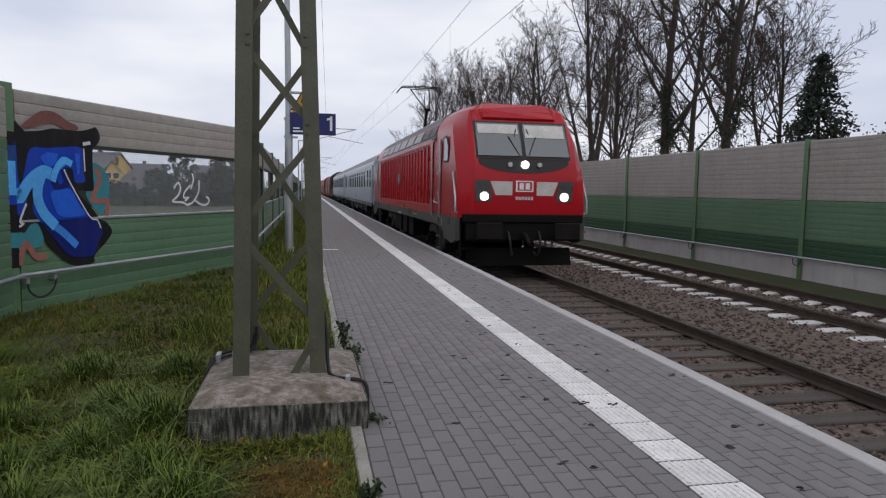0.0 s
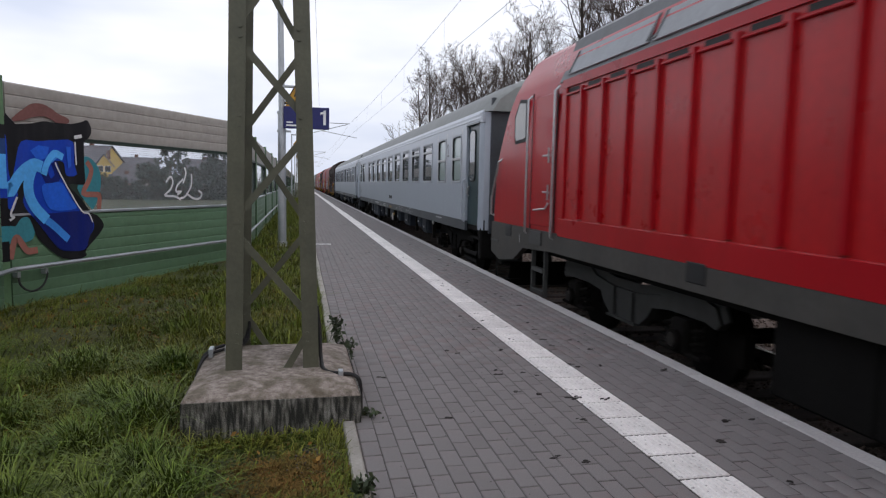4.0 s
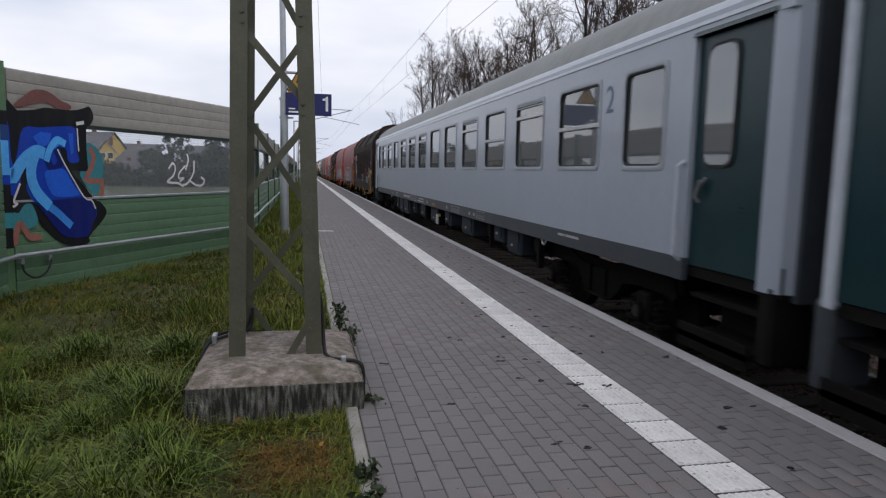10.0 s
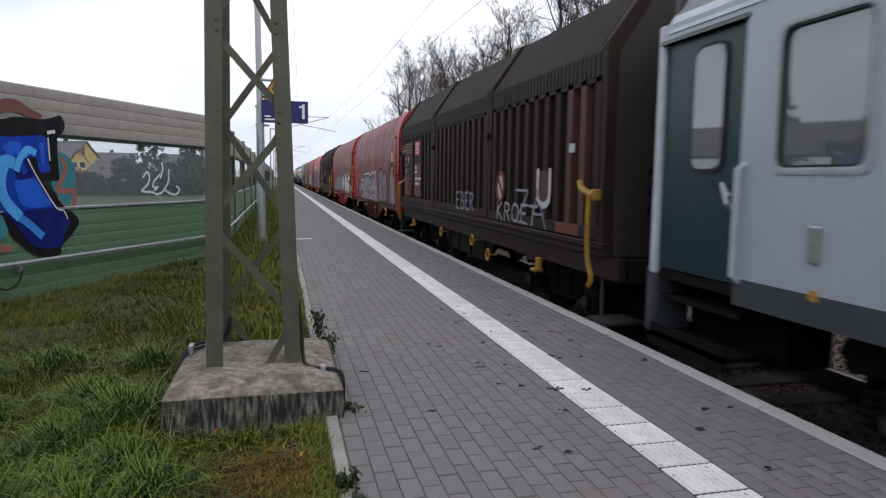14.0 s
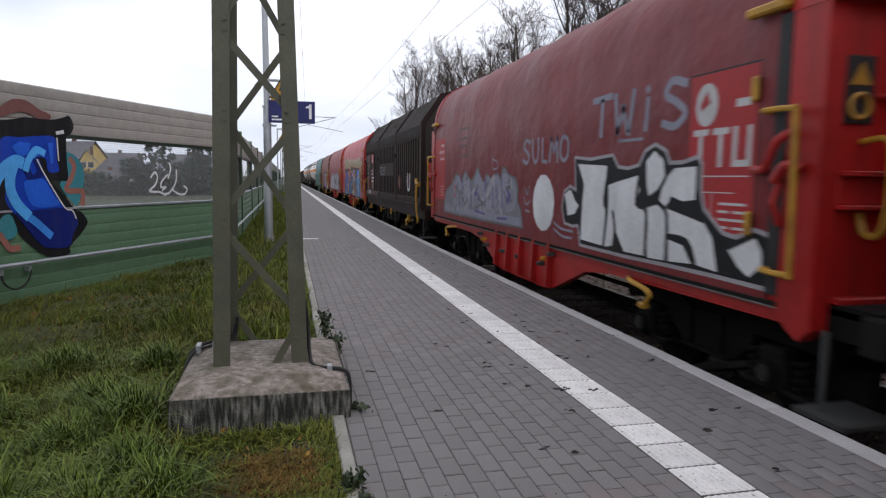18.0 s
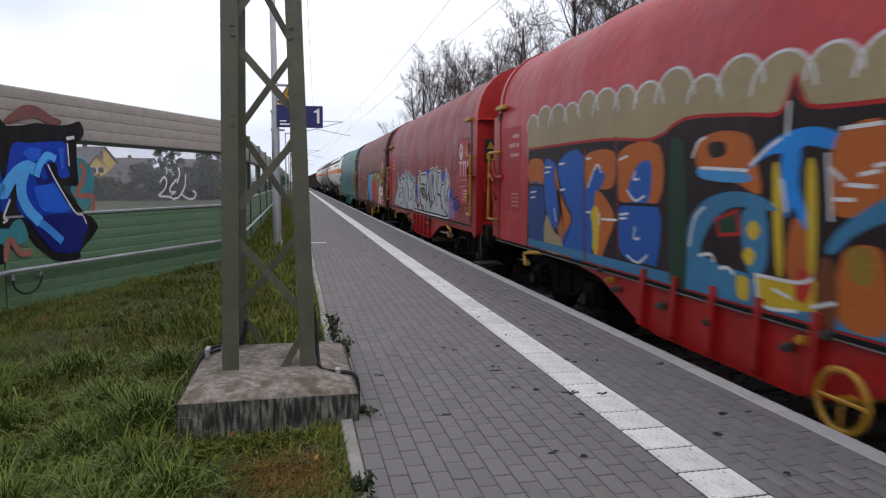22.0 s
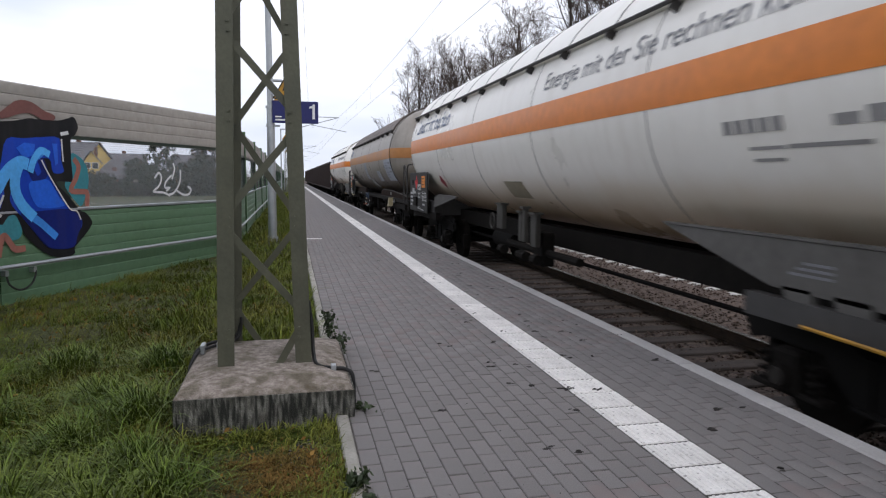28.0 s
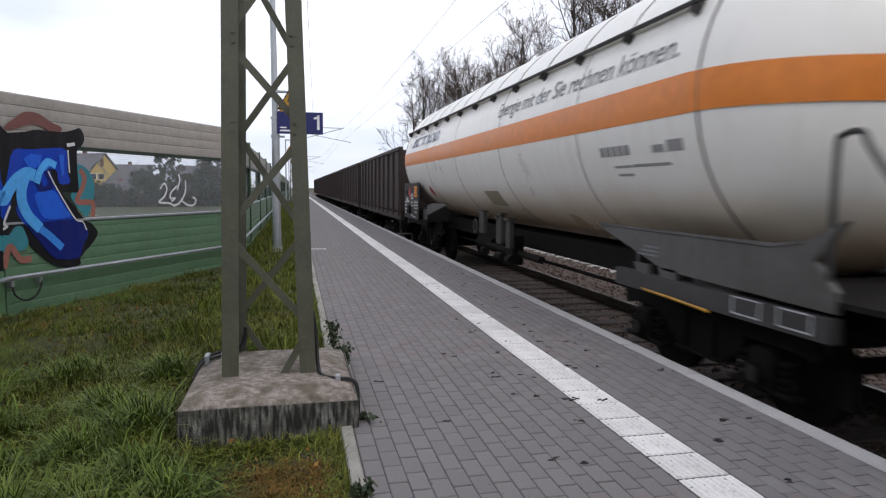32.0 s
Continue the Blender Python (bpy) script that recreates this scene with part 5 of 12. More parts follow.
def soil_and_shade(m, stops, z0, z1, ragged=0.3):
    """Belly dirt and painted underside shade: ragged brown that thickens from z1 down to z0 over the paint of m."""
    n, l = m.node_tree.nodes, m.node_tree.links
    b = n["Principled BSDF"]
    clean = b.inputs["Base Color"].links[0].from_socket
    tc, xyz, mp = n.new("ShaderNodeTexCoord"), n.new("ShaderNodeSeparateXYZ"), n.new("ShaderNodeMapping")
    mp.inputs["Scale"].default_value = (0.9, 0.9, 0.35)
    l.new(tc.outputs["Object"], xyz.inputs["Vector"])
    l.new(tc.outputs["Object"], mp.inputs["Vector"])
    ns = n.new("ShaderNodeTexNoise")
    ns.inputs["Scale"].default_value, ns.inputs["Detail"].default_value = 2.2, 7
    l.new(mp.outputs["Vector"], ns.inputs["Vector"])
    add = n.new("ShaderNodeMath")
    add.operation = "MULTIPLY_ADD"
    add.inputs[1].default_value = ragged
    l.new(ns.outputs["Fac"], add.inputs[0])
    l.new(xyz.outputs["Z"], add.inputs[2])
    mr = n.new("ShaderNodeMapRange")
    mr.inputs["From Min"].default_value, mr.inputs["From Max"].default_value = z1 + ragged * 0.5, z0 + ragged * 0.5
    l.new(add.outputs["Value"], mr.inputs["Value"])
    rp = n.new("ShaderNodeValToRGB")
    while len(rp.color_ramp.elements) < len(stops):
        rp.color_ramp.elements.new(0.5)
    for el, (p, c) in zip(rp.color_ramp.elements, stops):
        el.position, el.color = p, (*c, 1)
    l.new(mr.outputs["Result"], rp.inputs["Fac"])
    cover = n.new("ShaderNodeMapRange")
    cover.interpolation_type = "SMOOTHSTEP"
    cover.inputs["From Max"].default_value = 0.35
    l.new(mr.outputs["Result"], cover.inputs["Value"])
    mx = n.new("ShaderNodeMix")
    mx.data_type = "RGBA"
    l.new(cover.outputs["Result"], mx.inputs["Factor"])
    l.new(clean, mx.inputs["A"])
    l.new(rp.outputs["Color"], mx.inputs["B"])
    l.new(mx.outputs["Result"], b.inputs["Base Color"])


soil_and_shade(tank_white, [(0.0, (0.83, 0.8, 0.75)), (0.4, (0.72, 0.64, 0.54)), (0.75, (0.5, 0.37, 0.25)), (1.0, (0.3, 0.21, 0.14))], 1.15, 2.05)
# The near-black low stops hold the underside's shade as well as grime.
soil_and_shade(tank_dirty, [(0.0, (0.29, 0.27, 0.235)), (0.3, (0.19, 0.168, 0.14)), (0.6, (0.085, 0.068, 0.05)), (1.0, (0.03, 0.022, 0.016))], 1.2, 2.5)
info_red = paint("deep_red_plate", (0.3, 0.015, 0.03))
tan_patch = mat("olive_tan_shell_patch", (0.3, 0.265, 0.19), (0.24, 0.21, 0.15), 0.5, scale=2, fine=12, bump=0.03)
grey_patch = mat("dull_grey_shell_patch", (0.16, 0.148, 0.13), (0.12, 0.11, 0.095), 0.6, scale=2, fine=12, bump=0.03)
white_patch = mat("pale_grey_shell_patch", (0.36, 0.36, 0.37), (0.27, 0.27, 0.275), 0.6, scale=2, fine=12, bump=0.03)
cradle_brown = mat("sooty_brown_cradle", (0.03, 0.019, 0.014), (0.016, 0.01, 0.008), 0.88, scale=2, fine=12, bump=0.1, streak=0.4, specular=0.06)
tarp_teal_steel = mat("sea_green_wagon_steel", (0.022, 0.13, 0.135), (0.016, 0.095, 0.1), 0.5, scale=1.2, fine=12, bump=0.08, streak=0.3, streak_color=(0.02, 0.05, 0.05))
faded_letter = mat("faded_board_lettering", (0.5, 0.3, 0.29), (0.42, 0.2, 0.2), 0.6, scale=3, fine=20, bump=0.03)
hose_blue = mat("blue_hand_wheel_paint", (0.025, 0.05, 0.1), (0.012, 0.025, 0.05), 0.5, scale=3, fine=20, bump=0.04)
board_dark = mat("dark_hazard_board", (0.032, 0.031, 0.03), (0.022, 0.021, 0.02), 0.65, specular=0.25, scale=1.5, fine=12, bump=0.08, streak=0.3)
pale_seam = mat("grey_weld_seam", (0.16, 0.145, 0.13), None, 0.6, scale=3, fine=20, bump=0.1)
seam_mat = mat("grimy_weld_seam", (0.035, 0.029, 0.024), None, 0.6, scale=3, fine=20, bump=0.1)
tank_band = mat("orange_tank_band", (0.72, 0.22, 0.03), (0.64, 0.19, 0.028), 0.4, scale=0.8, fine=8, bump=0.02)
tank_band_dirty = mat("dusty_orange_band", (0.45, 0.2, 0.06), (0.35, 0.15, 0.05), 0.5, scale=0.8, fine=8, bump=0.02)
tank_frame = mat("dark_grey_tank_frame", (0.062, 0.06, 0.06), (0.04, 0.038, 0.037), 0.6, scale=1.5, fine=12, bump=0.1, streak=0.3)
cradle_mat = mat("mid_grey_cradle_paint", (0.115, 0.11, 0.105), (0.075, 0.07, 0.066), 0.6, scale=1.5, fine=12, bump=0.05, streak=0.4)
tank_rail = mat("black_walkway_rail", (0.035, 0.032, 0.03), None, 0.6, scale=3, fine=20, bump=0.05)
eaos_mat = mat("sooty_brown_open_wagon", (0.042, 0.0245, 0.021), (0.0252, 0.0168, 0.0147), 0.7, scale=1.2, fine=12, bump=0.15, streak=0.4)
placard_orange = paint("orange_hazard_plate", (0.8, 0.25, 0.02))
placard_red = paint("red_hazard_diamond", (0.6, 0.02, 0.025))
letter_grey = paint("grey_lettering", (0.2, 0.2, 0.22))
letter_pale = paint("worn_grey_lettering", (0.32, 0.31, 0.31))
letter_white = paint("white_lettering", (0.5, 0.5, 0.5))
letter_blue = paint("grey_blue_lettering", (0.13, 0.17, 0.27))
panel_red = mat("dull_red_data_panel", (0.13, 0.045, 0.034), (0.09, 0.033, 0.027), 0.65, scale=2, fine=15, bump=0.06, streak=0.35, streak_color=(0.05, 0.025, 0.02))
placard_dull = mat("faded_warning_red", (0.17, 0.035, 0.025), (0.11, 0.026, 0.02), 0.65, scale=4, fine=20, bump=0.05, streak=0.3)
board_red = paint("red_data_board", (0.36, 0.018, 0.02))

wheel_mesh = M().cyl((0, 0, 0), "x", 0.46, 0.05, 28).cyl((0.05, 0, 0), "x", 0.46, 0.085, 28, 0.455).cyl((-0.03, 0, 0), "x", 0.1, 0.03, 14)
wheel_mesh = wheel_mesh.made("wheel", gear_mat)


spring_mesh = M().tube([(0.065 * math.cos(k * 0.9), 0.065 * math.sin(k * 0.9), 0.009 * k) for k in range(0, 30, 2)], 0.02, 4).made("spring", gear_mat)


def bogie(ob, y, base=1.8, name="bogie", frame_m=None, label=""):
    """A two-axle bogie centred at y: side frames, axle boxes, springs and turning wheels."""
    m = M()
    for s in (-1, 1):
        x, h = s * 1.0, base / 2
        up = [(-h - 0.52, 0.7), (-h - 0.44, 0.84), (-h - 0.2, 0.9), (-h + 0.3, 0.9), (-h + 0.5, 0.8), (-0.3, 0.74)]
        dn = [(-0.34, 0.4), (-0.52, 0.52), (-0.62, 0.64), (-h + 0.3, 0.68), (-h - 0.3, 0.68), (-h - 0.46, 0.64)]
        m.prism([(y + p, r) for p, r in up + [(-p, r) for p, r in reversed(up)] + [(-p, r) for p, r in reversed(dn)] + dn], "x", x - 0.05, x + 0.05)
        for a_, b_ in zip(up[:-1], up[1:]):
            for e_ in (-1, 1):
                m.beam((x, y + e_ * a_[0], a_[1]), (x, y + e_ * b_[0], b_[1]), 0.2, 0.025, (1, 0, 0))
        m.beam((x, y - 0.3, 0.74), (x, y + 0.3, 0.74), 0.2, 0.025, (1, 0, 0))
        m.box(x - 0.1, x + 0.1, y - 0.34, y + 0.34, 0.385, 0.41)
        for d_ in (-0.22, 0.22):
            m.box(x - 0.08, x + 0.08, y + d_ - 0.015, y + d_ + 0.015, 0.41, 0.74)
    m.box(-1.0, 1.0, y - 0.2, y + 0.2, 0.4, 0.7)
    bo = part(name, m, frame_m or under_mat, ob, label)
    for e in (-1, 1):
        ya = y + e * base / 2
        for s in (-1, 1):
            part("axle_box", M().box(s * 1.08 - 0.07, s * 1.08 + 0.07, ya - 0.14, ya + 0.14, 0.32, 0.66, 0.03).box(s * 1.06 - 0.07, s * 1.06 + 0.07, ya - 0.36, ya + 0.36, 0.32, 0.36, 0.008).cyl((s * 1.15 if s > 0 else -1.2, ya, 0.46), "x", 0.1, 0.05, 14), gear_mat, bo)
            part("box_cap", M().cyl((s * 1.2 if s > 0 else -1.215, ya, 0.46), "x", 0.065, 0.015, 12), axle_cap, bo, "greasy round axle cap")
            for q in (-0.24, 0.24):
                part("spring", spring_mesh, None, bo).matrix_basis = pose(s * 1.06, ya + q, 0.36)
            w = part("wheel", wheel_mesh, None, bo)
            w.matrix_basis = pose(s * 0.75, ya, 0.46, 0, 0, 0 if s < 0 else 180)
            WHEELS.append((w, s, ya))
        part("axle", M().cyl((-0.75, ya, 0.46), "x", 0.08, 1.5, 10), under_mat, bo)
        for d in (-0.56, 0.49):
            part("brake_shoe", M().box(-0.82, -0.7, ya + d, ya + d + 0.07, 0.3, 0.6), gear_mat, bo)
    return bo


def buffers(ob, y, direction, m=None, z=1.05, oblong=False):
    for s in (-1, 1):
        b = part("buffer", M().cyl((s * 0.875, y, z), "y", 0.11, direction * 0.35, 14).cyl((s * 0.875, y, z), "y", 0.15, direction * 0.06, 14), m or under_mat, ob)
        if oblong:
            yy = y + direction * 0.35
            part("buffer_plate", M().box(s * 0.875 - 0.29, s * 0.875 + 0.29, min(yy, yy + direction * 0.06), max(yy, yy + direction * 0.06), z - 0.19, z + 0.19, 0.03), gear_mat, b)
        else:
            part("buffer_plate", M().cyl((s * 0.875, y + direction * 0.35, z), "y", 0.23, direction * 0.05, 20), m or under_mat, b)
    part("coupling", M().tube([(0, y, 0.95), (0, y + direction * 0.2, 0.92), (0, y + direction * 0.45, 0.75)], 0.05, 8), gear_mat, ob)


def bars(m, x, y0, z0, widths, h=0.06, gap=0.05):
    """Illegible lettering: a row of plain bars on the side at x."""
    y = y0
    for w in widths:
        m.box(x - 0.003, x, y, y + w, z0, z0 + h)
        y += w + gap
    return m


# ---- the red locomotive ----
def locomotive(front):
    ob = vehicle("locomotive", "red electric freight locomotive with lit headlights", "locomotive", front)
    L = 18.4
    W = 1.475

    def ring(z, yf, w, c, cz=None):
        """A plan outline at height z with rounded corners, the front set back by yf."""
        a, b = yf, L - yf
        e = max(0.1, float(np.interp(z, [1.5, 2.0, 2.37, 2.79, 3.14, 3.8], [0.14, 0.18, 0.34, 0.6, 0.84, 1.5])) - yf)
        d = e * 0.12
        return [(-w + c, a, z), (-w + c * 0.7, a + d, z), (-w, a + e, z), (-w, b - e, z), (-w + c * 0.7, b - d, z), (-w + c, b, z), (w - c, b, z), (w - c * 0.7, b - d, z), (w, b - e, z), (w, a + e, z), (w - c * 0.7, a + d, z), (w - c, a, z)]
    hull = [ring(1.3, 0.03, W, 0.345), ring(1.5, 0.0, W, 0.345), ring(2.1, 0.0, W, 0.345), ring(2.35, 0.02, W, 0.35), ring(2.66, 0.1, W - 0.005, 0.35), ring(3.0, 0.27, W - 0.02, 0.345), ring(3.27, 0.42, W - 0.05, 0.32),
            ring(3.48, 0.54, W - 0.11, 0.28), ring(3.7, 0.68, W - 0.23, 0.2), ring(3.81, 0.82, W - 0.38, 0.18), ring(3.85, 1.1, W - 0.55, 0.2)]
    shell = part("body", M().loft(hull), loco_red, ob, "glossy red body shell")
    shell.data.set_sharp_from_angle(angle=radians(17))
    # machine room: grille sides and sloped grey roof
    y0, y1 = 3.05, L - 3.05
    for sd in (-1, 1):
        x = sd * (W + 0.004)
        fr = M().box(min(x, x + sd * 0.035), max(x, x + sd * 0.035), y0, y1, 1.27, 1.5, 0.008)
        fr.box(min(x, x + sd * 0.03), max(x, x + sd * 0.03), y0, y1, 3.1, 3.2).box(min(x, x + sd * 0.035), max(x, x + sd * 0.035), y0, y0 + 0.14, 1.5, 3.1, 0.008).box(min(x, x + sd * 0.035), max(x, x + sd * 0.035), y1 - 0.14, y1, 1.5, 3.1, 0.008)
        sidep = part("side_panel", fr, loco_red, ob, "red side frame of the machine room")
        part("grille", M().box(min(x, x + sd * 0.006), max(x, x + sd * 0.006), y0 + 0.14, y1 - 0.14, 1.5, 3.1), loco_dark_red, sidep)
        n = 21
        for i in range(n):
            y = 3.65 + 0.556 * i
            part("rib", M().prism([(x + sd * 0.004, y - 0.034), (x + sd * 0.05, y - 0.03), (x + sd * 0.05, y + 0.012), (x + sd * 0.004, y + 0.045)], "z", 1.52, 3.06), loco_red, sidep)
            part("ledge", M().box(min(x, x + sd * 0.04), max(x, x + sd * 0.04), y + 0.06, y + 0.5, 3.0, 3.025, 0.006), loco_red, sidep)
            # Solid black strip that paints the shade above the ledge.
            part("ledge_gap", M().box(min(x, x + sd * 0.008), max(x, x + sd * 0.008), y + 0.12, y + 0.44, 3.04, 3.085), black_mat, sidep)
        part("roof_slope", M().prism([(sd * 1.475, 3.2), (sd * 1.3, 3.56), (sd * 1.22, 3.6), (sd * 1.22, 3.2)], "y", y0 - 0.2, y1 + 0.2), loco_roof, ob, "grey sloped roof edge")
        for i, (ya, yb) in enumerate(((3.0, 3.95), (4.0, 5.05), (5.15, 6.55), (6.65, 8.2), (8.3, 9.9), (10.0, 11.6), (11.7, 13.3), (13.4, 15.3))):
            panel = part("roof_hatch", M().prism([(sd * 1.455, 3.262), (sd * 1.315, 3.55), (sd * 1.325, 3.56), (sd * 1.465, 3.272)], "y", ya, yb), hatch_dark if i < 2 else hatch_silver, ob, "dark roof grille" if i < 2 else "silver-grey roof hatch")
            for yr in (ya + 0.02, yb - 0.02):
                part("hatch_rim", M().beam((sd * 1.462, yr, 3.29), (sd * 1.33, yr, 3.56), 0.03, 0.012, (sd, 0, 0.5)), loco_roof, panel)
    part("machine_roof", M().prism([(-1.315, 3.55), (-1.262, 3.73), (-1.11, 3.835), (-0.93, 3.87), (0.93, 3.87), (1.11, 3.835), (1.262, 3.73), (1.315, 3.55)], "y", y0 - 0.2, y1 + 0.2), loco_roof, ob, "grey machine-room roof")
    part("roof_gear", M().box(-0.3, 0.3, 6, 9, 3.86, 4.0, 0.03), loco_roof, ob)
    # pantograph raised at the rear
    pan = part("pantograph", M().tube([(0.0, 13.6, 3.75), (0, 12.3, 5.07)], 0.055, 8).tube([(-0.08, 12.3, 5.07), (-0.4, 14.2, 6.12)], 0.022, 8).tube([(0.08, 12.3, 5.07), (0.4, 14.2, 6.12)], 0.022, 8).tube([(-0.4, 14.2, 6.12), (0.4, 14.2, 6.12)], 0.02, 6).box(-0.12, 0.12, 12.22, 12.38, 5.0, 5.12, 0.02).box(-0.5, 0.5, 13.2, 14.4, 3.74, 3.86, 0.02), under_mat, ob, "raised pantograph")
    part("collector_head", M().tube(curve_pts([(-0.95, 14.12, 5.98), (-0.8, 14.12, 6.17), (-0.6, 14.12, 6.23), (0.6, 14.12, 6.23), (0.8, 14.12, 6.17), (0.95, 14.12, 5.98)], 4), 0.022, 8).tube(curve_pts([(-0.95, 14.52, 5.98), (-0.8, 14.52, 6.17), (-0.6, 14.52, 6.23), (0.6, 14.52, 6.23), (0.8, 14.52, 6.17), (0.95, 14.52, 5.98)], 4), 0.022, 8).tube([(-0.45, 14.12, 6.2), (-0.45, 14.52, 6.2)], 0.018, 6).tube([(0.45, 14.12, 6.2), (0.45, 14.52, 6.2)], 0.018, 6), under_mat, pan)
    part("folded_pantograph", M().tube([(-0.4, 3.2, 3.85), (-0.4, 5.0, 3.95)], 0.03, 8).tube([(0.4, 3.2, 3.85), (0.4, 5, 3.95)], 0.03, 8).tube([(-0.9, 3.1, 3.9), (0.9, 3.1, 3.9)], 0.03, 8), under_mat, ob)

    def screen(z):
        return float(np.interp(z, [2.1, 2.35, 2.66, 3.0, 3.27, 3.48], [0.0, 0.02, 0.1, 0.27, 0.42, 0.54]))
    for end, fy in ((1, lambda y: y), (-1, lambda y: L - y)):
        # windscreen in two panes, black mask, lamps, panels
        e = -0.012
        mask = M()
        mask.loft([[(x, fy(screen(z) + d), z) for x, z in [(-1.09, 2.6), (1.09, 2.6), (1.09, 3.44), (-1.09, 3.44)]] for d in (0.02, -0.022)])
        part("windscreen_frame", mask, black_mat, ob)
        for s in (-1, 1):
            pts = [(s * 0.045, 2.66), (s * 1.05, 2.66), (s * 1.04, 3.4), (s * 0.045, 3.4)]
            part("windscreen", M().loft([[(x, fy(screen(z) + d), z) for x, z in pts] for d in (0.0, -0.034)]), screen_glass, ob, "tinted windscreen pane")
            part("sun_blind", M().loft([[(x, fy(screen(z) + d), z) for x, z in [(s * 0.08, 3.16 if s < 0 else 3.08), (s * 1.0, 3.16 if s < 0 else 3.08), (s * 1.0, 3.37), (s * 0.08, 3.37)]] for d in (-0.035, -0.037)]), white_panel, ob)
            part("wiper", M().tube([(s * 0.1, fy(screen(2.66) - 0.03), 2.66), (s * 0.32, fy(screen(3.1) - 0.045), 3.1)], 0.012, 6).tube([(s * 0.28, fy(screen(2.9) - 0.04), 2.72), (s * 0.12, fy(screen(3.25) - 0.045), 3.28)], 0.01, 6), black_mat, ob)
            # lamp cluster
            part("lamp_housing", M().prism([(s * 0.8, 2.12), (s * 1.12, 2.12), (s * 1.13, 2.0), (s * 1.1, 1.66), (s * 0.76, 1.66), (s * 0.74, 1.8)], "y", fy(0.03), fy(-0.018)), lamp_house, ob)
            part("headlight", M().cyl((s * 0.92, fy(-0.02), 1.77), "y", 0.095, 0.02 * -end, 24), lamp_glow, ob, "lit round headlight")
            part("tail_light", M().cyl((s * 0.92, fy(-0.02), 2.04), "y", 0.075, 0.015 * -end, 18), lamp_house, ob)
            part("lamp_panel", M().prism([(s * 0.28, 2.1), (s * 0.78, 2.1), (s * 0.66, 1.8), (s * 0.28, 1.8)], "y", fy(0.02), fy(-0.012)), white_panel, ob, "off-white panel beside the headlight")
        lens = [(-1.04, 2.59), (1.04, 2.59)] + [(math.cos(q) * 1.04, 2.54 - math.sin(q) * 0.25) for q in (math.pi * i / 16 for i in range(17))]
        part("lamp_mask", M().loft([[(x, fy(screen(min(max(z, 2.1), 3)) + d), z) for x, z in lens] for d in (0.02, -0.012)]), black_mat, ob, "black lens-shaped mask under the windscreen")
        part("roof_visor", M().loft([[(x, fy(d), z) for x, d, z in ((-0.86, 0.52, 3.5), (0.86, 0.52, 3.5), (0.92, 0.7, 3.72), (0.8, 0.95, 3.86), (-0.8, 0.95, 3.86), (-0.92, 0.7, 3.72))], [(x, fy(d), z) for x, d, z in ((-0.82, 0.5, 3.53), (0.82, 0.5, 3.53), (0.86, 0.66, 3.735), (0.74, 0.93, 3.885), (-0.74, 0.93, 3.885), (-0.86, 0.66, 3.735))]]), loco_red, ob, "raised red visor over the windscreen")
        part("top_headlight", M().cyl((0, fy(0.03), 2.47), "y", 0.085, 0.05 * -end, 20), lamp_glow, ob, "lit upper headlight")
        for s in (-1, 1):
            part("small_lamp", M().cyl((s * 0.34, fy(0.03), 2.47), "y", 0.05, 0.05 * -end, 14), white_panel, ob)
        lg = M()
        lg.box(-0.2, 0.2, fy(0.0) - 0.014, fy(0.0) + 0.014, 1.88, 2.12)
        part("emblem", lg, sign_white_mat, ob, "white rectangular emblem")
        part("emblem_mark", M().box(-0.165, 0.165, fy(0.0) - 0.017, fy(0.0) + 0.017, 1.905, 2.095), loco_red, ob)
        part("emblem_bars", M().box(-0.12, -0.02, fy(0) - 0.02, fy(0) + 0.02, 1.93, 2.07).box(0.02, 0.12, fy(0) - 0.02, fy(0) + 0.02, 1.93, 2.07), sign_white_mat, ob)
        nb_ = M()
        for k in range(6):
            nb_.box(-0.2 + k * 0.07, -0.15 + k * 0.07, fy(0) - 0.013, fy(0) + 0.013, 1.7, 1.77)
        part("number_bars", nb_, letter_white, ob)
        # front sill, buffers, steps, plough
        part("front_sill", M().box(-1.38, 1.38, min(fy(-0.05), fy(0.5)), max(fy(-0.05), fy(0.5)), 1.2, 1.38, 0.02), under_mat, ob)
        part("front_beam", M().box(-1.3, 1.3, min(fy(0.0), fy(0.3)), max(fy(0.0), fy(0.3)), 0.8, 1.2, 0.02), under_mat, ob)
        part("plough", M().prism([(-1.25, 0.22), (1.25, 0.22), (1.2, 0.62), (-1.2, 0.62)], "y", fy(0.25), fy(0.3)), under_mat, ob)
        buffers(ob, fy(0.0), -end, under_mat, 1.03, True)
        for sx in (-1, 1):
            part("hose", M().tube(curve_pts([(sx * 0.35, fy(0.0), 1.0), (sx * 0.35, fy(-0.15), 0.8), (sx * 0.3, fy(-0.12), 0.5), (sx * 0.25, fy(0), 0.55)], 5), 0.025, 6), black_mat, ob)
        part("step_frame", M().box(-1.4, -1.05, min(fy(0.1), fy(0.4)), max(fy(0.1), fy(0.4)), 0.3, 0.34).box(-1.4, -1.05, min(fy(0.1), fy(0.4)), max(fy(0.1), fy(0.4)), 0.6, 0.64).box(-1.41, -1.39, min(fy(0.1), fy(0.14)), max(fy(0.1), fy(0.14)), 0.3, 1.2), under_mat, ob)
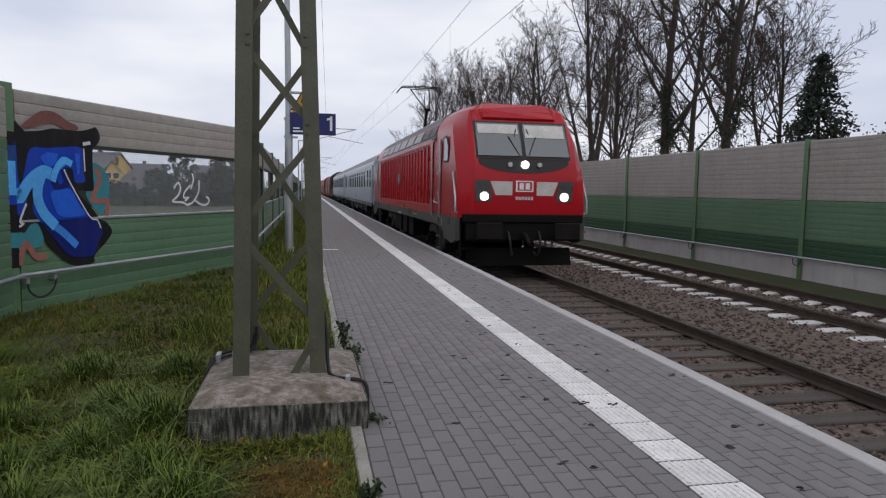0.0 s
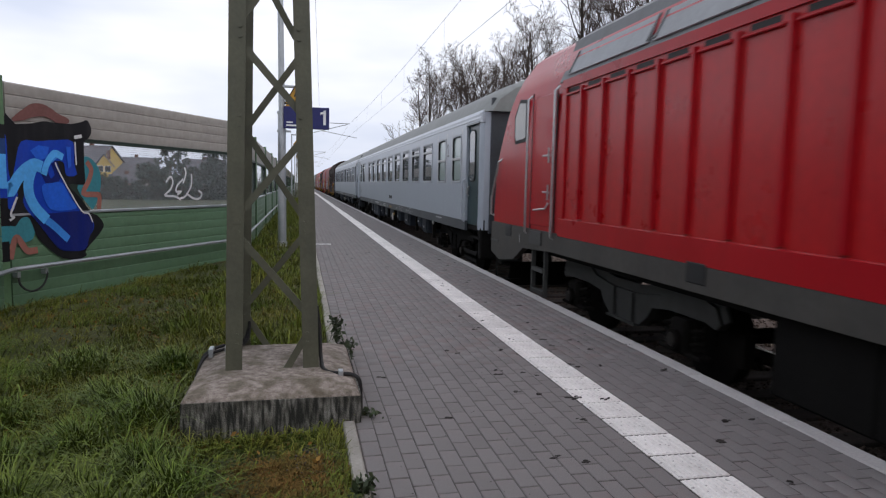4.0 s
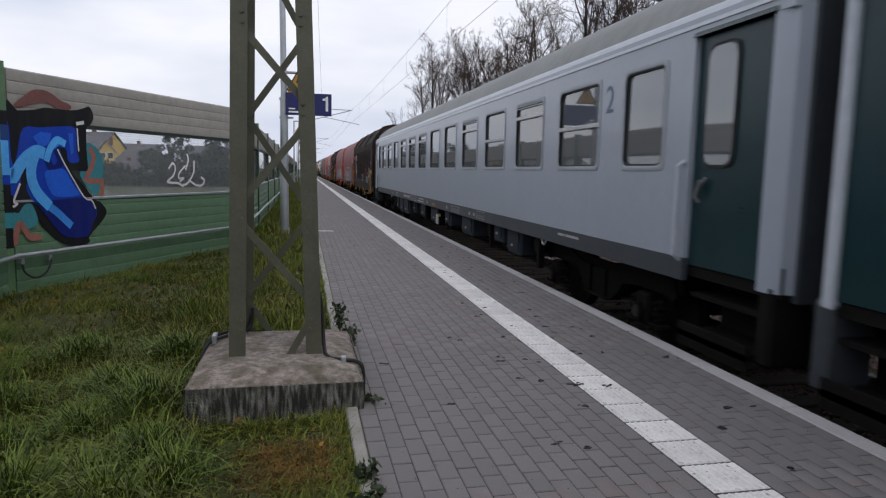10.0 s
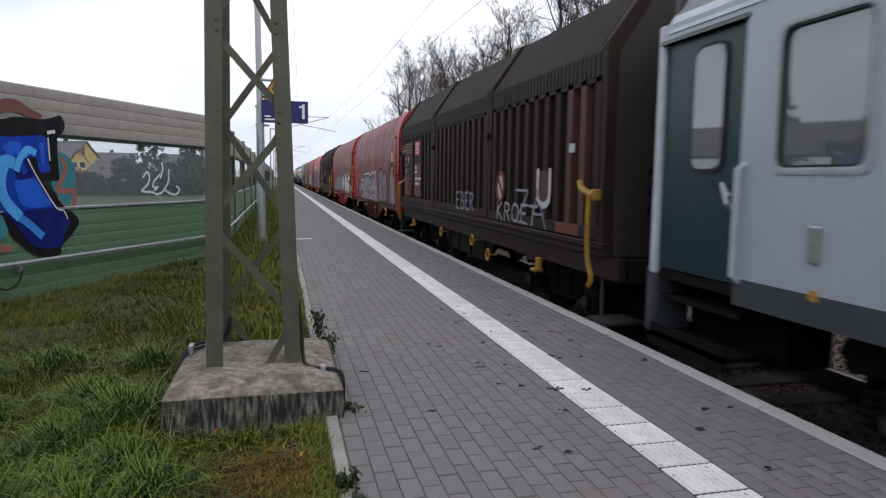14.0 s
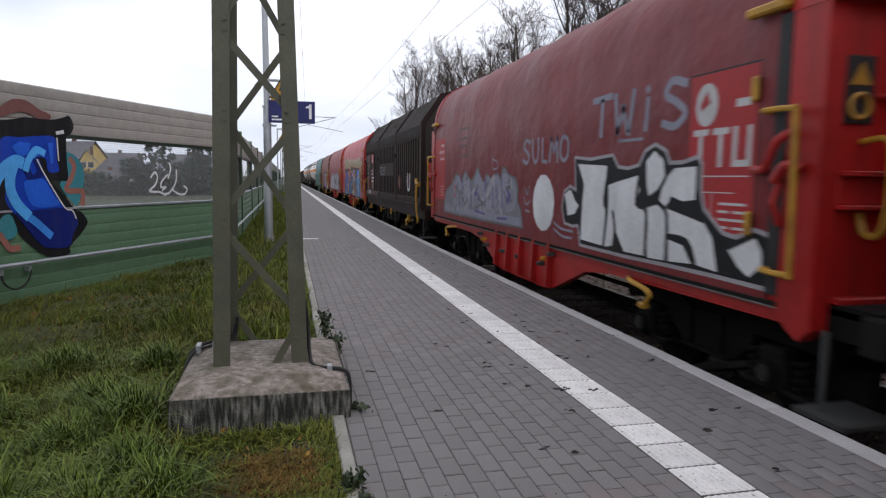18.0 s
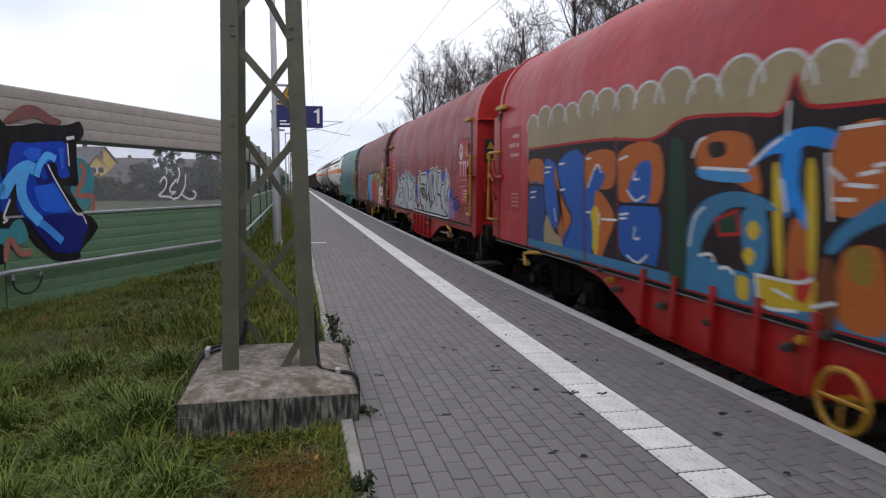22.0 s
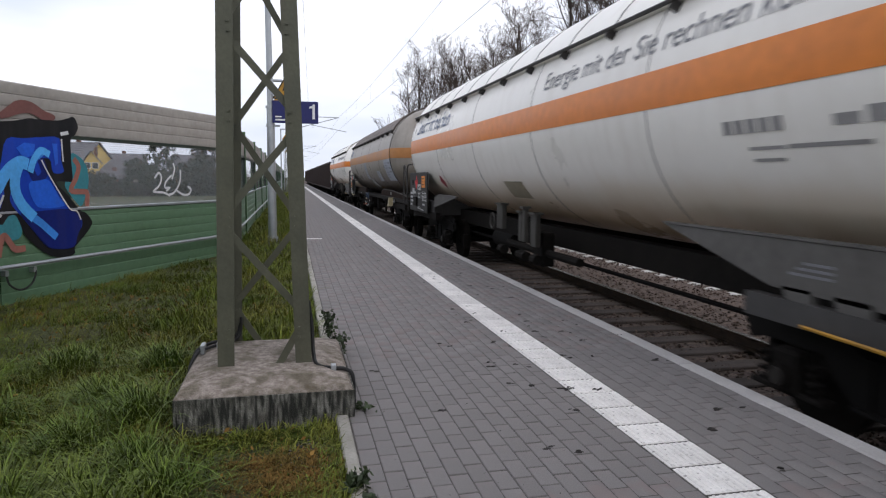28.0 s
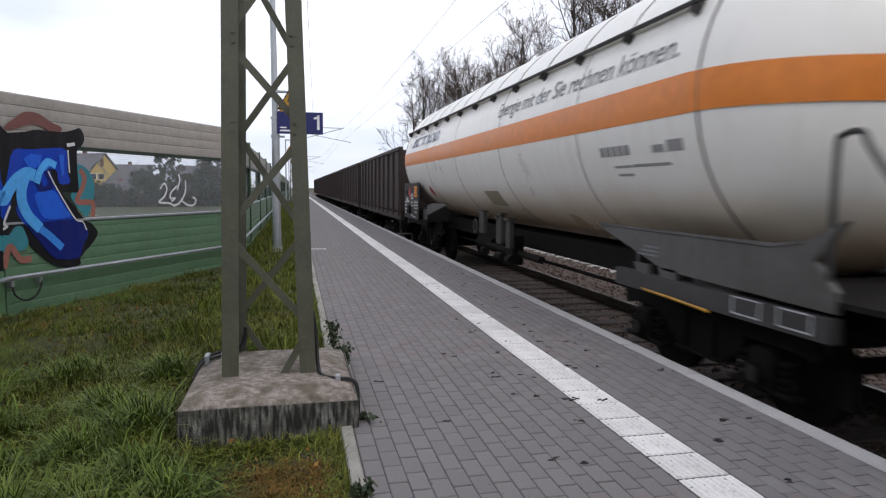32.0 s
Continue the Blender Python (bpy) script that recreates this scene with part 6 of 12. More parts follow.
        # cab doors and side windows
        for sd in (-1, 1):
            x = sd * (W + 0.002)
            X0, X1 = min(x, x + sd * 0.012), max(x, x + sd * 0.012)
            ya, yb = sorted((fy(1.96), fy(2.82)))
            door = part("cab_door", M().box(X0, X1, ya, yb, 1.36, 3.1, 0.006), loco_red, ob, "red cab door")
            part("door_seal", M().box(X0, X1 - 0.001 if sd > 0 else X1, ya - 0.03, ya - 0.005, 1.25, 3.18).box(X0, X1, yb + 0.005, yb + 0.03, 1.25, 3.18), black_mat, door)
            for yy in (ya - 0.06, yb + 0.08):
                part("grab_rail", M().tube([(x, yy, 1.2), (x + sd * 0.06, yy, 1.25), (x + sd * 0.06, yy, 3.1), (x, yy, 3.16)], 0.018, 8), steel_trim, ob, "steel grab rail")
            part("door_handle", M().tube([(x + sd * 0.03, ya + 0.12, 2.3), (x + sd * 0.05, ya + 0.12, 2.3), (x + sd * 0.05, ya + 0.32, 2.3)], 0.014, 6).tube([(x + sd * 0.05, ya + 0.12, 2.2), (x + sd * 0.05, ya + 0.12, 2.4)], 0.012, 6).tube([(x + sd * 0.05, ya + 0.12, 1.72), (x + sd * 0.05, ya + 0.12, 1.92)], 0.012, 6).tube([(x + sd * 0.03, ya + 0.12, 1.82), (x + sd * 0.05, ya + 0.3, 1.82)], 0.012, 6), steel_trim, door)
            part("door_grab", M().tube([(x + sd * 0.02, fy(2.66), 1.68), (x + sd * 0.06, fy(2.65), 1.6), (x + sd * 0.06, fy(2.2), 1.57), (x + sd * 0.02, fy(2.18), 1.57)], 0.014, 6), steel_trim, door)
            yw0, yw1 = fy(1.17), fy(1.66)
            pts = [(yw1, 2.58), (yw0 + (yw1 - yw0) * 0.1, 2.56), (yw0, 2.63), (yw0, 2.93), (yw0 + (yw1 - yw0) * 0.42, 3.13), (yw1, 3.1)]
            part("cab_window_frame", M().prism([(p + (p - (yw0 + yw1) / 2) * 0.16, q + (q - 2.83) * 0.13) for p, q in pts], "x", x, x + sd * 0.008), black_mat, ob)
            part("cab_window", M().prism([(p - (p - (yw0 + yw1) / 2) * 0.06, q - (q - 2.83) * 0.05) for p, q in pts], "x", x, x + sd * 0.014), cab_glass, ob)
            part("corner_rail", M().tube([(x - sd * 0.01, fy(0.14), 1.4), (x + sd * 0.05, fy(0.12), 1.42), (x + sd * 0.05, fy(0.13), 1.7), (x + sd * 0.04, fy(0.46), 2.28), (x - sd * 0.02, fy(0.5), 2.33)], 0.02, 8), steel_trim, ob, "bent steel grab rail")
    # sole bar, pockets, steps, bogies
    for sd in (-1, 1):
        x = sd * 1.45
        part("sole_bar", M().prism([(0.12, 1.3), (0.12, 0.8), (0.6, 0.7), (1.3, 0.78), (1.75, 1.0), (2.9, 1.05), (L - 2.9, 1.05), (L - 1.75, 1.0), (L - 1.3, 0.78), (L - 0.6, 0.7), (L - 0.12, 0.8), (L - 0.12, 1.3)], "x", x - 0.06, x + 0.03), loco_frame, ob, "dusty grey sole bar")
        # Black plates and blocks paint the shade of step openings and pockets.
        for y in (0.12, L - 0.52):
            part("step_recess", M().box(min(x + sd * 0.028, x + sd * 0.034), max(x + sd * 0.028, x + sd * 0.034), y, y + 0.4, 0.82, 1.2), black_mat, ob)
            part("recess_tread", M().box(min(x + sd * 0.03, x + sd * 0.07), max(x + sd * 0.03, x + sd * 0.07), y, y + 0.4, 0.98, 1.01), step_mat, ob)
        for y in (0.75, 6.3, 6.75, 12.2, L - 1.2):
            part("pocket", M().box(x - 0.07, x + 0.04, y, y + 0.28, 1.12, 1.3, 0.01), black_mat, ob)
        for y in (2.05, L - 2.5):
            part("cab_steps", M().box(x - 0.03, x + 0.05, y, y + 0.45, 0.42, 0.47).box(x - 0.03, x + 0.05, y, y + 0.45, 0.72, 0.77).box(x - 0.02, x + 0.04, y - 0.03, y, 0.4, 1.05).box(x - 0.02, x + 0.04, y + 0.45, y + 0.48, 0.4, 1.05).box(x - 0.08, x + 0.035, y, y + 0.45, 1.1, 1.28), step_mat, ob, "steel cab steps")
    for y in (7.0, 8.4, 9.8, 10.7):
        part("underfloor_box", M().box(-1.35, 1.35, y, y + 0.9, 0.42, 1.05, 0.02), under_mat, ob)
    lt = bars(M(), -1.5115, 8.68, 1.07, [0.08, 0.06, 0.06, 0.1, 0.1, 0.04, 0.1], 0.055, 0.03)
    part("hazard_bars", bars(M(), -1.5115, 5.36, 1.15, [0.14, 0.2, 0.22], 0.035), yellow_mat, ob, "worn yellow lettering bars")
    part("side_number_bars", lt, letter_white, ob)
    part("emblem", M().box(-1.53, -1.522, 8.98, 9.54, 2.1, 2.43), letter_pale, ob)
    part("emblem_mark", M().box(-1.534, -1.531, 9.03, 9.49, 2.135, 2.395), loco_red, ob)
    part("emblem_bars", M().box(-1.538, -1.535, 9.07, 9.23, 2.165, 2.365).box(-1.538, -1.535, 9.29, 9.45, 2.165, 2.365), letter_pale, ob)
    for y in (1.72, L - 1.55):
        nm_ = part("side_numeral", text_mesh("2" if y < 5 else "1", 0.2, letter_white, "side_numeral"), None, ob, "white numeral")
        nm_.matrix_basis = pose(-1.513, y, 1.06, 90, 0, -90)
    part("floor_pan", M().box(-1.3, 1.3, 0.4, L - 0.4, 0.95, 1.38), under_mat, ob)
    for y in (4.0, L - 4.0):
        bogie(ob, y, 2.5, frame_m=step_mat)
    return ob


locomotive(13.9)


# ---- the two grey coaches ----
def coach(front, windows, end_windows, roof, label):
    ob = vehicle("passenger_coach", label, "railway coach", front, "grey coaches")
    L, W = 26.95, 1.41
    half = [(1.41, 1.3), (1.41, 2.9), (1.405, 3.12), (1.36, 3.26), (1.2, 3.52), (0.9, 3.76), (0.45, 3.95), (0.0, 4.02)]
    top = half[3:]
    prof = [(-x, z) for x, z in top] + [(x, z) for x, z in reversed(top[:-1])]
    rings = []
    for y, k in ((0.05, 0.86), (0.12, 0.93), (0.5, 0.99), (0.9, 1.0), (L - 0.9, 1.0), (L - 0.5, 0.99), (L - 0.12, 0.93), (L - 0.05, 0.86)):
        rings.append([(x * (0.5 + 0.5 * k), y, 3.2 + (z - 3.2) * k) for x, z in prof])
    part("roof", M().loft(rings), roof, ob, "dull grey rounded roof")
    for sd in (-1, 1):
        x = sd * W
        # side wall with real window openings
        holes = sorted([(a, b) for a, b, _ in windows + end_windows] + [(0.38, 1.35), (L - 1.3, L - 0.22)])
        z0, zw0, zw1, z1 = 1.18, 1.97, 2.93, 3.22
        cuts = [0.38] + [q for hh in holes for q in hh] + [L - 0.22]
        X0, X1 = min(x, x - sd * 0.05), max(x, x - sd * 0.05)
        doors = {0.38, L - 1.3}
        for a, b in zip(cuts[:-1], cuts[1:]):
            if b - a < 1e-4:
                continue
            if (a, b) in holes:
                if a not in doors:
                    part("window_header", M().box(X0, X1, a, b, zw1, zw1 + 0.13), coach_grey, ob)
            else:
                part("wall_panel", M().box(X0, X1, a, b, zw0 if 1.3 < a < L - 1.35 else z0, zw1 + 0.13), coach_grey, ob)
        part("side_wall", M().box(X0, X1, 1.35, L - 1.3, z0, zw0), coach_grey, ob, "pale grey painted side wall")
        part("cant_rail", M().box(X0, X1, 0.2, L - 0.2, zw1 + 0.13, z1), coach_grey, ob)
        part("skirt", M().box(X0, X1, 1.35, L - 1.3, 0.98, 1.178), coach_skirt, ob, "dark blue-grey skirt band")
        part("gutter", M().prism([(x + sd * 0.012, 3.14), (x - sd * 0.03, 3.27), (x - sd * 0.06, 3.3), (x - sd * 0.06, 3.14)], "y", 0.3, L - 0.3), coach_gutter, ob, "light gutter strip under the roof")
        for a, b, kind in windows + end_windows:
            fr = []
            c = 0.07

            def rr(d, xx):
                a0, b0, q0, q1 = a - d, b + d, zw0 - d, zw1 + d
                return [(xx, p, q) for p, q in ((a0 + c, q0), (b0 - c, q0), (b0 - c * 0.3, q0 + c * 0.3), (b0, q0 + c), (b0, q1 - c), (b0 - c * 0.3, q1 - c * 0.3), (b0 - c, q1), (a0 + c, q1), (a0 + c * 0.3, q1 - c * 0.3), (a0, q1 - c), (a0, q0 + c), (a0 + c * 0.3, q0 + c * 0.3))]
            win = part("window_frame", M().loft([rr(-0.02, x - sd * 0.04), rr(-0.016, x + sd * 0.01), rr(0.004, x + sd * 0.017), rr(0.03, x + sd * 0.011), rr(0.034, x - sd * 0.002)], caps=False), window_frame_mat, ob)
            part("window_seal", M().loft([rr(-0.034, x - sd * 0.02), rr(-0.034, x + sd * 0.004), rr(-0.018, x + sd * 0.006), rr(-0.018, x - sd * 0.02)], caps=False), black_mat, win)
            gm = milk_glass if kind == "frost" else coach_glass
            part("pane", M().box(min(x - sd * 0.03, x - sd * 0.022), max(x - sd * 0.03, x - sd * 0.022), a - 0.01, b + 0.01, zw0 - 0.01, zw1 + 0.01), gm, win)
            if kind in ("split", "frost", "half"):
                zz_ = 2.72 if kind == "split" else 2.45
                part("glazing_bar", M().box(min(x - sd * 0.02, x + sd * 0.018), max(x - sd * 0.02, x + sd * 0.018), a - 0.01, b + 0.01, zz_ - 0.025, zz_ + 0.025, 0.006), steel_trim, win)
            if kind == "split":
                part("vent_slats", M().box(min(x - sd * 0.02, x + sd * 0.008), max(x - sd * 0.02, x + sd * 0.008), a, b, 2.86, 2.875).box(min(x - sd * 0.02, x + sd * 0.008), max(x - sd * 0.02, x + sd * 0.008), a, b, 2.895, 2.91), window_frame_mat, win)
        # doors, steps, rails, corner skins
        for a, b, e in ((0.38, 1.35, 1), (L - 1.3, L - 0.22, -1)):
            hinge = b - 0.02 if e > 0 else a + 0.02
            door = part("entrance_door", M().box(min(x - sd * 0.09, x - sd * 0.05), max(x - sd * 0.09, x - sd * 0.05), a, b, 1.12, 3.06, 0.005), teal_door, ob, "petrol-green entrance door")
            part("door_header", M().prism([(x - sd * 0.05, 3.06), (x + sd * 0.02, 3.06), (x - sd * 0.02, 3.14)], "y", a - 0.02, b + 0.02), teal_door, door)
            yc0, yc1 = (a + 0.44, a + 0.81) if e > 0 else (b - 0.81, b - 0.44)
            rim = [(yc0 + p * (yc1 - yc0), 1.99 + r * 0.96) for p, r in ((0.25, 0), (0.75, 0), (0.93, 0.03), (1, 0.1), (1, 0.9), (0.93, 0.97), (0.75, 1), (0.25, 1), (0.07, 0.97), (0, 0.9), (0, 0.1), (0.07, 0.03))]
            mid = ((yc0 + yc1) / 2, 2.47)
            part("door_window_frame", M().prism([(mid[0] + (p - mid[0]) * 1.14, mid[1] + (r - mid[1]) * 1.055) for p, r in rim], "x", x - sd * 0.05, x - sd * 0.034), black_mat, door)
            part("door_pane", M().prism(rim, "x", x - sd * 0.036, x - sd * 0.03), coach_glass, door)
            hy = b - 0.12 if e > 0 else a + 0.12
            part("door_latch", M().tube([(x - sd * 0.04, hy, 1.68), (x - sd * 0.0, hy, 1.72), (x - sd * 0.0, hy - 0.06 * e, 1.86)], 0.018, 6).tube([(x - sd * 0.02, hy, 1.78), (x - sd * 0.02, hy - 0.1 * e, 1.88)], 0.015, 6), steel_trim, door)
            gy = b + 0.06 if e > 0 else a - 0.06
            part("grab_rail", M().tube([(x, gy, 1.16), (x + sd * 0.06, gy, 1.2), (x + sd * 0.06, gy, 1.98), (x, gy, 2.02)], 0.022, 8), coach_gutter, ob, "pale grab rail")
            st = M().box(min(x, x - sd * 0.45), max(x, x - sd * 0.45), a + 0.05, b + 0.02, 0.5, 0.55)
            st.box(min(x, x - sd * 0.03), max(x, x - sd * 0.03), a + 0.05, b + 0.02, 0.42, 0.62)
            part("entry_step", st, under_mat, ob, "dark recessed entry step")
            part("entry_step", M().box(min(x - sd * 0.1, x - sd * 0.5), max(x - sd * 0.1, x - sd * 0.5), a + 0.05, b, 0.84, 0.88), under_mat, ob)
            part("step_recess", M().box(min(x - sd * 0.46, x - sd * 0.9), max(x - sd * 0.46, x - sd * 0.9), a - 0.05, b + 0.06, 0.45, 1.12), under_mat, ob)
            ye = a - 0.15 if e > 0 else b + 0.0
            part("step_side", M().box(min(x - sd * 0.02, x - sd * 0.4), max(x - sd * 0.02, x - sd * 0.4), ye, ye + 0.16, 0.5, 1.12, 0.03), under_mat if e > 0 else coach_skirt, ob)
            if e > 0:
                part("corner_skin", M().loft([[(x, a, z), (x - sd * 0.012, a - 0.1, z), (x - sd * 0.06, a - 0.17, z), (x - sd * 0.16, a - 0.2, z), (x - sd * 0.16, a - 0.16, z), (x - sd * 0.06, a, z)] for z in (1.06, 3.24)]), coach_grey, ob, "rounded grey corner skin")
            else:
                part("corner_skin", M().box(min(x - sd * 0.01, x - sd * 0.2), max(x - sd * 0.01, x - sd * 0.2), b, b + 0.09, 1.06, 3.24, 0.015), coach_gutter, ob, "pale corner post")
        # small fittings
        for y in (L - 2.1,):
            part("lamp_socket", M().box(min(x, x + sd * 0.03), max(x, x + sd * 0.03), y, y + 0.09, 1.38, 1.62, 0.012), steel_trim, ob)
            part("yellow_tag", M().box(min(x, x + sd * 0.004), max(x, x + sd * 0.004), y, y + 0.07, 1.14, 1.21), yellow_mat, ob)
    # ends
    for y0, y1 in ((0.14, 0.2), (L - 0.2, L - 0.14)):
        # The skirt colour here paints the shade between the coaches.
        part("end_wall", M().box(-1.25, 1.25, y0, y1, 1.0, 3.5), coach_skirt, ob, "end wall coloured dark for the shaded gap")
        yy = y0 - 0.05 if y0 < 1 else y1
        part("gangway", M().box(-0.6, -0.45, yy, yy + 0.05, 1.1, 3.3, 0.02).box(0.45, 0.6, yy, yy + 0.05, 1.1, 3.3, 0.02).box(-0.6, 0.6, yy, yy + 0.05, 3.2, 3.35, 0.02), black_mat, ob)
    buffers(ob, 0.1, -1)
    buffers(ob, L - 0.1, 1)
    # inside: corridor wall, floor; below: boxes, tanks, gear
    part("inner_wall", M().box(0.35, 0.38, 1.5, L - 1.5, 1.3, 3.3), window_frame_mat, ob)
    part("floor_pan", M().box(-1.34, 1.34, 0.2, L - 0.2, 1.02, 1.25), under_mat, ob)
    part("floor_notice", M().box(-1.37, -1.35, 12.36, 12.62, 0.58, 0.82, 0.003), white_panel, ob, "white notice plate under the floor")
    part("sill_mark", bars(M(), -1.4255, 12.45, 1.03, [0.16, 0.2], 0.06), yellow_mat, ob, "orange-yellow sill mark")
    part("floor_mark", bars(M(), -1.355, 12.12, 0.78, [0.12, 0.1], 0.07), yellow_mat, ob)
    for y, w, z, nm in ((6.2, 0.7, 0.55, "battery_box"), (7.2, 0.5, 0.66, "battery_box"), (9.3, 0.9, 0.56, "equipment_box"), (11.4, 0.6, 0.6, "equipment_box"), (12.8, 1.0, 0.52, "air_tank"), (14.6, 0.8, 0.55, "air_tank"), (16.3, 0.4, 0.6, "equipment_box"), (17.72, 0.98, 0.46, "battery_box"), (18.8, 0.96, 0.46, "battery_box"), (19.95, 0.5, 0.5, "air_tank")):
        bx = part(nm, M().box(-1.26, 1.1, y, y + w, z, 1.04, 0.03), box_mat if nm != "air_tank" else under_mat, ob)
        part("box_lid", M().box(-1.285, -1.262, y + 0.06, y + w - 0.06, z + 0.08, 0.94, 0.008), box_mat, bx)
        part("lid_latch", M().box(-1.3, -1.286, y + w / 2 - 0.04, y + w / 2 + 0.04, z + 0.14, z + 0.18), steel_trim, bx)
    for y in (5.5, 8.1, 11.9, 15.6, 20.4):
        part("pipe_gear", M().cyl((-1.25, y, 0.82), "x", 0.11, 0.5, 12).box(-1.28, -1.2, y - 0.2, y - 0.12, 0.5, 1.05).tube([(-1.25, y - 0.5, 0.98), (-1.25, y + 0.6, 0.98)], 0.02, 6), gear_mat, ob)
    for y in (4.9, 21.3):
        part("towing_ring", M().tube([(-1.36, y + math.cos(q) * 0.08, 0.98 + math.sin(q) * 0.08) for q in (i * math.pi / 6 for i in range(13))], 0.016, 6), steel_trim, ob)
    lt = bars(M(), -1.413, 16.6, 1.06, [0.12, 0.3, 0.25, 0.3, 0.1], 0.06)
    lt = bars(lt, -1.413, 14.2, 1.03, [0.9], 0.03)
    lt = bars(lt, -1.413, 14.2, 1.1, [0.7], 0.03)
    lt = bars(lt, -1.413, 3.6, 1.1, [0.4, 0.2], 0.03)
    for y, w, h in ((7.9, 0.55, 0.13), (9.9, 0.75, 0.11), (15.4, 1.1, 0.12), (19.2, 0.6, 0.1)):
        part("data_frame", M().box(-1.4125, -1.4105, y, y + w, 1.02, 1.028).box(-1.4125, -1.4105, y, y + w, 1.02 + h, 1.028 + h).box(-1.4125, -1.4105, y, y + 0.008, 1.02, 1.02 + h).box(-1.4125, -1.4105, y + w - 0.008, y + w, 1.02, 1.02 + h), letter_white, ob, "thin white frame round painted data")
        part("data_bars", bars(M(), -1.4105, y + 0.06, 1.05, [w * 0.25, w * 0.2, w * 0.25], 0.04, 0.03), letter_grey, ob)
    for y in (8.6, 8.95, 11.1, 13.6, 20.6):
        part("white_tag", M().box(-1.4125, -1.4105, y, y + 0.1, 1.04, 1.1), letter_white, ob)
    part("lettering_bars", lt, letter_white, ob)
    for y in (3.75, L - 3.75):
        bogie(ob, y, 2.5)
    return ob


first = [(4.9 + 1.86 * k, 6.12 + 1.86 * k, "split" if k not in (2,) else "split") for k in range(9)] + [(22.82, 24.05, "split")]
coach(33.1, first, [(1.8, 2.58, "frost"), (3.28, 4.1, "frost"), (24.62, 25.4, "frost")], coach_roof, "pale grey passenger coach with frosted end windows")
second = [(3.17 + 1.79 * k, 4.36 + 1.79 * k, "half" if k in (0, 2) else "plain" if k in (4, 5, 9) else "split") for k in range(12)]
coach(60.15, second, [(1.78, 2.58, "plain"), (24.55, 25.3, "plain")], coach_roof, "pale grey passenger coach with petrol-green doors")


# ---- tarpaulin steel-coil wagons ----
def wagon_floor(ob, L, steel, belly=True, sill=None):
    """Fish-bellied sills, headstocks, buffers and bogies."""
    sill = sill or steel
    for s in (-1, 1):
        x = s * 1.36
        if belly:
            part("side_sill", M().prism([(0.9, 1.1), (0.9, 0.94), (3.5, 0.92), (4.1, 0.86), (5.0, 0.53), (5.3, 0.48), (L - 5.3, 0.48), (L - 5.0, 0.53), (L - 4.1, 0.86), (L - 3.5, 0.92), (L - 0.5, 0.94), (L - 0.5, 1.1)], "x", x - 0.05, x + 0.05), sill, ob, "deep fish-bellied side sill")
            for i in range(5):
                y = 5.1 + i * (L - 10.2) / 4
                part("sill_rib", M().prism([(x - 0.05, 0.5), (x - 0.13, 0.55), (x - 0.1, 1.08), (x - 0.05, 1.08)] if s < 0 else [(x + 0.05, 0.5), (x + 0.13, 0.55), (x + 0.1, 1.08), (x + 0.05, 1.08)], "y", y - 0.03, y + 0.03), sill, ob)
        else:
            part("side_sill", M().box(x - 0.06, x + 0.06, 0.3, L - 0.3, 0.88, 1.1), steel, ob)
        part("foot_step", M().box(min(x + s * 0.1, x - s * 0.35), max(x + s * 0.1, x - s * 0.35), 0.45, 0.85, 0.4, 0.43).box(x - 0.01, x + 0.01, 0.7, 0.74, 0.42, 0.95), step_mat, ob, "grey shunter's step")
    part("headstock", M().box(-1.35, 1.35, 0.3, 0.5, 0.85, 1.1, 0.02), gear_mat, ob)
    part("headstock", M().box(-1.35, 1.35, L - 0.5, L - 0.3, 0.85, 1.1, 0.02), gear_mat, ob)
    part("centre_sill", M().box(-1.3, 1.3, 0.4, L - 0.4, 0.9, 1.12), under_mat, ob)
    buffers(ob, 0.3, -1)
    buffers(ob, L - 0.3, 1)
    for y in (2.35, L - 2.35):
        bogie(ob, y, 1.8)
    part("brake_gear", M().tube([(-0.9, 4, 0.7), (-0.9, L - 4, 0.7)], 0.03, 6).cyl((-0.4, L / 2, 0.7), "y", 0.2, 0.8, 14), under_mat, ob)


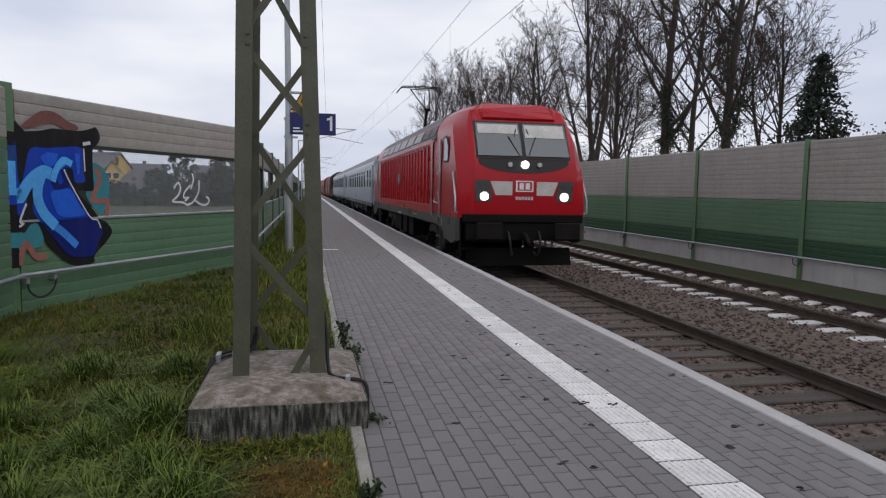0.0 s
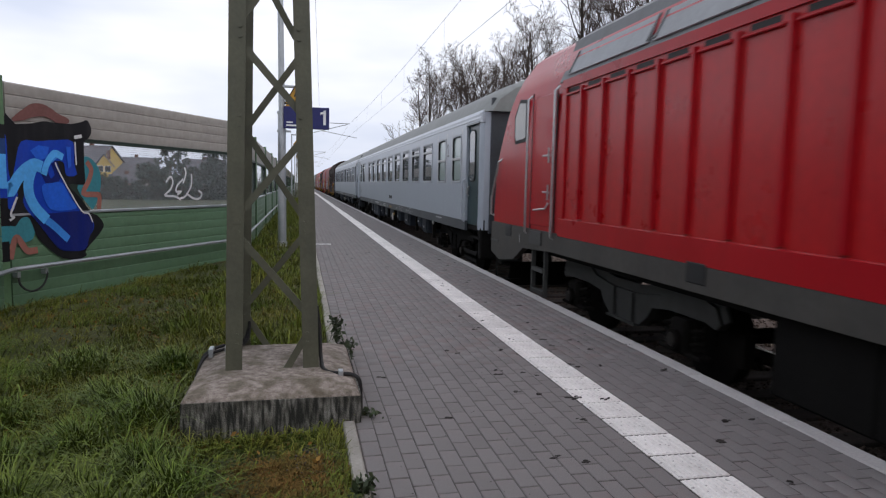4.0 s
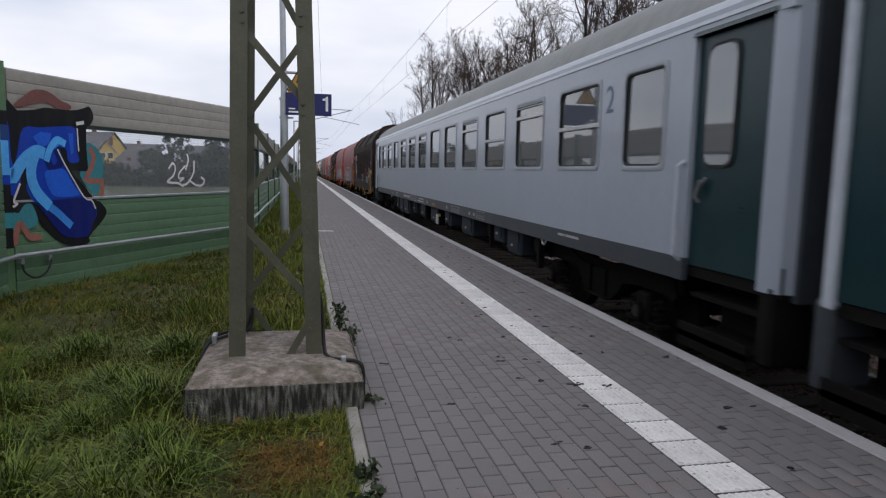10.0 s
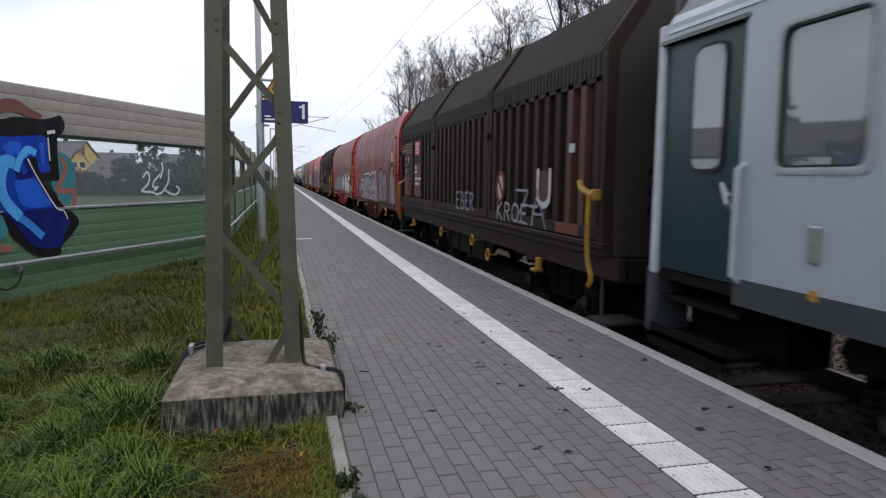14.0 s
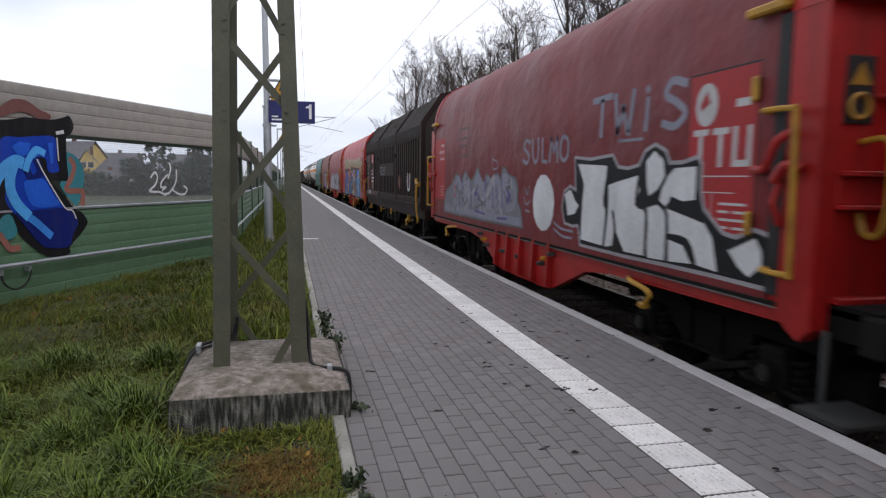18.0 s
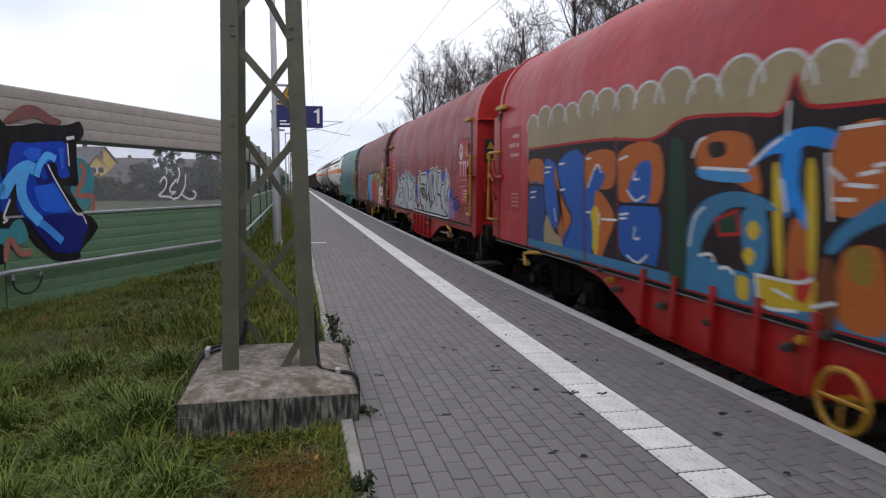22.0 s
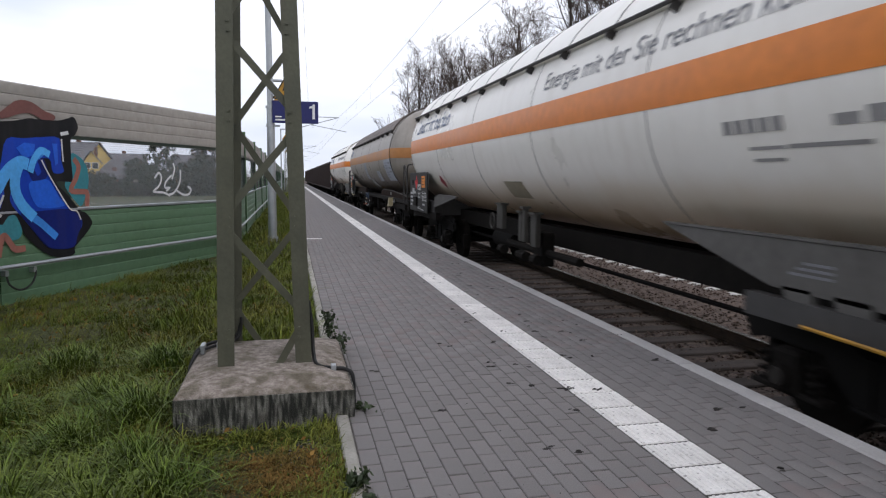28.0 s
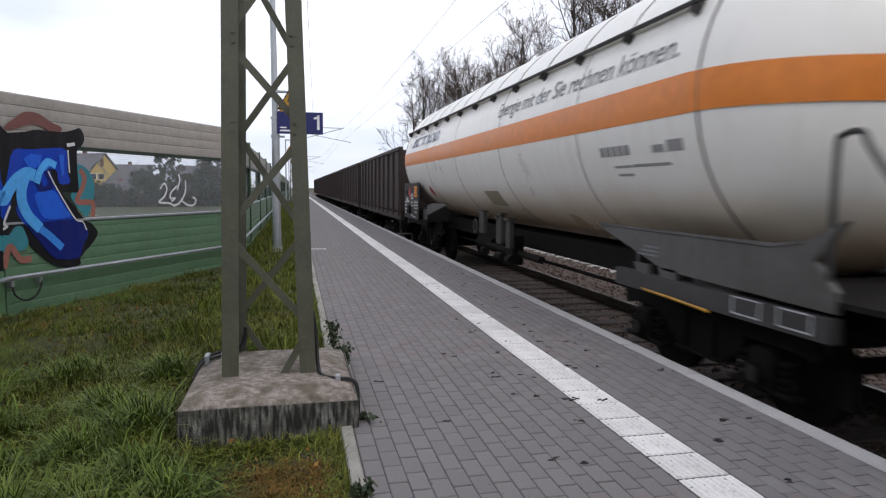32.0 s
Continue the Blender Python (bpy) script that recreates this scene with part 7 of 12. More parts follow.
def tarp_wagon(front, L, tarp, steel, label, wheel_at=None, low=1.12):
    ob = vehicle("covered_coil_wagon", label, "freight wagon", front, "tarpaulin wagons")
    sill = sill_red if front == 99.25 else steel
    wagon_floor(ob, L, steel, sill=sill)
    a, b = 1.08, L - (0.1 if front == 174.2 else 0.35)
    prof = [(-1.43, low), (-1.43, 1.6), (-1.43, 2.4), (-1.43, 2.85), (-1.41, 2.98)]
    for i in range(9):
        q = math.radians(12 + i * 78 / 8)
        prof.append((-1.41 * math.cos(q) ** 0.75 if i < 8 else 0.0, 2.95 + 1.1 * math.sin(q) ** 0.85 - 0.0))
    prof += [(-x, z) for x, z in reversed(prof[:-1])]
    rnd = random.Random(int(front * 10))
    rings = []
    n = 58
    for i in range(n + 1):
        y = a + 0.12 + (b - a - 0.24) * i / n
        hoop = (0.5 - 0.5 * math.cos(2 * math.pi * i / n * 7)) * 0.016
        rings.append([(x * (1 - (hoop + rnd.uniform(-0.004, 0.004)) * (0 if z < 2.9 else 1)), y, z - (hoop * 1.2 if z > 3 else 0)) for x, z in prof])
    part("tarpaulin", M().loft(rings), tarp, ob, "taut weathered tarpaulin hood")
    big = [(x * 1.012, z + (0.02 if z > 2.9 else 0)) for x, z in prof]
    part("end_arch", M().prism([(-1.445, 3.0)] + [p for p in big if p[1] > 3.0] + [(1.445, 3.0)], "y", 0.8, a + 0.02), steel, ob, "smooth steel arch of the wagon's end")
    part("end_hoop", M().prism(big, "y", b - 0.13, b), steel, ob, "steel end hoop")
    ew = part("end_wall", M().box(-1.31, 1.31, 0.8, 0.85, 1.1, 3.0), steel, ob, "ribbed steel end wall")
    part("rear_wall", M().box(-1.31, 1.31, b - 0.06, b - 0.02, 1.1, 3.0), steel, ob)
    part("top_rim", M().box(-1.44, 1.44, 0.7, 0.8, 3.0, 3.045, 0.01), steel, ew)
    for z0_, z1_, d_ in ((1.93, 1.965, 0.1), (1.75, 1.93, 0.03), (1.72, 1.75, 0.1), (1.1, 1.16, 0.1), (2.42, 2.45, 0.05)):
        part("end_rib", M().box(-1.05 if z0_ > 2.3 else -1.3, 1.3, 0.8 - d_, 0.8, z0_, z1_, 0.006), steel, ew)
    for x0_ in (-0.82, 0.64):
        part("end_stile", M().box(x0_, x0_ + 0.18, 0.71, 0.8, 1.16, 3.0, 0.01), steel, ew)
    part("notice_sign", M().box(-1.29, -1.07, 0.782, 0.795, 2.26, 2.68, 0.003), black_mat, ew, "black notice plate with yellow symbols")
    part("notice_triangle", M().prism([(-1.26, 2.5), (-1.1, 2.5), (-1.18, 2.64)], "y", 0.776, 0.781), yellow_mat, ew)
    part("notice_ring", M().tube([(-1.18 + math.cos(q) * 0.07, 0.778, 2.37 + math.sin(q) * 0.075) for q in (i * math.pi / 8 for i in range(17))], 0.016, 5), yellow_mat, ew)
    part("end_handle", M().tube(curve_pts([(-1.12, 0.8, 2.15), (-1.12, 0.62, 2.16), (-1.12, 0.57, 2.05), (-1.12, 0.58, 1.68), (-1.12, 0.65, 1.56), (-1.12, 0.74, 1.58), (-1.12, 0.78, 1.7)], 4), 0.022, 8), yellow_mat, ew, "yellow end handle")
    part("end_deck", M().box(-1.3, 1.3, 0.5, 0.8, 1.04, 1.1, 0.01), gear_mat, ob)
    for sx in (-1.44, 1.3):
        part("corner_post", M().prism([(0.78, 3.0), (a, 3.0), (a, 1.0), (1.0, 0.92), (0.88, 0.85), (0.78, 0.94)], "x", sx, sx + 0.14), steel, ob, "red steel corner post")
    part("corner_post", M().box(-1.44, -1.3, b - 0.02, b + 0.22, 1.0, 2.95, 0.012), steel, ob)
    part("side_skirt", M().box(-1.415, -1.38, a, b, 0.95, 1.14, 0.006), sill, ob)
    for y, e in ((a, 1), (b, -1)):
        part("dark_seal", M().box(-1.445, -1.42, min(y + 0.005 * e, y + 0.12 * e), max(y + 0.005 * e, y + 0.12 * e), 1.12, 3.0), black_mat, ob, "dark seal beside the end")
        part("clasp_link", M().tube(curve_pts([(-1.45, y + 0.3 * e, 1.98), (-1.5, y + 0.12 * e, 1.98), (-1.52, y + 0.0 * e, 2.15), (-1.48, y - 0.1 * e, 2.22)], 4), 0.03, 8).tube(curve_pts([(-1.5, y + 0.02 * e, 1.9), (-1.52, y - 0.1 * e, 2.0), (-1.48, y - 0.2 * e, 1.98)], 4), 0.035, 8), steel, ob, "red locking clasp")
    part("tarp_rail", M().box(-1.45, -1.425, a, b, low - 0.03, low, 0.004), gear_mat, ob)
    part("rail_edge", M().box(-1.452, -1.43, a, b, low - 0.042, low - 0.032), tarp_edge, ob, "thin grey edge of the rail")
    for e, y in ((1, a), (-1, b)):
        y2 = y - 0.2 * e
        if front == 174.2 and e < 0:
            part("yellow_step", M().box(-1.5, -1.44, y - 0.27 * e, y - 0.21 * e, 0.84, 1.2, 0.01).box(-1.5, -1.44, y - 0.21 * e - 0.005, y + 0.0 * e, 0.84, 0.88), yellow_mat, ob, "yellow step bracket")
            continue
        for d_, z_, mm in ((3.9, 0.96, step_mat), (4.1, 0.88, yellow_mat), (4.24, 0.8, step_mat), (5.1, 0.79, step_mat)):
            part("sill_bracket", M().box(-1.5, -1.41, y + d_ * e - 0.018, y + d_ * e + 0.018, z_ - 0.03, z_ + 0.03, 0.006).cyl((-1.52, y + d_ * e, z_), "x", 0.02, 0.03, 8), mm, ob, "small worn bracket on the sill")
        part("yellow_handrail", M().tube(curve_pts([(-1.44, y + 0.16 * e, 2.37), (-1.52, y + 0.14 * e, 2.37), (-1.53, y - 0.14 * e, 2.36), (-1.53, y - 0.17 * e, 2.28), (-1.53, y - 0.2 * e, 1.36), (-1.53, y - 0.16 * e, 1.29), (-1.52, y + 0.08 * e, 1.29), (-1.44, y + 0.1 * e, 1.29)], 3), 0.022, 8), yellow_mat, ob, "yellow hand rail")
        part("latch", M().box(-1.5, -1.42, min(y + 0.03 * e, y + 0.42 * e), max(y + 0.03 * e, y + 0.42 * e), 3.03, 3.1, 0.015), yellow_mat, ob)
        part("clasp", M().tube([(-1.46, y, 1.6), (-1.52, y, 1.75), (-1.48, y, 1.9)], 0.025, 6), steel, ob)
        part("stirrup", M().tube(curve_pts([(-1.4, y + 2.05 * e, 0.94), (-1.47, y + 1.9 * e, 0.93), (-1.49, y + 1.6 * e, 0.9), (-1.49, y + 1.52 * e, 0.85), (-1.49, y + 1.6 * e, 0.76)], 4), 0.026, 8).box(-1.53, -1.45, y + 1.62 * e - 0.05, y + 1.62 * e + 0.05, 0.72, 0.77, 0.01), yellow_mat, ob, "yellow lever")
        yb0, yb1 = (1.38, 2.2) if e > 0 else sorted((y + 0.15 * e, y + 1.1 * e))
        if e > 0:
            part("board_edge", M().box(-1.4315, -1.425, yb0 - 0.015, yb1 + 0.015, 1.435, 2.745), black_mat, ob)
            for zh in (1.5, 2.45):
                part("board_hinge", M().box(-1.475, -1.44, yb0 - 0.02, yb0 + 0.05, zh, zh + 0.18, 0.015), yellow_mat, ob, "yellow board clamp")
        bd = part("data_board", M().box(-1.4328, -1.425, yb0, yb1, 1.45, 2.73), steel if front == 174.2 else board_red, ob, "flat data board with white lettering")
        m_ = M()
        if e > 0:
            m_.prism([(1.98 + math.cos(i * math.pi / 9) * 0.14, 2.49 + math.sin(i * math.pi / 9) * 0.17) for i in range(18)], "x", -1.4332, -1.4325)
            for p0, p1, r0, r1 in ((1.94, 2.13, 2.25, 2.3), (2.01, 2.06, 2.0, 2.25), (1.69, 1.88, 2.25, 2.3), (1.76, 1.81, 2.0, 2.25), (1.59, 1.64, 2.0, 2.3), (1.43, 1.48, 2.0, 2.3), (1.48, 1.59, 2.0, 2.05), (1.44, 2.13, 1.925, 1.935), (1.6, 2.13, 1.8, 1.808), (1.86, 1.868, 1.5, 1.8), (2.12, 2.128, 1.5, 1.8), (1.46, 1.62, 2.44, 2.5)):
                m_.box(-1.4332, -1.4325, p0, p1, r0, r1)
            part("disc_mark", M().prism([(1.93, 2.5), (2.05, 2.44), (2.06, 2.5), (1.98, 2.6)], "x", -1.4336, -1.4331), board_red, bd)
        else:
            bars(m_, -1.4302, yb0 + 0.08, 2.56, [0.3], 0.05)
            bars(m_, -1.4302, yb0 + 0.08, 2.42, [0.1, 0.3], 0.06)
            bars(m_, -1.4302, yb0 + 0.08, 2.28, [0.4], 0.05)
        for k in range(4):
            bars(m_, -1.4302, yb0 + 0.08, 1.53 + 0.06 * k, [0.3] if k % 2 else [0.14, 0.12], 0.02)
        part("board_lettering", m_, letter_white if e > 0 else faded_letter, bd)
    if wheel_at:
        part("hand_wheel", M().tube([(-1.5, wheel_at + math.cos(q) * 0.19, 0.6 + math.sin(q) * 0.19) for q in (i * math.pi / 10 for i in range(21))], 0.02, 6).tube([(-1.5, wheel_at - 0.19, 0.6), (-1.5, wheel_at + 0.19, 0.6)], 0.014, 6).tube([(-1.5, wheel_at, 0.41), (-1.5, wheel_at, 0.6)], 0.014, 6).cyl((-1.5, wheel_at, 0.6), "x", 0.03, 0.3, 8), yellow_mat, ob, "yellow brake hand wheel")
    return ob


# ---- dark brown ribbed hood wagons ----
def hood_wagon(front, L, label, plate=False):
    ob = vehicle("hood_wagon", label, "freight wagon", front, "brown hood wagons")
    wagon_floor(ob, L, wagon_brown, belly=False)
    a, b = 0.52, L - 0.02
    third = (b - a) / 3
    prof = [(-1.4, 1.12), (-1.4, 3.2), (-0.95, 3.88), (-0.5, 4.0), (0.5, 4.0), (0.95, 3.88), (1.4, 3.2), (1.4, 1.12)]
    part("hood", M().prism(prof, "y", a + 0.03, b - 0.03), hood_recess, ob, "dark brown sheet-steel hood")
    for k in range(3):
        y0, y1 = a + third * k + 0.12, a + third * (k + 1) - 0.12
        n = 34
        roof = M()
        for i in range(n):
            y = y0 + (y1 - y0) * i / n
            d = (y1 - y0) / n * 0.52
            roof.prism([(-1.475, 2.96), (-1.475, 3.2), (-0.975, 3.93), (-0.5, 4.06), (0.5, 4.06), (0.975, 3.93), (1.475, 3.2), (1.475, 2.96), (1.41, 2.96), (1.41, 3.18), (0.94, 3.86), (0.5, 3.98), (-0.5, 3.98), (-0.94, 3.86), (-1.41, 3.18), (-1.41, 2.96)], "y", y, y + d)
        part("roof_corrugation", roof, roof_brown, ob, "corrugated sooty roof section")["kind"] = "stuff"
        part("eaves_sheet", M().prism([(-1.455, 2.99), (-1.455, 3.2), (-0.965, 3.91), (-0.95, 3.86), (-1.4, 3.18), (-1.4, 2.99)], "y", y0 - 0.02, y1 + 0.02), roof_brown, ob)
        for i in range(11):
            y = y0 + 0.12 + (y1 - y0 - 0.24) * i / 10
            if y > 9.55:
                part("side_rib", M().prism([(-1.4, y - 0.075), (-1.47, y - 0.06), (-1.47, y + 0.06), (-1.4, y + 0.075)], "z", 2.79, 2.97), wagon_brown, ob)
            else:
                part("side_rib", M().prism([(-1.4, y - 0.085), (-1.47, y - 0.068), (-1.47, y + 0.068), (-1.4, y + 0.085)], "z", 1.4, 2.97), wagon_brown_red if i in (1, 2) and k == 0 and not plate else wagon_brown, ob)
        part("lower_panel", M().box(-1.475, -1.4, y0 - 0.02, y1 + 0.02, 1.26, 1.4, 0.01), wagon_brown_red if k == 2 and plate else wagon_brown, ob, "flat lower panel of the hood side")
        part("upper_band", M().box(-1.47, -1.4, y0, y1, 2.9, 2.97, 0.005), wagon_brown, ob)
        for y in (y0 - 0.1, y1):
            part("hood_frame", M().prism([(x * 1.06, z + 0.07 if z > 2 else z + 0.08) for x, z in prof], "y", y, y + 0.1), wagon_brown, ob, "raised frame of the hood section")
        part("frame_latch", M().box(-1.53, -1.48, y1 + 0.02, y1 + 0.14, 2.5, 2.6, 0.02), gear_mat, ob)
    # smooth data panels near the rear end
    part("flat_sheet", M().box(-1.472, -1.4, 9.58, 10.4, 1.42, 2.8, 0.004), wagon_brown, ob, "smooth sheet with painted data")
    part("flat_sheet", M().box(-1.472, -1.4, 10.6, 11.72, 1.42, 2.8, 0.004), wagon_brown, ob, "smooth sheet with painted data")
    sheet = part("data_panel", M().box(-1.477, -1.47, 9.64, 10.36, 1.46, 2.23, 0.002), panel_red, ob, "red-brown data panel with pale lettering bars")
    for z, ws in ((2.12, [0.22]), (2.01, [0.27]), (1.85, [0.12, 0.24, 0.28]), (1.73, [0.1, 0.36])):
        part("number_bars", bars(M(), -1.478, 10.33 - sum(ws) - 0.04 * len(ws), z, ws, 0.06, 0.03), letter_white, sheet)
    part("data_panel", M().box(-1.477, -1.47, 11.06, 11.66, 1.47, 1.95, 0.002), panel_red, ob, "red-brown painted panel")
    part("warning_ring", M().tube([(-1.48, 10.87 + math.cos(q) * 0.19, 1.68 + math.sin(q) * 0.2) for q in (i * math.pi / 10 for i in range(21))], 0.022, 6).tube([(-1.48, 10.73, 1.54), (-1.48, 11.0, 1.82)], 0.018, 6), placard_dull, ob, "faded red ring with a slash")
    grid = part("load_table", M().box(-1.477, -1.47, 10.7, 12.05, 2.52, 2.76, 0.002), wagon_brown, ob, "load table with pale lines")
    rows_ = M()
    for z in (2.53, 2.6, 2.67, 2.745):
        rows_.box(-1.479, -1.4775, 10.72, 12.03, z, z + 0.007)
    for y in (10.72, 10.95, 11.2, 11.45, 11.72, 12.02):
        rows_.box(-1.479, -1.4775, y, y + 0.008, 2.53, 2.75)
    part("table_lines", rows_, faded_letter, grid)
    for y0, w, z, h in ((11.28, 0.28, 2.03, 0.09), (11.4, 0.2, 2.36, 0.06), (11.4, 0.16, 2.22, 0.04), (11.0, 0.26, 2.3, 0.14)):
        part("white_mark", M().box(-1.479, -1.4725, y0, y0 + w, z, z + 0.012).box(-1.479, -1.4725, y0, y0 + w, z + h - 0.012, z + h).box(-1.479, -1.4725, y0 + w * 0.2, y0 + w * 0.8, z + h * 0.3, z + h * 0.7), faded_letter, ob)
    em = part("emblem", M().box(-1.479, -1.4725, 9.79, 10.26, 2.44, 2.76), placard_red, ob, "red and white rectangular emblem")
    part("emblem_field", M().box(-1.481, -1.4795, 9.83, 10.22, 2.475, 2.725), letter_white, em)
    for y in (9.87, 10.06):
        part("emblem_mark", M().box(-1.483, -1.4815, y, y + 0.13, 2.51, 2.69), placard_red, em)
        part("emblem_hole", M().box(-1.4845, -1.4835, y + 0.035, y + 0.09, 2.55, 2.65), letter_white, em)
    part("floor_rail", M().box(-1.5, -1.4, a, b, 1.18, 1.25, 0.012).box(-1.47, -1.38, a, b, 1.1, 1.18, 0.01), wagon_brown, ob, "stepped floor rail")
    for y0, y1 in ((a, a + 0.02), (b - 0.02, b)):
        part("end_wall", M().prism([(x * 0.98, z * 0.99) for x, z in prof], "y", y0, y1), roof_brown, ob)
    for y, e in ((a, 1), (b, -1)):
        part("yellow_lever", M().tube(curve_pts([(-1.48, y + 0.58 * e, 1.87), (-1.52, y + 0.42 * e, 1.79), (-1.55, y + 0.1 * e, 1.74)], 4), 0.036 if e > 0 else 0.024, 8).tube(curve_pts([(-1.55, y + 0.2 * e, 1.75), (-1.56, y + 0.2 * e, 1.5), (-1.55, y + 0.2 * e, 1.1), (-1.53, y + 0.14 * e, 0.88), (-1.53, y + 0.19 * e, 0.78)], 4), 0.028 if e > 0 else 0.017, 8), yellow_mat, ob, "yellow locking lever")
        part("lever_block", M().box(-1.56, -1.46, y + 0.12 * e - 0.05, y + 0.12 * e + 0.05, 1.68, 1.8, 0.02), yellow_mat, ob)
        part("stirrup", M().box(-1.5, -1.42, y + 1.75 * e - 0.04, y + 1.75 * e + 0.04, 0.74, 0.9, 0.02).box(-1.55, -1.42, y + 1.75 * e - 0.07, y + 1.75 * e + 0.07, 0.72, 0.76, 0.01), yellow_mat, ob, "yellow stirrup")
    u0 = 2.24 if plate else 2.14
    part("letter_mark", M().box(-1.476, -1.46, u0 - 0.13, u0 + 0.13, 1.62, 2.0), wagon_brown_red, ob)
    part("letter_mark", ribbon(M(), curve_pts([(u0 + 0.19, 2.0), (u0 + 0.19, 1.7), (u0 + 0.12, 1.6), (u0, 1.57), (u0 - 0.12, 1.6), (u0 - 0.19, 1.7), (u0 - 0.19, 2.0)], 5), 0.085, -1.478), letter_white, ob, "white letter U")
    disc = [(3.79 + math.cos(i * math.pi / 9) * 0.16, 1.78 + math.sin(i * math.pi / 9) * 0.21) for i in range(18)]
    part("round_mark", M().prism(disc, "x", -1.477, -1.46), placard_dull if plate else letter_white, ob, "faded red disc" if plate else "white disc with a red rim")
    if plate:
        part("tag_plate", M().box(-1.485, -1.46, 4.78, 7.9, 1.95, 2.36, 0.006), wagon_brown, ob, "flat steel plate over the ribs")
        part("rib_label", M().box(-1.476, -1.47, 2.46, 2.58, 1.76, 1.96), wagon_brown_red, ob)
        part("label_bars", bars(M(), -1.4765, 2.48, 1.8, [0.07], 0.02), letter_white, ob)
    else:
        part("disc_rim", M().tube([(-1.479, p, q) for p, q in disc + disc[:1]], 0.024, 6).tube([(-1.479, 3.69, 1.64), (-1.479, 3.9, 1.93)], 0.018, 6), placard_dull, ob)
        part("low_patch", M().box(-1.478, -1.47, 1.12, 1.74, 1.27, 1.39, 0.003), placard_dull, ob, "red patch on the lower panel")
        part("rib_label", M().box(-1.4755, -1.47, 1.28, 1.42, 2.2, 2.3), letter_white, ob)
    # deep trapezoid sill between the bogies, tanks and handles
    for s in (-1, 1):
        part("deep_sill", M().prism([(4.1, 1.1), (4.85, 0.52), (7.4, 0.52), (8.1, 1.1)], "x", s * 1.3 - 0.03, s * 1.3 + 0.03), gear_mat, ob, "deep near-black sill plate")
        for y in (4.95, 5.8, 6.6, 7.3):
            part("sill_rib", M().box(s * 1.33 - 0.03, s * 1.33 + 0.03, y - 0.03, y + 0.03, 0.54, 1.08), gear_mat, ob)
    for y, z in ((5.2, 0.85), (7.42, 0.82), (2.38 if plate else 4.3, 0.7)):
        part("yellow_ring", M().tube([(-1.5, y + math.cos(q) * 0.085, z + math.sin(q) * 0.085) for q in (i * math.pi / 8 for i in range(17))], 0.016, 6).tube([(-1.5, y, z), (-1.34, y, z)], 0.012, 6), yellow_mat, ob, "yellow ring handle")
    part("brake_tank", M().cyl((-1.1, 2.9, 0.92), "y", 0.16, 1.0, 14).box(-1.25, -0.9, 3.0, 3.3, 0.75, 1.1, 0.02), wagon_brown_red, ob, "dull red-brown air tank")
    for z in (1.55, 1.75, 1.95):
        part("end_slot", M().box(-1.0, 1.0, a - 0.02, a + 0.005, z, z + 0.07, 0.008), under_mat, ob)
    return ob


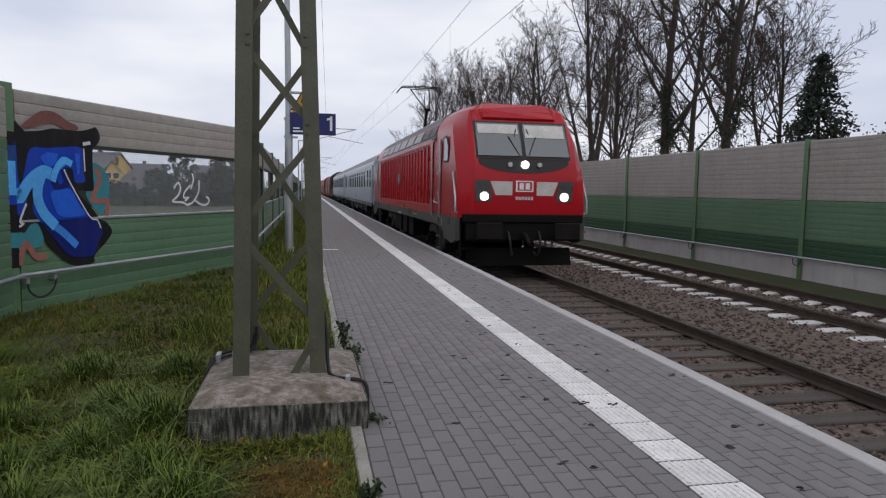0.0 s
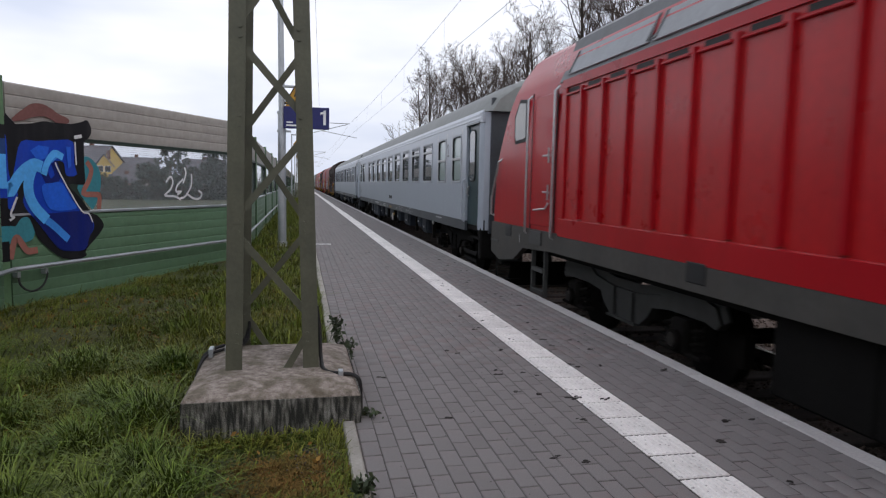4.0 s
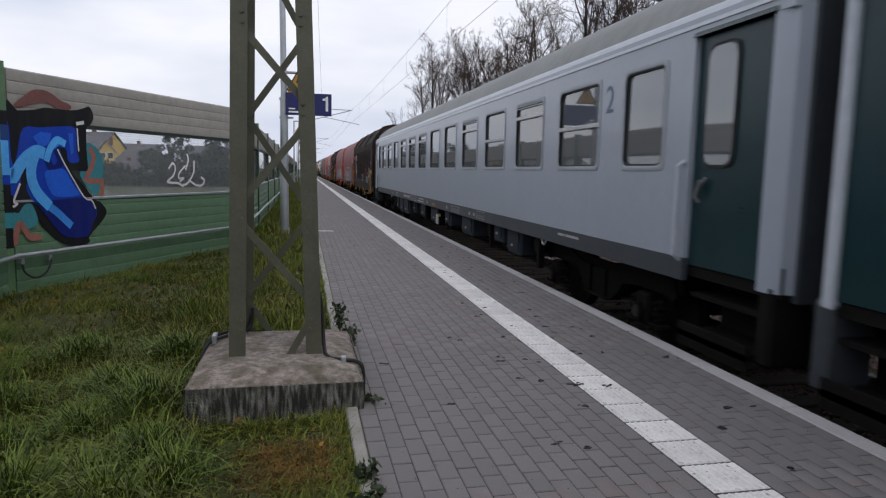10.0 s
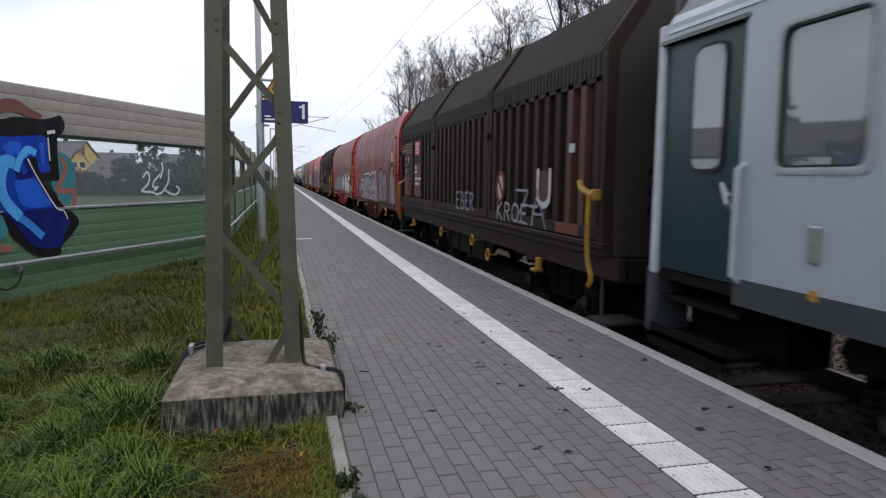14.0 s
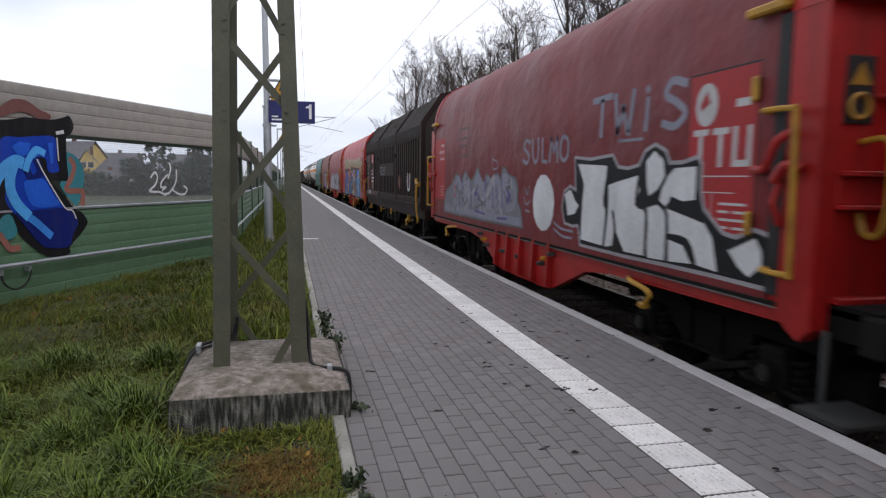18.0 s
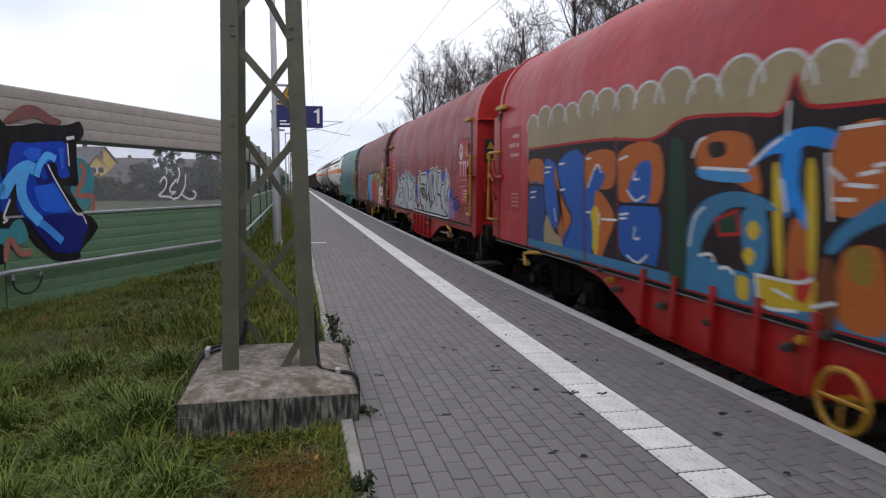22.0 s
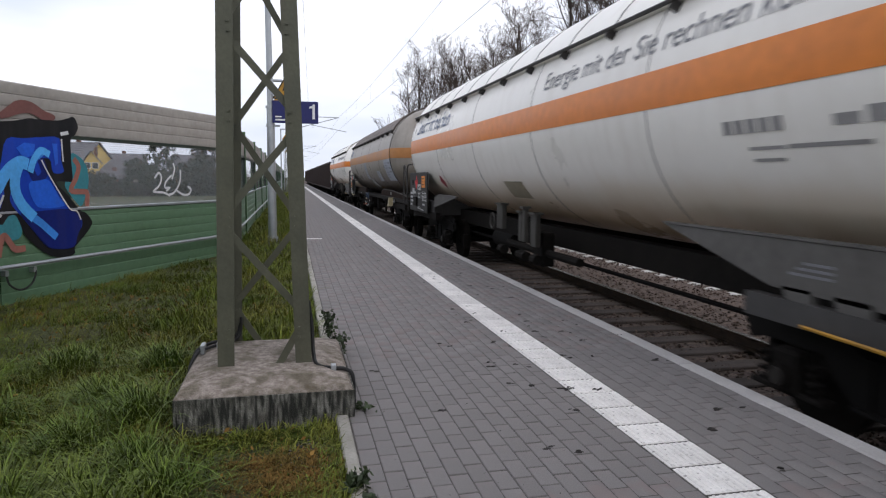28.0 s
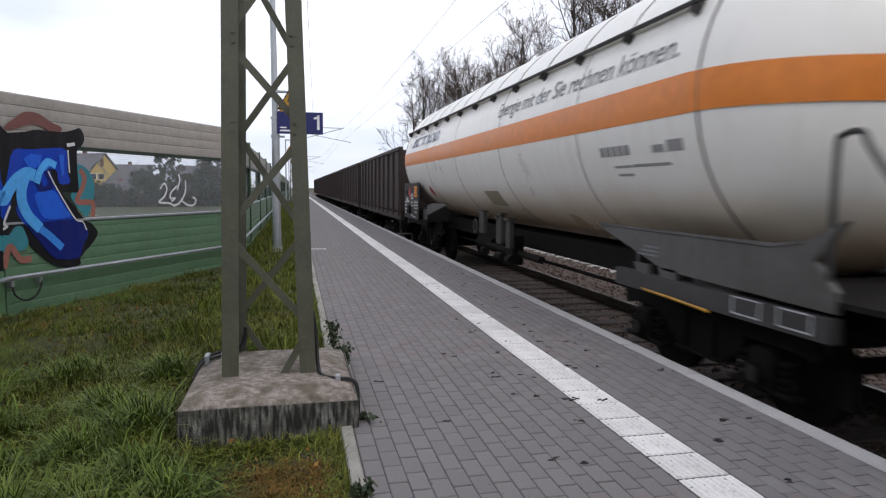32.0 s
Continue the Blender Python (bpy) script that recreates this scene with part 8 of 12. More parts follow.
# ---- tank wagons ----
def tank_wagon(front, L, shell, band, label, slogan=False, patches=False, o=0.0):
    ob = vehicle("tank_wagon", label, "tank wagon", front, "gas tank wagons")
    R, zc = 1.52, 2.68
    y0, y1 = (2.1 if patches else 1.65 + o), L - 0.05
    rings = []
    for y, k in [(y0 + 1.05 * (1 - math.cos(i * math.pi / 16)), max(0.03, math.sin(i * math.pi / 16) ** 0.85)) for i in range(9)] + [(y1 - 0.75 * (1 - math.cos(i * math.pi / 16)), max(0.03, math.sin(i * math.pi / 16) ** 0.85)) for i in range(8, -1, -1)]:
        rings.append([(R * k * math.cos(q), y, zc + R * k * math.sin(q)) for q in (i * math.pi / 24 for i in range(48))])
    tank = part("tank", M().loft(rings), shell, ob, "cylindrical gas tank")

    def strip(q0, q1, ya, yb, d, steps=6):
        sec = [((R + d) * math.cos(q0 + (q1 - q0) * i / steps), zc + (R + d) * math.sin(q0 + (q1 - q0) * i / steps)) for i in range(steps + 1)]
        inn = [((R - 0.01) * math.cos(q0 + (q1 - q0) * i / steps), zc + (R - 0.01) * math.sin(q0 + (q1 - q0) * i / steps)) for i in range(steps, -1, -1)]
        return M().prism(sec + inn, "y", ya, yb)
    rad = math.pi
    for s, base in ((1, 0.0), (-1, rad)):
        qa, qb = (rad - 0.115, rad + 0.105)
        if s > 0:
            qa, qb = -0.105, 0.115
        part("band", strip(qa, qb, y0 + 1.05, y1 - 0.75, 0.004), band, tank, "orange band along the tank")
    for sgn in (-1, 1):
        head, ring_ = M(), []
        for i in range(1, 9):
            k_ = max(0.03, math.sin(i * math.pi / 16) ** 0.85)
            yy_ = y0 + 1.05 * (1 - math.cos(i * math.pi / 16)) - 0.012 * math.cos(i * math.pi / 16)
            ring_.append([(sgn * math.sqrt(max(0.0, (R * k_ + 0.01) ** 2 - d * d)), yy_, zc + d) for d in (0.168, 0.1, 0.03, -0.04, -0.1, -0.155)])
        head.loft(ring_, caps=False, closed=False)
        part("head_band", head, band, tank, "orange band round the tank's domed end")
    part("head_band", M().box(-0.42, 0.42, y0 - 0.012, y0 - 0.004, zc - 0.155, zc + 0.168), band, tank, "orange band round the tank's domed end")
    # hoop welds of the shell
    for y in ((2.98, 5.8, 8.95, 12.02, 14.86, 17.35) if patches else (2.6 + o, 5.47 + o * 0.3, 8.45 + o * 0.3, 11.41 + o * 0.3, 14.38 + o * 0.3, 17.4 + o * 0.4)):
        part("weld_seam", strip(0, 2 * math.pi, y, y + (0.025 if patches else 0.014), 0.003, 48), seam_mat if patches else pale_seam, tank)
    # walkway rail on the shoulder
    q = rad - 0.5
    rx, rz = (R + 0.09) * math.cos(q), zc + (R + 0.09) * math.sin(q)
    if patches:
        for ya, yb, qa, qb, mm in ((14.4, 14.83, 0.26, 0.46, grey_patch), (13.38, 13.75, 0.45, 0.63, grey_patch), (13.85, 14.5, 0.48, 0.6, grey_patch), (9.15, 9.98, 0.585, 0.8, white_patch), (9.12, 9.6, 0.8, 0.9, white_patch), (10.28, 10.48, 0.8, 0.93, white_patch)):
            part("worn_patch", strip(rad + qa, rad + qb, ya, yb, 0.004, 4), mm, tank, "dull rectangle left by a removed sheet")
        part("paint_spot", strip(rad + 0.86, rad + 0.93, 8.48, 8.56, 0.005, 2), yellow_mat, tank, "small yellow paint spot")
        part("paint_spot", strip(rad + 0.87, rad + 0.93, 11.44, 11.54, 0.005, 2), yellow_mat, tank, "small yellow paint spot")
        part("brake_hose", M().tube(curve_pts([(-1.42, 18.05, 1.2), (-1.46, 17.4, 1.1), (-1.46, 16.6, 0.98), (-1.42, 16.1, 1.03)], 5), 0.022, 7), hose_cream, ob, "cream-coloured hose beside the board")
        for y, z, mm in ((11.62, 0.72, hose_cream), (11.4, 0.7, placard_red), (11.33, 0.67, letter_grey), (12.42, 0.66, placard_dull), (11.36, 0.95, hose_cream)):
            part("valve_cap", M().cyl((-1.36, y, z), "x", 0.035, 0.06, 10), mm, ob, "small painted valve cap")
        for y, w in ((11.83, 0.16), (11.5, 0.22)):
            part("sill_label", M().box(-1.318, -1.313, y - w, y, 1.155, 1.205), letter_grey, ob, "worn white label on the sill")
        part("sill_label", M().box(-1.318, -1.313, 13.6, 13.87, 1.13, 1.19), letter_grey, ob, "worn white label on the sill")
        part("cradle_label", M().box(-1.338, -1.332, 3.7, 3.99, 1.3, 1.41), cradle_mat, ob, "small grey plate on the cradle")
        for s in (-1, 1):
            part("side_sill", M().box(s * 1.27 - 0.04, s * 1.27 + 0.04, 0.6, L - 0.6, 1.1, 1.225, 0.01), gear_mat, ob, "near-black long side sill under the tank")
        for y in (9.88, 10.43):
            hw = part("valve_wheel", M().tube([(-1.42, y + math.cos(q) * 0.12, 1.12 + math.sin(q) * 0.12) for q in (i * math.pi / 10 for i in range(21))], 0.016, 6).tube([(-1.42, y - 0.12, 1.12), (-1.42, y + 0.12, 1.12)], 0.01, 6).tube([(-1.42, y, 1.0), (-1.42, y, 1.24)], 0.01, 6), hose_blue, ob, "blue valve hand wheel")
            part("valve_stem", M().cyl((-1.3, y, 1.12), "x", 0.035, 0.28, 8).box(-1.3, -1.0, y - 0.1, y + 0.1, 0.75, 1.05, 0.02), gear_mat, ob)
        part("valve_block", M().box(-1.315, -0.9, 10.1, 10.8, 0.62, 1.02, 0.03).box(-1.315, -1.0, 10.75, 11.95, 0.58, 1.02, 0.04).tube([(-1.2, 9.6, 0.8), (-1.2, 12.3, 0.75)], 0.05, 8), gear_mat, ob, "near-black valve gear below the tank")
        # White chips stand in for daylight showing through gaps below the tank.
        for y, z in ((11.11, 0.66), (11.38, 0.78), (11.8, 0.8), (10.7, 0.72), (10.2, 0.9), (10.96, 1.18)):
            part("valve_tag", M().box(-1.34, -1.312, y - 0.035, y + 0.03, z - 0.03, z + 0.025, 0.004), letter_white, ob, "small white chip in place of daylight under the tank")
        part("wheel_chock", M().prism([(3.9, 0.9), (3.42, 0.96), (3.38, 1.22), (3.58, 1.22)], "x", -1.46, -1.33), hose_cream, ob, "cream wedge-shaped wheel chock")
        part("chock_mark", M().box(-1.464, -1.46, 3.6, 3.68, 1.02, 1.06), black_mat, ob)
        part("sill_plate", M().box(-1.345, -1.333, 3.0, 3.28, 1.06, 1.21), black_mat, ob, "black data plate")
        for k in range(4):
            part("plate_bar", bars(M(), -1.346, 3.03, 1.08 + 0.03 * k, [0.2 if k < 2 else 0.09], 0.014), letter_white, ob)
    part("shoulder_rail", M().tube([(rx, y0 + 1.1, rz), (rx, y1 - 0.8, rz)], 0.022, 6), tank_rail, ob, "black rail along the tank's shoulder")
    for i in range(13):
        y = y0 + 1.2 + i * (y1 - y0 - 2.2) / 12
        part("strap_hook", strip(rad - 0.52, rad - 0.45, y - 0.005, y + (0.06 if patches else 0.03), 0.09, 3), tank_rail, ob)
        part("shade_strap", strip(rad - 1.85, rad - 0.5, y, y + (0.05 if patches else 0.022), 0.056, 8), tank_rail, ob)
    part("sun_shield", strip(rad - 2.0, rad - 0.52, y0 + 1.2, y1 - 0.9, 0.05, 10), rust_shield if patches else shell, ob, "raised sun shield on the tank")
    # frame, cradles, bogies, end platform
    for s in (-1, 1):
        x = s * 0.55
        part("centre_beam", M().box(x - 0.1, x + 0.1, 0.3, L - 0.3, 0.85, 1.15), gear_mat, ob)
        for ya, yb, e in ((2.2 + o, 5.5 + o, 1), (L - 1.2, L - 4.5, -1)):
            xx = s * (1.22 if patches else 1.3)
            if e > 0 and not patches:
                tip = 5.38 if not o else 4.71
                plate = M().prism([(p + o, r) for p, r in ((tip, 1.49), (tip - 1.42, 1.14), (1.3, 1.1), (1.3, 1.24), (1.49, 1.42), (1.25, 1.7), (1.63, 1.52), (1.9, 1.48))], "x", xx - 0.03, xx + 0.03)
                plate = part("cradle", plate, cradle_mat, ob, "grey cradle plate under the tank's end")
                part("flange", M().prism([(p + o, r) for p, r in ((tip, 1.495), (1.9, 1.485), (1.63, 1.525), (1.63, 1.55), (1.9, 1.51), (tip, 1.515))], "x", min(xx, xx + s * 0.04), max(xx, xx + s * 0.04)), cradle_mat, plate)
                for yp in (1.45 + o, 1.95 + o):
                    fr = M()
                    for za, zb, wa, wb in ((0.93, 0.942, 0, 0.32), (1.058, 1.07, 0, 0.32), (0.942, 1.058, 0, 0.012), (0.942, 1.058, 0.308, 0.32)):
                        fr.box(xx + s * 0.051, xx + s * 0.055, yp + wa, yp + wb, za, zb)
                    part("data_frame", fr, letter_white, ob)
            else:
                if patches and e > 0:
                    web, edge = [(0.9, 1.06), (0.9, 1.3), (2.0, 1.36), (4.1, 1.44), (6.55, 1.45), (6.95, 1.32), (6.95, 1.225), (5.2, 1.16), (4.4, 1.1)], [(1.0, 1.315), (2.0, 1.365), (4.1, 1.447), (6.55, 1.457)]
                elif patches:
                    web, edge = [(17.4, 1.06), (17.4, 1.4), (14.9, 1.42), (12.1, 1.44), (12.2, 1.225), (14.4, 1.16), (15.2, 1.06)], [(17.3, 1.41), (14.9, 1.427), (12.12, 1.447)]
                else:
                    web, edge = [(15.4, 1.19), (15.4, 1.42), (14.9, 1.5), (13.2, 1.5)], [(15.4, 1.427), (14.9, 1.507), (13.2, 1.507)]
                cm = cradle_brown if patches else cradle_mat
                web = part("cradle", M().prism(web, "x", xx - 0.03, xx + 0.03), cm, ob, "welded cradle plate between tank and sill")
                part("weld_edge", M().tube([(xx + s * 0.03, p, r) for p, r in edge], 0.012, 6), seam_mat if patches else cradle_mat, web)
                if not patches:
                    part("skirt_plate", M().box(xx - 0.03, xx + 0.03, 15.4, 15.95, 0.99, 1.34, 0.01), tank_frame, ob, "dark steel plate beside the board")
            for yw, zw in ((0.6, 1.35), (1.6, 1.38)):
                part("cradle_web", M().box(min(xx, 0.5 * s), max(xx, 0.5 * s), min(ya + yw * e, ya + yw * e + 0.06 * e), max(ya + yw * e, ya + yw * e + 0.06 * e), 1.0, zw), tank_frame, ob)
            part("sole_bar", M().box(xx - 0.05, xx + 0.05, min(ya - 0.9 * e, ya + 2.0 * e), max(ya - 0.9 * e, ya + 2.0 * e), 0.9, 1.07), gear_mat if patches or e < 0 else tank_frame, ob)
    part("headstock", M().box(-1.35, 1.35, 0.28, 0.46, 0.84, 1.2, 0.02), gear_mat, ob)
    part("headstock", M().box(-1.35, 1.35, L - 0.46, L - 0.28, 0.84, 1.2, 0.02), tank_frame, ob)
    part("end_deck", M().box(-1.3, 1.3, 0.5, 2.3 + o, 1.14, 1.18), gear_mat, ob)
    buffers(ob, 0.28, -1)
    buffers(ob, L - 0.28, 1)
    for s in (-1.3, 1.3):
        part("end_rail", M().tube(curve_pts([(s, p + o, r) for p, r in ((1.38, 1.16), (1.38, 2.12), (1.33, 2.24), (1.2, 2.25), (1.12, 2.14), (0.77, 1.66), (0.8, 1.18))], 4), 0.022, 8), tank_rail, ob, "black hand rail at the end platform")
    part("end_rail", M().tube([(-1.3, 0.81 + o, 1.16), (-1.3, 0.81 + o, 2.15), (-1.28, 0.74 + o, 2.27), (-1.25, 0.6 + o, 2.28), (-0.2, 0.55 + o, 2.28), (-0.2, 0.55 + o, 1.16)], 0.022, 8).tube([(-1.28, 0.56 + o, 1.7), (1.28, 0.56 + o, 1.7)], 0.018, 8).tube([(0.2, 0.55 + o, 1.16), (0.2, 0.55 + o, 2.28), (1.25, 0.55 + o, 2.28), (1.25, 0.55 + o, 1.16)], 0.022, 8), tank_rail, ob, "black railing across the end platform")
    part("buffer_beam_paint", M().box(-1.2, -0.55, 0.2, 0.275, 0.92, 1.16, 0.01), tank_band, ob, "orange panel behind the buffer")
    bx = -1.471
    hb = part("hazard_board", M().box(-1.47, -1.43, L - 2.7, L - 0.4, 1.03, 2.03, 0.01), board_dark, ob, "dark board with hazard plates")
    def plates(y0_, z0_):
        for k in range(2):
            part("hazard_plate", M().box(bx - 0.007, bx, y0_, y0_ + 0.4, z0_ + 0.148 * k, z0_ + 0.14 + 0.148 * k), placard_orange, hb, "orange hazard plate")
            part("plate_bar", bars(M(), bx - 0.008, y0_ + 0.08, z0_ + 0.06 + 0.148 * k, [0.1, 0.14], 0.025), black_mat, hb)

    def diamond(yc, zd):
        part("hazard_diamond", M().prism([(yc - 0.17, zd), (yc, zd + 0.17), (yc + 0.17, zd), (yc, zd - 0.17)], "x", bx - 0.007, bx), placard_red, hb, "red hazard diamond")
        part("diamond_symbol", M().prism([(yc + math.cos(i * math.pi / 5) * 0.035, zd + 0.06 + math.sin(i * math.pi / 5) * 0.04) for i in range(10)], "x", bx - 0.009, bx - 0.0072), black_mat, hb)
    m_ = M()
    if patches:
        plates(L - 1.3, 1.38)
        diamond(L - 1.48, 1.8)
        part("test_box", M().box(bx - 0.05, bx, L - 2.55, L - 1.68, 1.2, 1.78, 0.01), gear_mat, hb, "dark box on the board")
        for k in range(4):
            bars(m_, bx, L - 1.25, 1.7 + 0.08 * k, [0.3, 0.2, 0.18] if k % 2 else [0.42, 0.24], 0.045)
        for k in range(2):
            bars(m_, bx, L - 2.2, 1.84 + 0.06 * k, [0.2, 0.24], 0.035)
        for k in range(4):
            bars(m_, bx, L - 1.6, 1.08 + 0.07 * k, [0.2, 0.3, 0.2] if k % 2 else [0.34, 0.36], 0.04)
    else:
        plates(L - 2.46, 1.65)
        diamond(L - 1.35, 1.77)
        part("white_plate", M().box(bx - 0.005, bx, L - 1.91, L - 1.53, 1.58, 1.73), letter_white, hb, "small white plate")
        part("plate_mark", M().prism([(L - 1.88, 1.66), (L - 1.6, 1.61), (L - 1.6, 1.64), (L - 1.88, 1.7)], "x", bx - 0.007, bx - 0.0052), black_mat, hb)
        part("white_plate", M().box(bx - 0.005, bx, L - 1.05, L - 0.79, 1.48, 1.62), letter_white, hb, "small white plate")
        part("white_plate", M().box(bx - 0.005, bx, L - 1.25, L - 1.09, 1.48, 1.55), letter_white, hb, "small white plate")
        part("dark_plate", M().box(bx - 0.005, bx, L - 0.98, L - 0.74, 1.7, 1.84), gear_mat, hb)
        part("test_box", M().box(bx - 0.05, bx, L - 1.53, L - 1.14, 1.17, 1.4, 0.01), gear_mat, hb, "dark box on the board")
        part("box_edge", M().box(bx - 0.055, bx, L - 1.55, L - 1.12, 1.4, 1.415), tank_frame, hb)
        for k in range(3):
            yy_, ww = (L - 2.64, 0.7) if k else (L - 2.62, 0.52)
            m_.box(bx - 0.003, bx, yy_, yy_ + ww, 1.545 - 0.085 * k, 1.551 - 0.085 * k)
            bars(m_, bx, yy_ + 0.03, 1.49 - 0.085 * k, [0.2, 0.3] if k % 2 else [0.14, 0.1, 0.16], 0.035)
        bars(m_, bx, L - 2.45, 1.21, [0.3], 0.04)
        bars(m_, bx, L - 2.3, 1.08, [0.4], 0.03)
        for z_ in (1.47, 1.38, 1.1):
            bars(m_, bx, L - 1.86, z_, [0.12, 0.14], 0.04)
            m_.box(bx - 0.003, bx, L - 1.88, L - 1.55, z_ + 0.055, z_ + 0.061)
        for k, ws in enumerate(([0.22], [0.16, 0.12, 0.2, 0.1], [0.24, 0.12, 0.2], [0.18, 0.16])):
            bars(m_, bx, L - 0.52 - sum(ws) - 0.05 * (len(ws) - 1), 1.16 + 0.1 * k, ws, 0.055)
    part("board_lettering", m_, letter_white, hb)
    for y, w_, za, zb in () if patches else ((10.46, 0.31, 1.05, 1.48), (9.52, 0.13, 0.93, 1.4), (9.39, 0.1, 0.93, 1.47), (8.9, 0.22, 0.9, 1.4)):
        part("support_leg", M().box(-1.23, -1.15, y, y + w_, za, zb, 0.008).box(-1.26, -1.12, y - 0.02, y + w_ + 0.02, zb - 0.03, zb), loco_frame, ob, "grey steel leg under the tank")
        part("valve_rod", M().cyl((-1.16, y + 0.06, 0.7), "y", 0.08, 0.18, 10), gear_mat, ob)
    if patches:
        for y in (12.1, 12.3, 8.1, 6.0):
            part("support_leg", M().box(-1.22, -1.16, y, y + 0.1, 0.62, 1.1, 0.008), gear_mat, ob, "near-black steel leg under the sill")
    else:
        part("valve_wheel", M().tube([(-1.28, 10.85 + math.cos(q) * 0.12, 1.17 + math.sin(q) * 0.13) for q in (i * math.pi / 10 for i in range(21))], 0.016, 6), loco_frame, ob, "grey valve hand wheel")
        part("shell_patch", strip(rad + 0.58, rad + 0.8, 9.45, 10.3, 0.004, 4), tan_patch, tank, "olive-tan rectangle on the tank's lower side")
        part("cradle_leg", M().prism([(3.86 + o, 1.16), (3.58 + o, 1.16), (3.55 + o, 0.92), (3.68 + o, 0.92)], "x", -1.33, -1.27).prism([(3.4 + o, 1.16), (3.1 + o, 1.16), (3.1 + o, 0.95), (3.3 + o, 0.95)], "x", -1.33, -1.27), cradle_mat, ob, "grey gusset under the cradle")
        fl = M()
        for k in range(3):
            bars(fl, -1.332, 3.4 + o, 1.25 + 0.04 * k, [0.38 - 0.06 * k], 0.018)
        part("cradle_lettering", fl, letter_grey, ob)
    part("valve_pipe", M().tube([(-1.0, L * 0.5 - 1.3, 0.8), (-1.0, L * 0.5 + 1.6, 0.8)], 0.06, 8).box(-1.1, -0.9, L * 0.5 - 0.2, L * 0.5 + 0.2, 0.6, 1.1, 0.02), gear_mat, ob, "valve gear under the tank")
    if not patches:
        part("yellow_lever", M().tube([(-1.36, 3.6 + o, 0.92), (-1.4, 3.05 + o, 0.92), (-1.4, 2.5 + o, 0.9)], 0.014, 6), yellow_mat, ob, "thin yellow brake rod")
    part("air_tank", M().cyl((-0.55, L * 0.5 + 2.4, 0.72), "y", 0.17, 1.1, 16), under_mat, ob)
    part("brake_rod", M().tube([(-0.5, 3, 0.65), (-0.5, L - 3, 0.65)], 0.03, 6), under_mat, ob)
    for y in (3.1 + o, L - 2.3):
        bogie(ob, y, 1.8)

    def wrap(me, yy, q, dz):
        """Lays flat lettering round the shell: local x runs along the wagon, local y up."""
        n = len(me.vertices)
        co = np.empty(n * 3)
        me.vertices.foreach_get("co", co)
        co = co.reshape(-1, 3)
        ang = q - co[:, 1] / R
        out = np.stack([(R + 0.004 + co[:, 2]) * np.cos(ang), yy - co[:, 0], zc + (R + 0.004 + co[:, 2]) * np.sin(ang)], -1)
        me.vertices.foreach_set("co", out.ravel())
        me.update()
        return me
    if slogan:
        wide, words = [], "Energie mit der Sie rechnen können.".split()
        for w_ in words:
            wide.append(text_mesh(w_, 0.33, letter_grey, "word"))
        span = [max(v.co.x for v in sm.vertices) + 0.1 for sm in wide]
        k_, x_ = 5.15 / (sum(span) - 0.1), 0.0
        for sm, w_ in zip(wide, span):
            for v in sm.vertices:
                v.co.x = (v.co.x + x_) * k_
            x_ += w_
            part("word", wrap(sm, 8.1 + o, rad - 0.225, 0), None, tank, "grey slogan lettering")
    # brand lettering as plain blocks of its rhythm
    tall = (0, 3, 4, 6, 9)
    for k in range(3 if patches else 12):
        h, x0_, w_ = (0.36 if k in tall else 0.24), k * 0.288, 0.2 if k in (3, 4, 6) else 0.235
        lg = M().prism([(x0_, 0.0), (x0_ + 0.06, 0.0), (x0_ + 0.06 + h * 0.2, h), (x0_ + h * 0.2, h)], "z", -0.001, 0.001)
        if w_ > 0.2:
            lg.prism([(x0_ + w_ - 0.06, 0.0), (x0_ + w_, 0.0), (x0_ + w_ + 0.04, 0.2), (x0_ + w_ - 0.02, 0.2)], "z", -0.001, 0.001)
            zt = 0.19 if k % 2 else 0.0
            lg.box(x0_ + 0.05, x0_ + w_ - 0.02, zt, zt + 0.05, -0.001, 0.001)
        else:
            lg.box(x0_, x0_ + w_, 0.19, 0.24, -0.001, 0.001)
        part("brand_block", wrap(lg.made("brand_block", letter_blue), 16.8 if not patches else 17.0, rad - 0.2, 0), None, tank, "grey-blue brand lettering block")
    nb_ = M()
    for k in range(5):
        nb_.box(k * 0.13, k * 0.13 + 0.1, 0, 0.1, -0.001, 0.001)
    nb_.box(0.25, 0.6, -0.13, -0.105, -0.001, 0.001).box(0.63, 1.3, -0.13, -0.1, -0.001, 0.001).box(0.27, 0.58, -0.22, -0.195, -0.001, 0.001).box(1.05, 1.25, 0, 0.07, -0.001, 0.001).box(1.3, 1.55, 0, 0.1, -0.001, 0.001)
    part("data_lettering", wrap(nb_.made("data_lettering", letter_grey if patches else letter_pale), 4.75 if patches else 4.4 + o, rad + 0.3, 0), None, tank)
    if patches:
        for ya, yb, qa, qb in ((3.04, 4.5, 0.12, 0.62), (6.2, 7.07, 0.36, 0.65), (10.12, 10.8, 0.1, 0.6)):
            sheet = part("label_sheet", strip(rad + qa, rad + qb, ya, yb, 0.006, 8), sheet_mat, tank, "pale blue-grey sheet with dark lettering bars")
            for q in (0.12, 0.24, 0.36, 0.58, 0.68, 0.8):
                q = qa + q * (qb - qa)
                part("sheet_bar", strip(rad + q, rad + q + 0.016, yb - 0.15 - (yb - ya) * 0.38, yb - 0.15, 0.008, 2), letter_grey, sheet)
            for q, h in ((0.17, 0.05), (0.29, 0.04), (0.38, 0.035)) if yb < 5 else ():
                part("sheet_bar", strip(rad + q, rad + q + h, ya + 0.15, ya + 0.15 + (yb - ya) * 0.28, 0.008, 2), letter_grey, sheet)
    else:
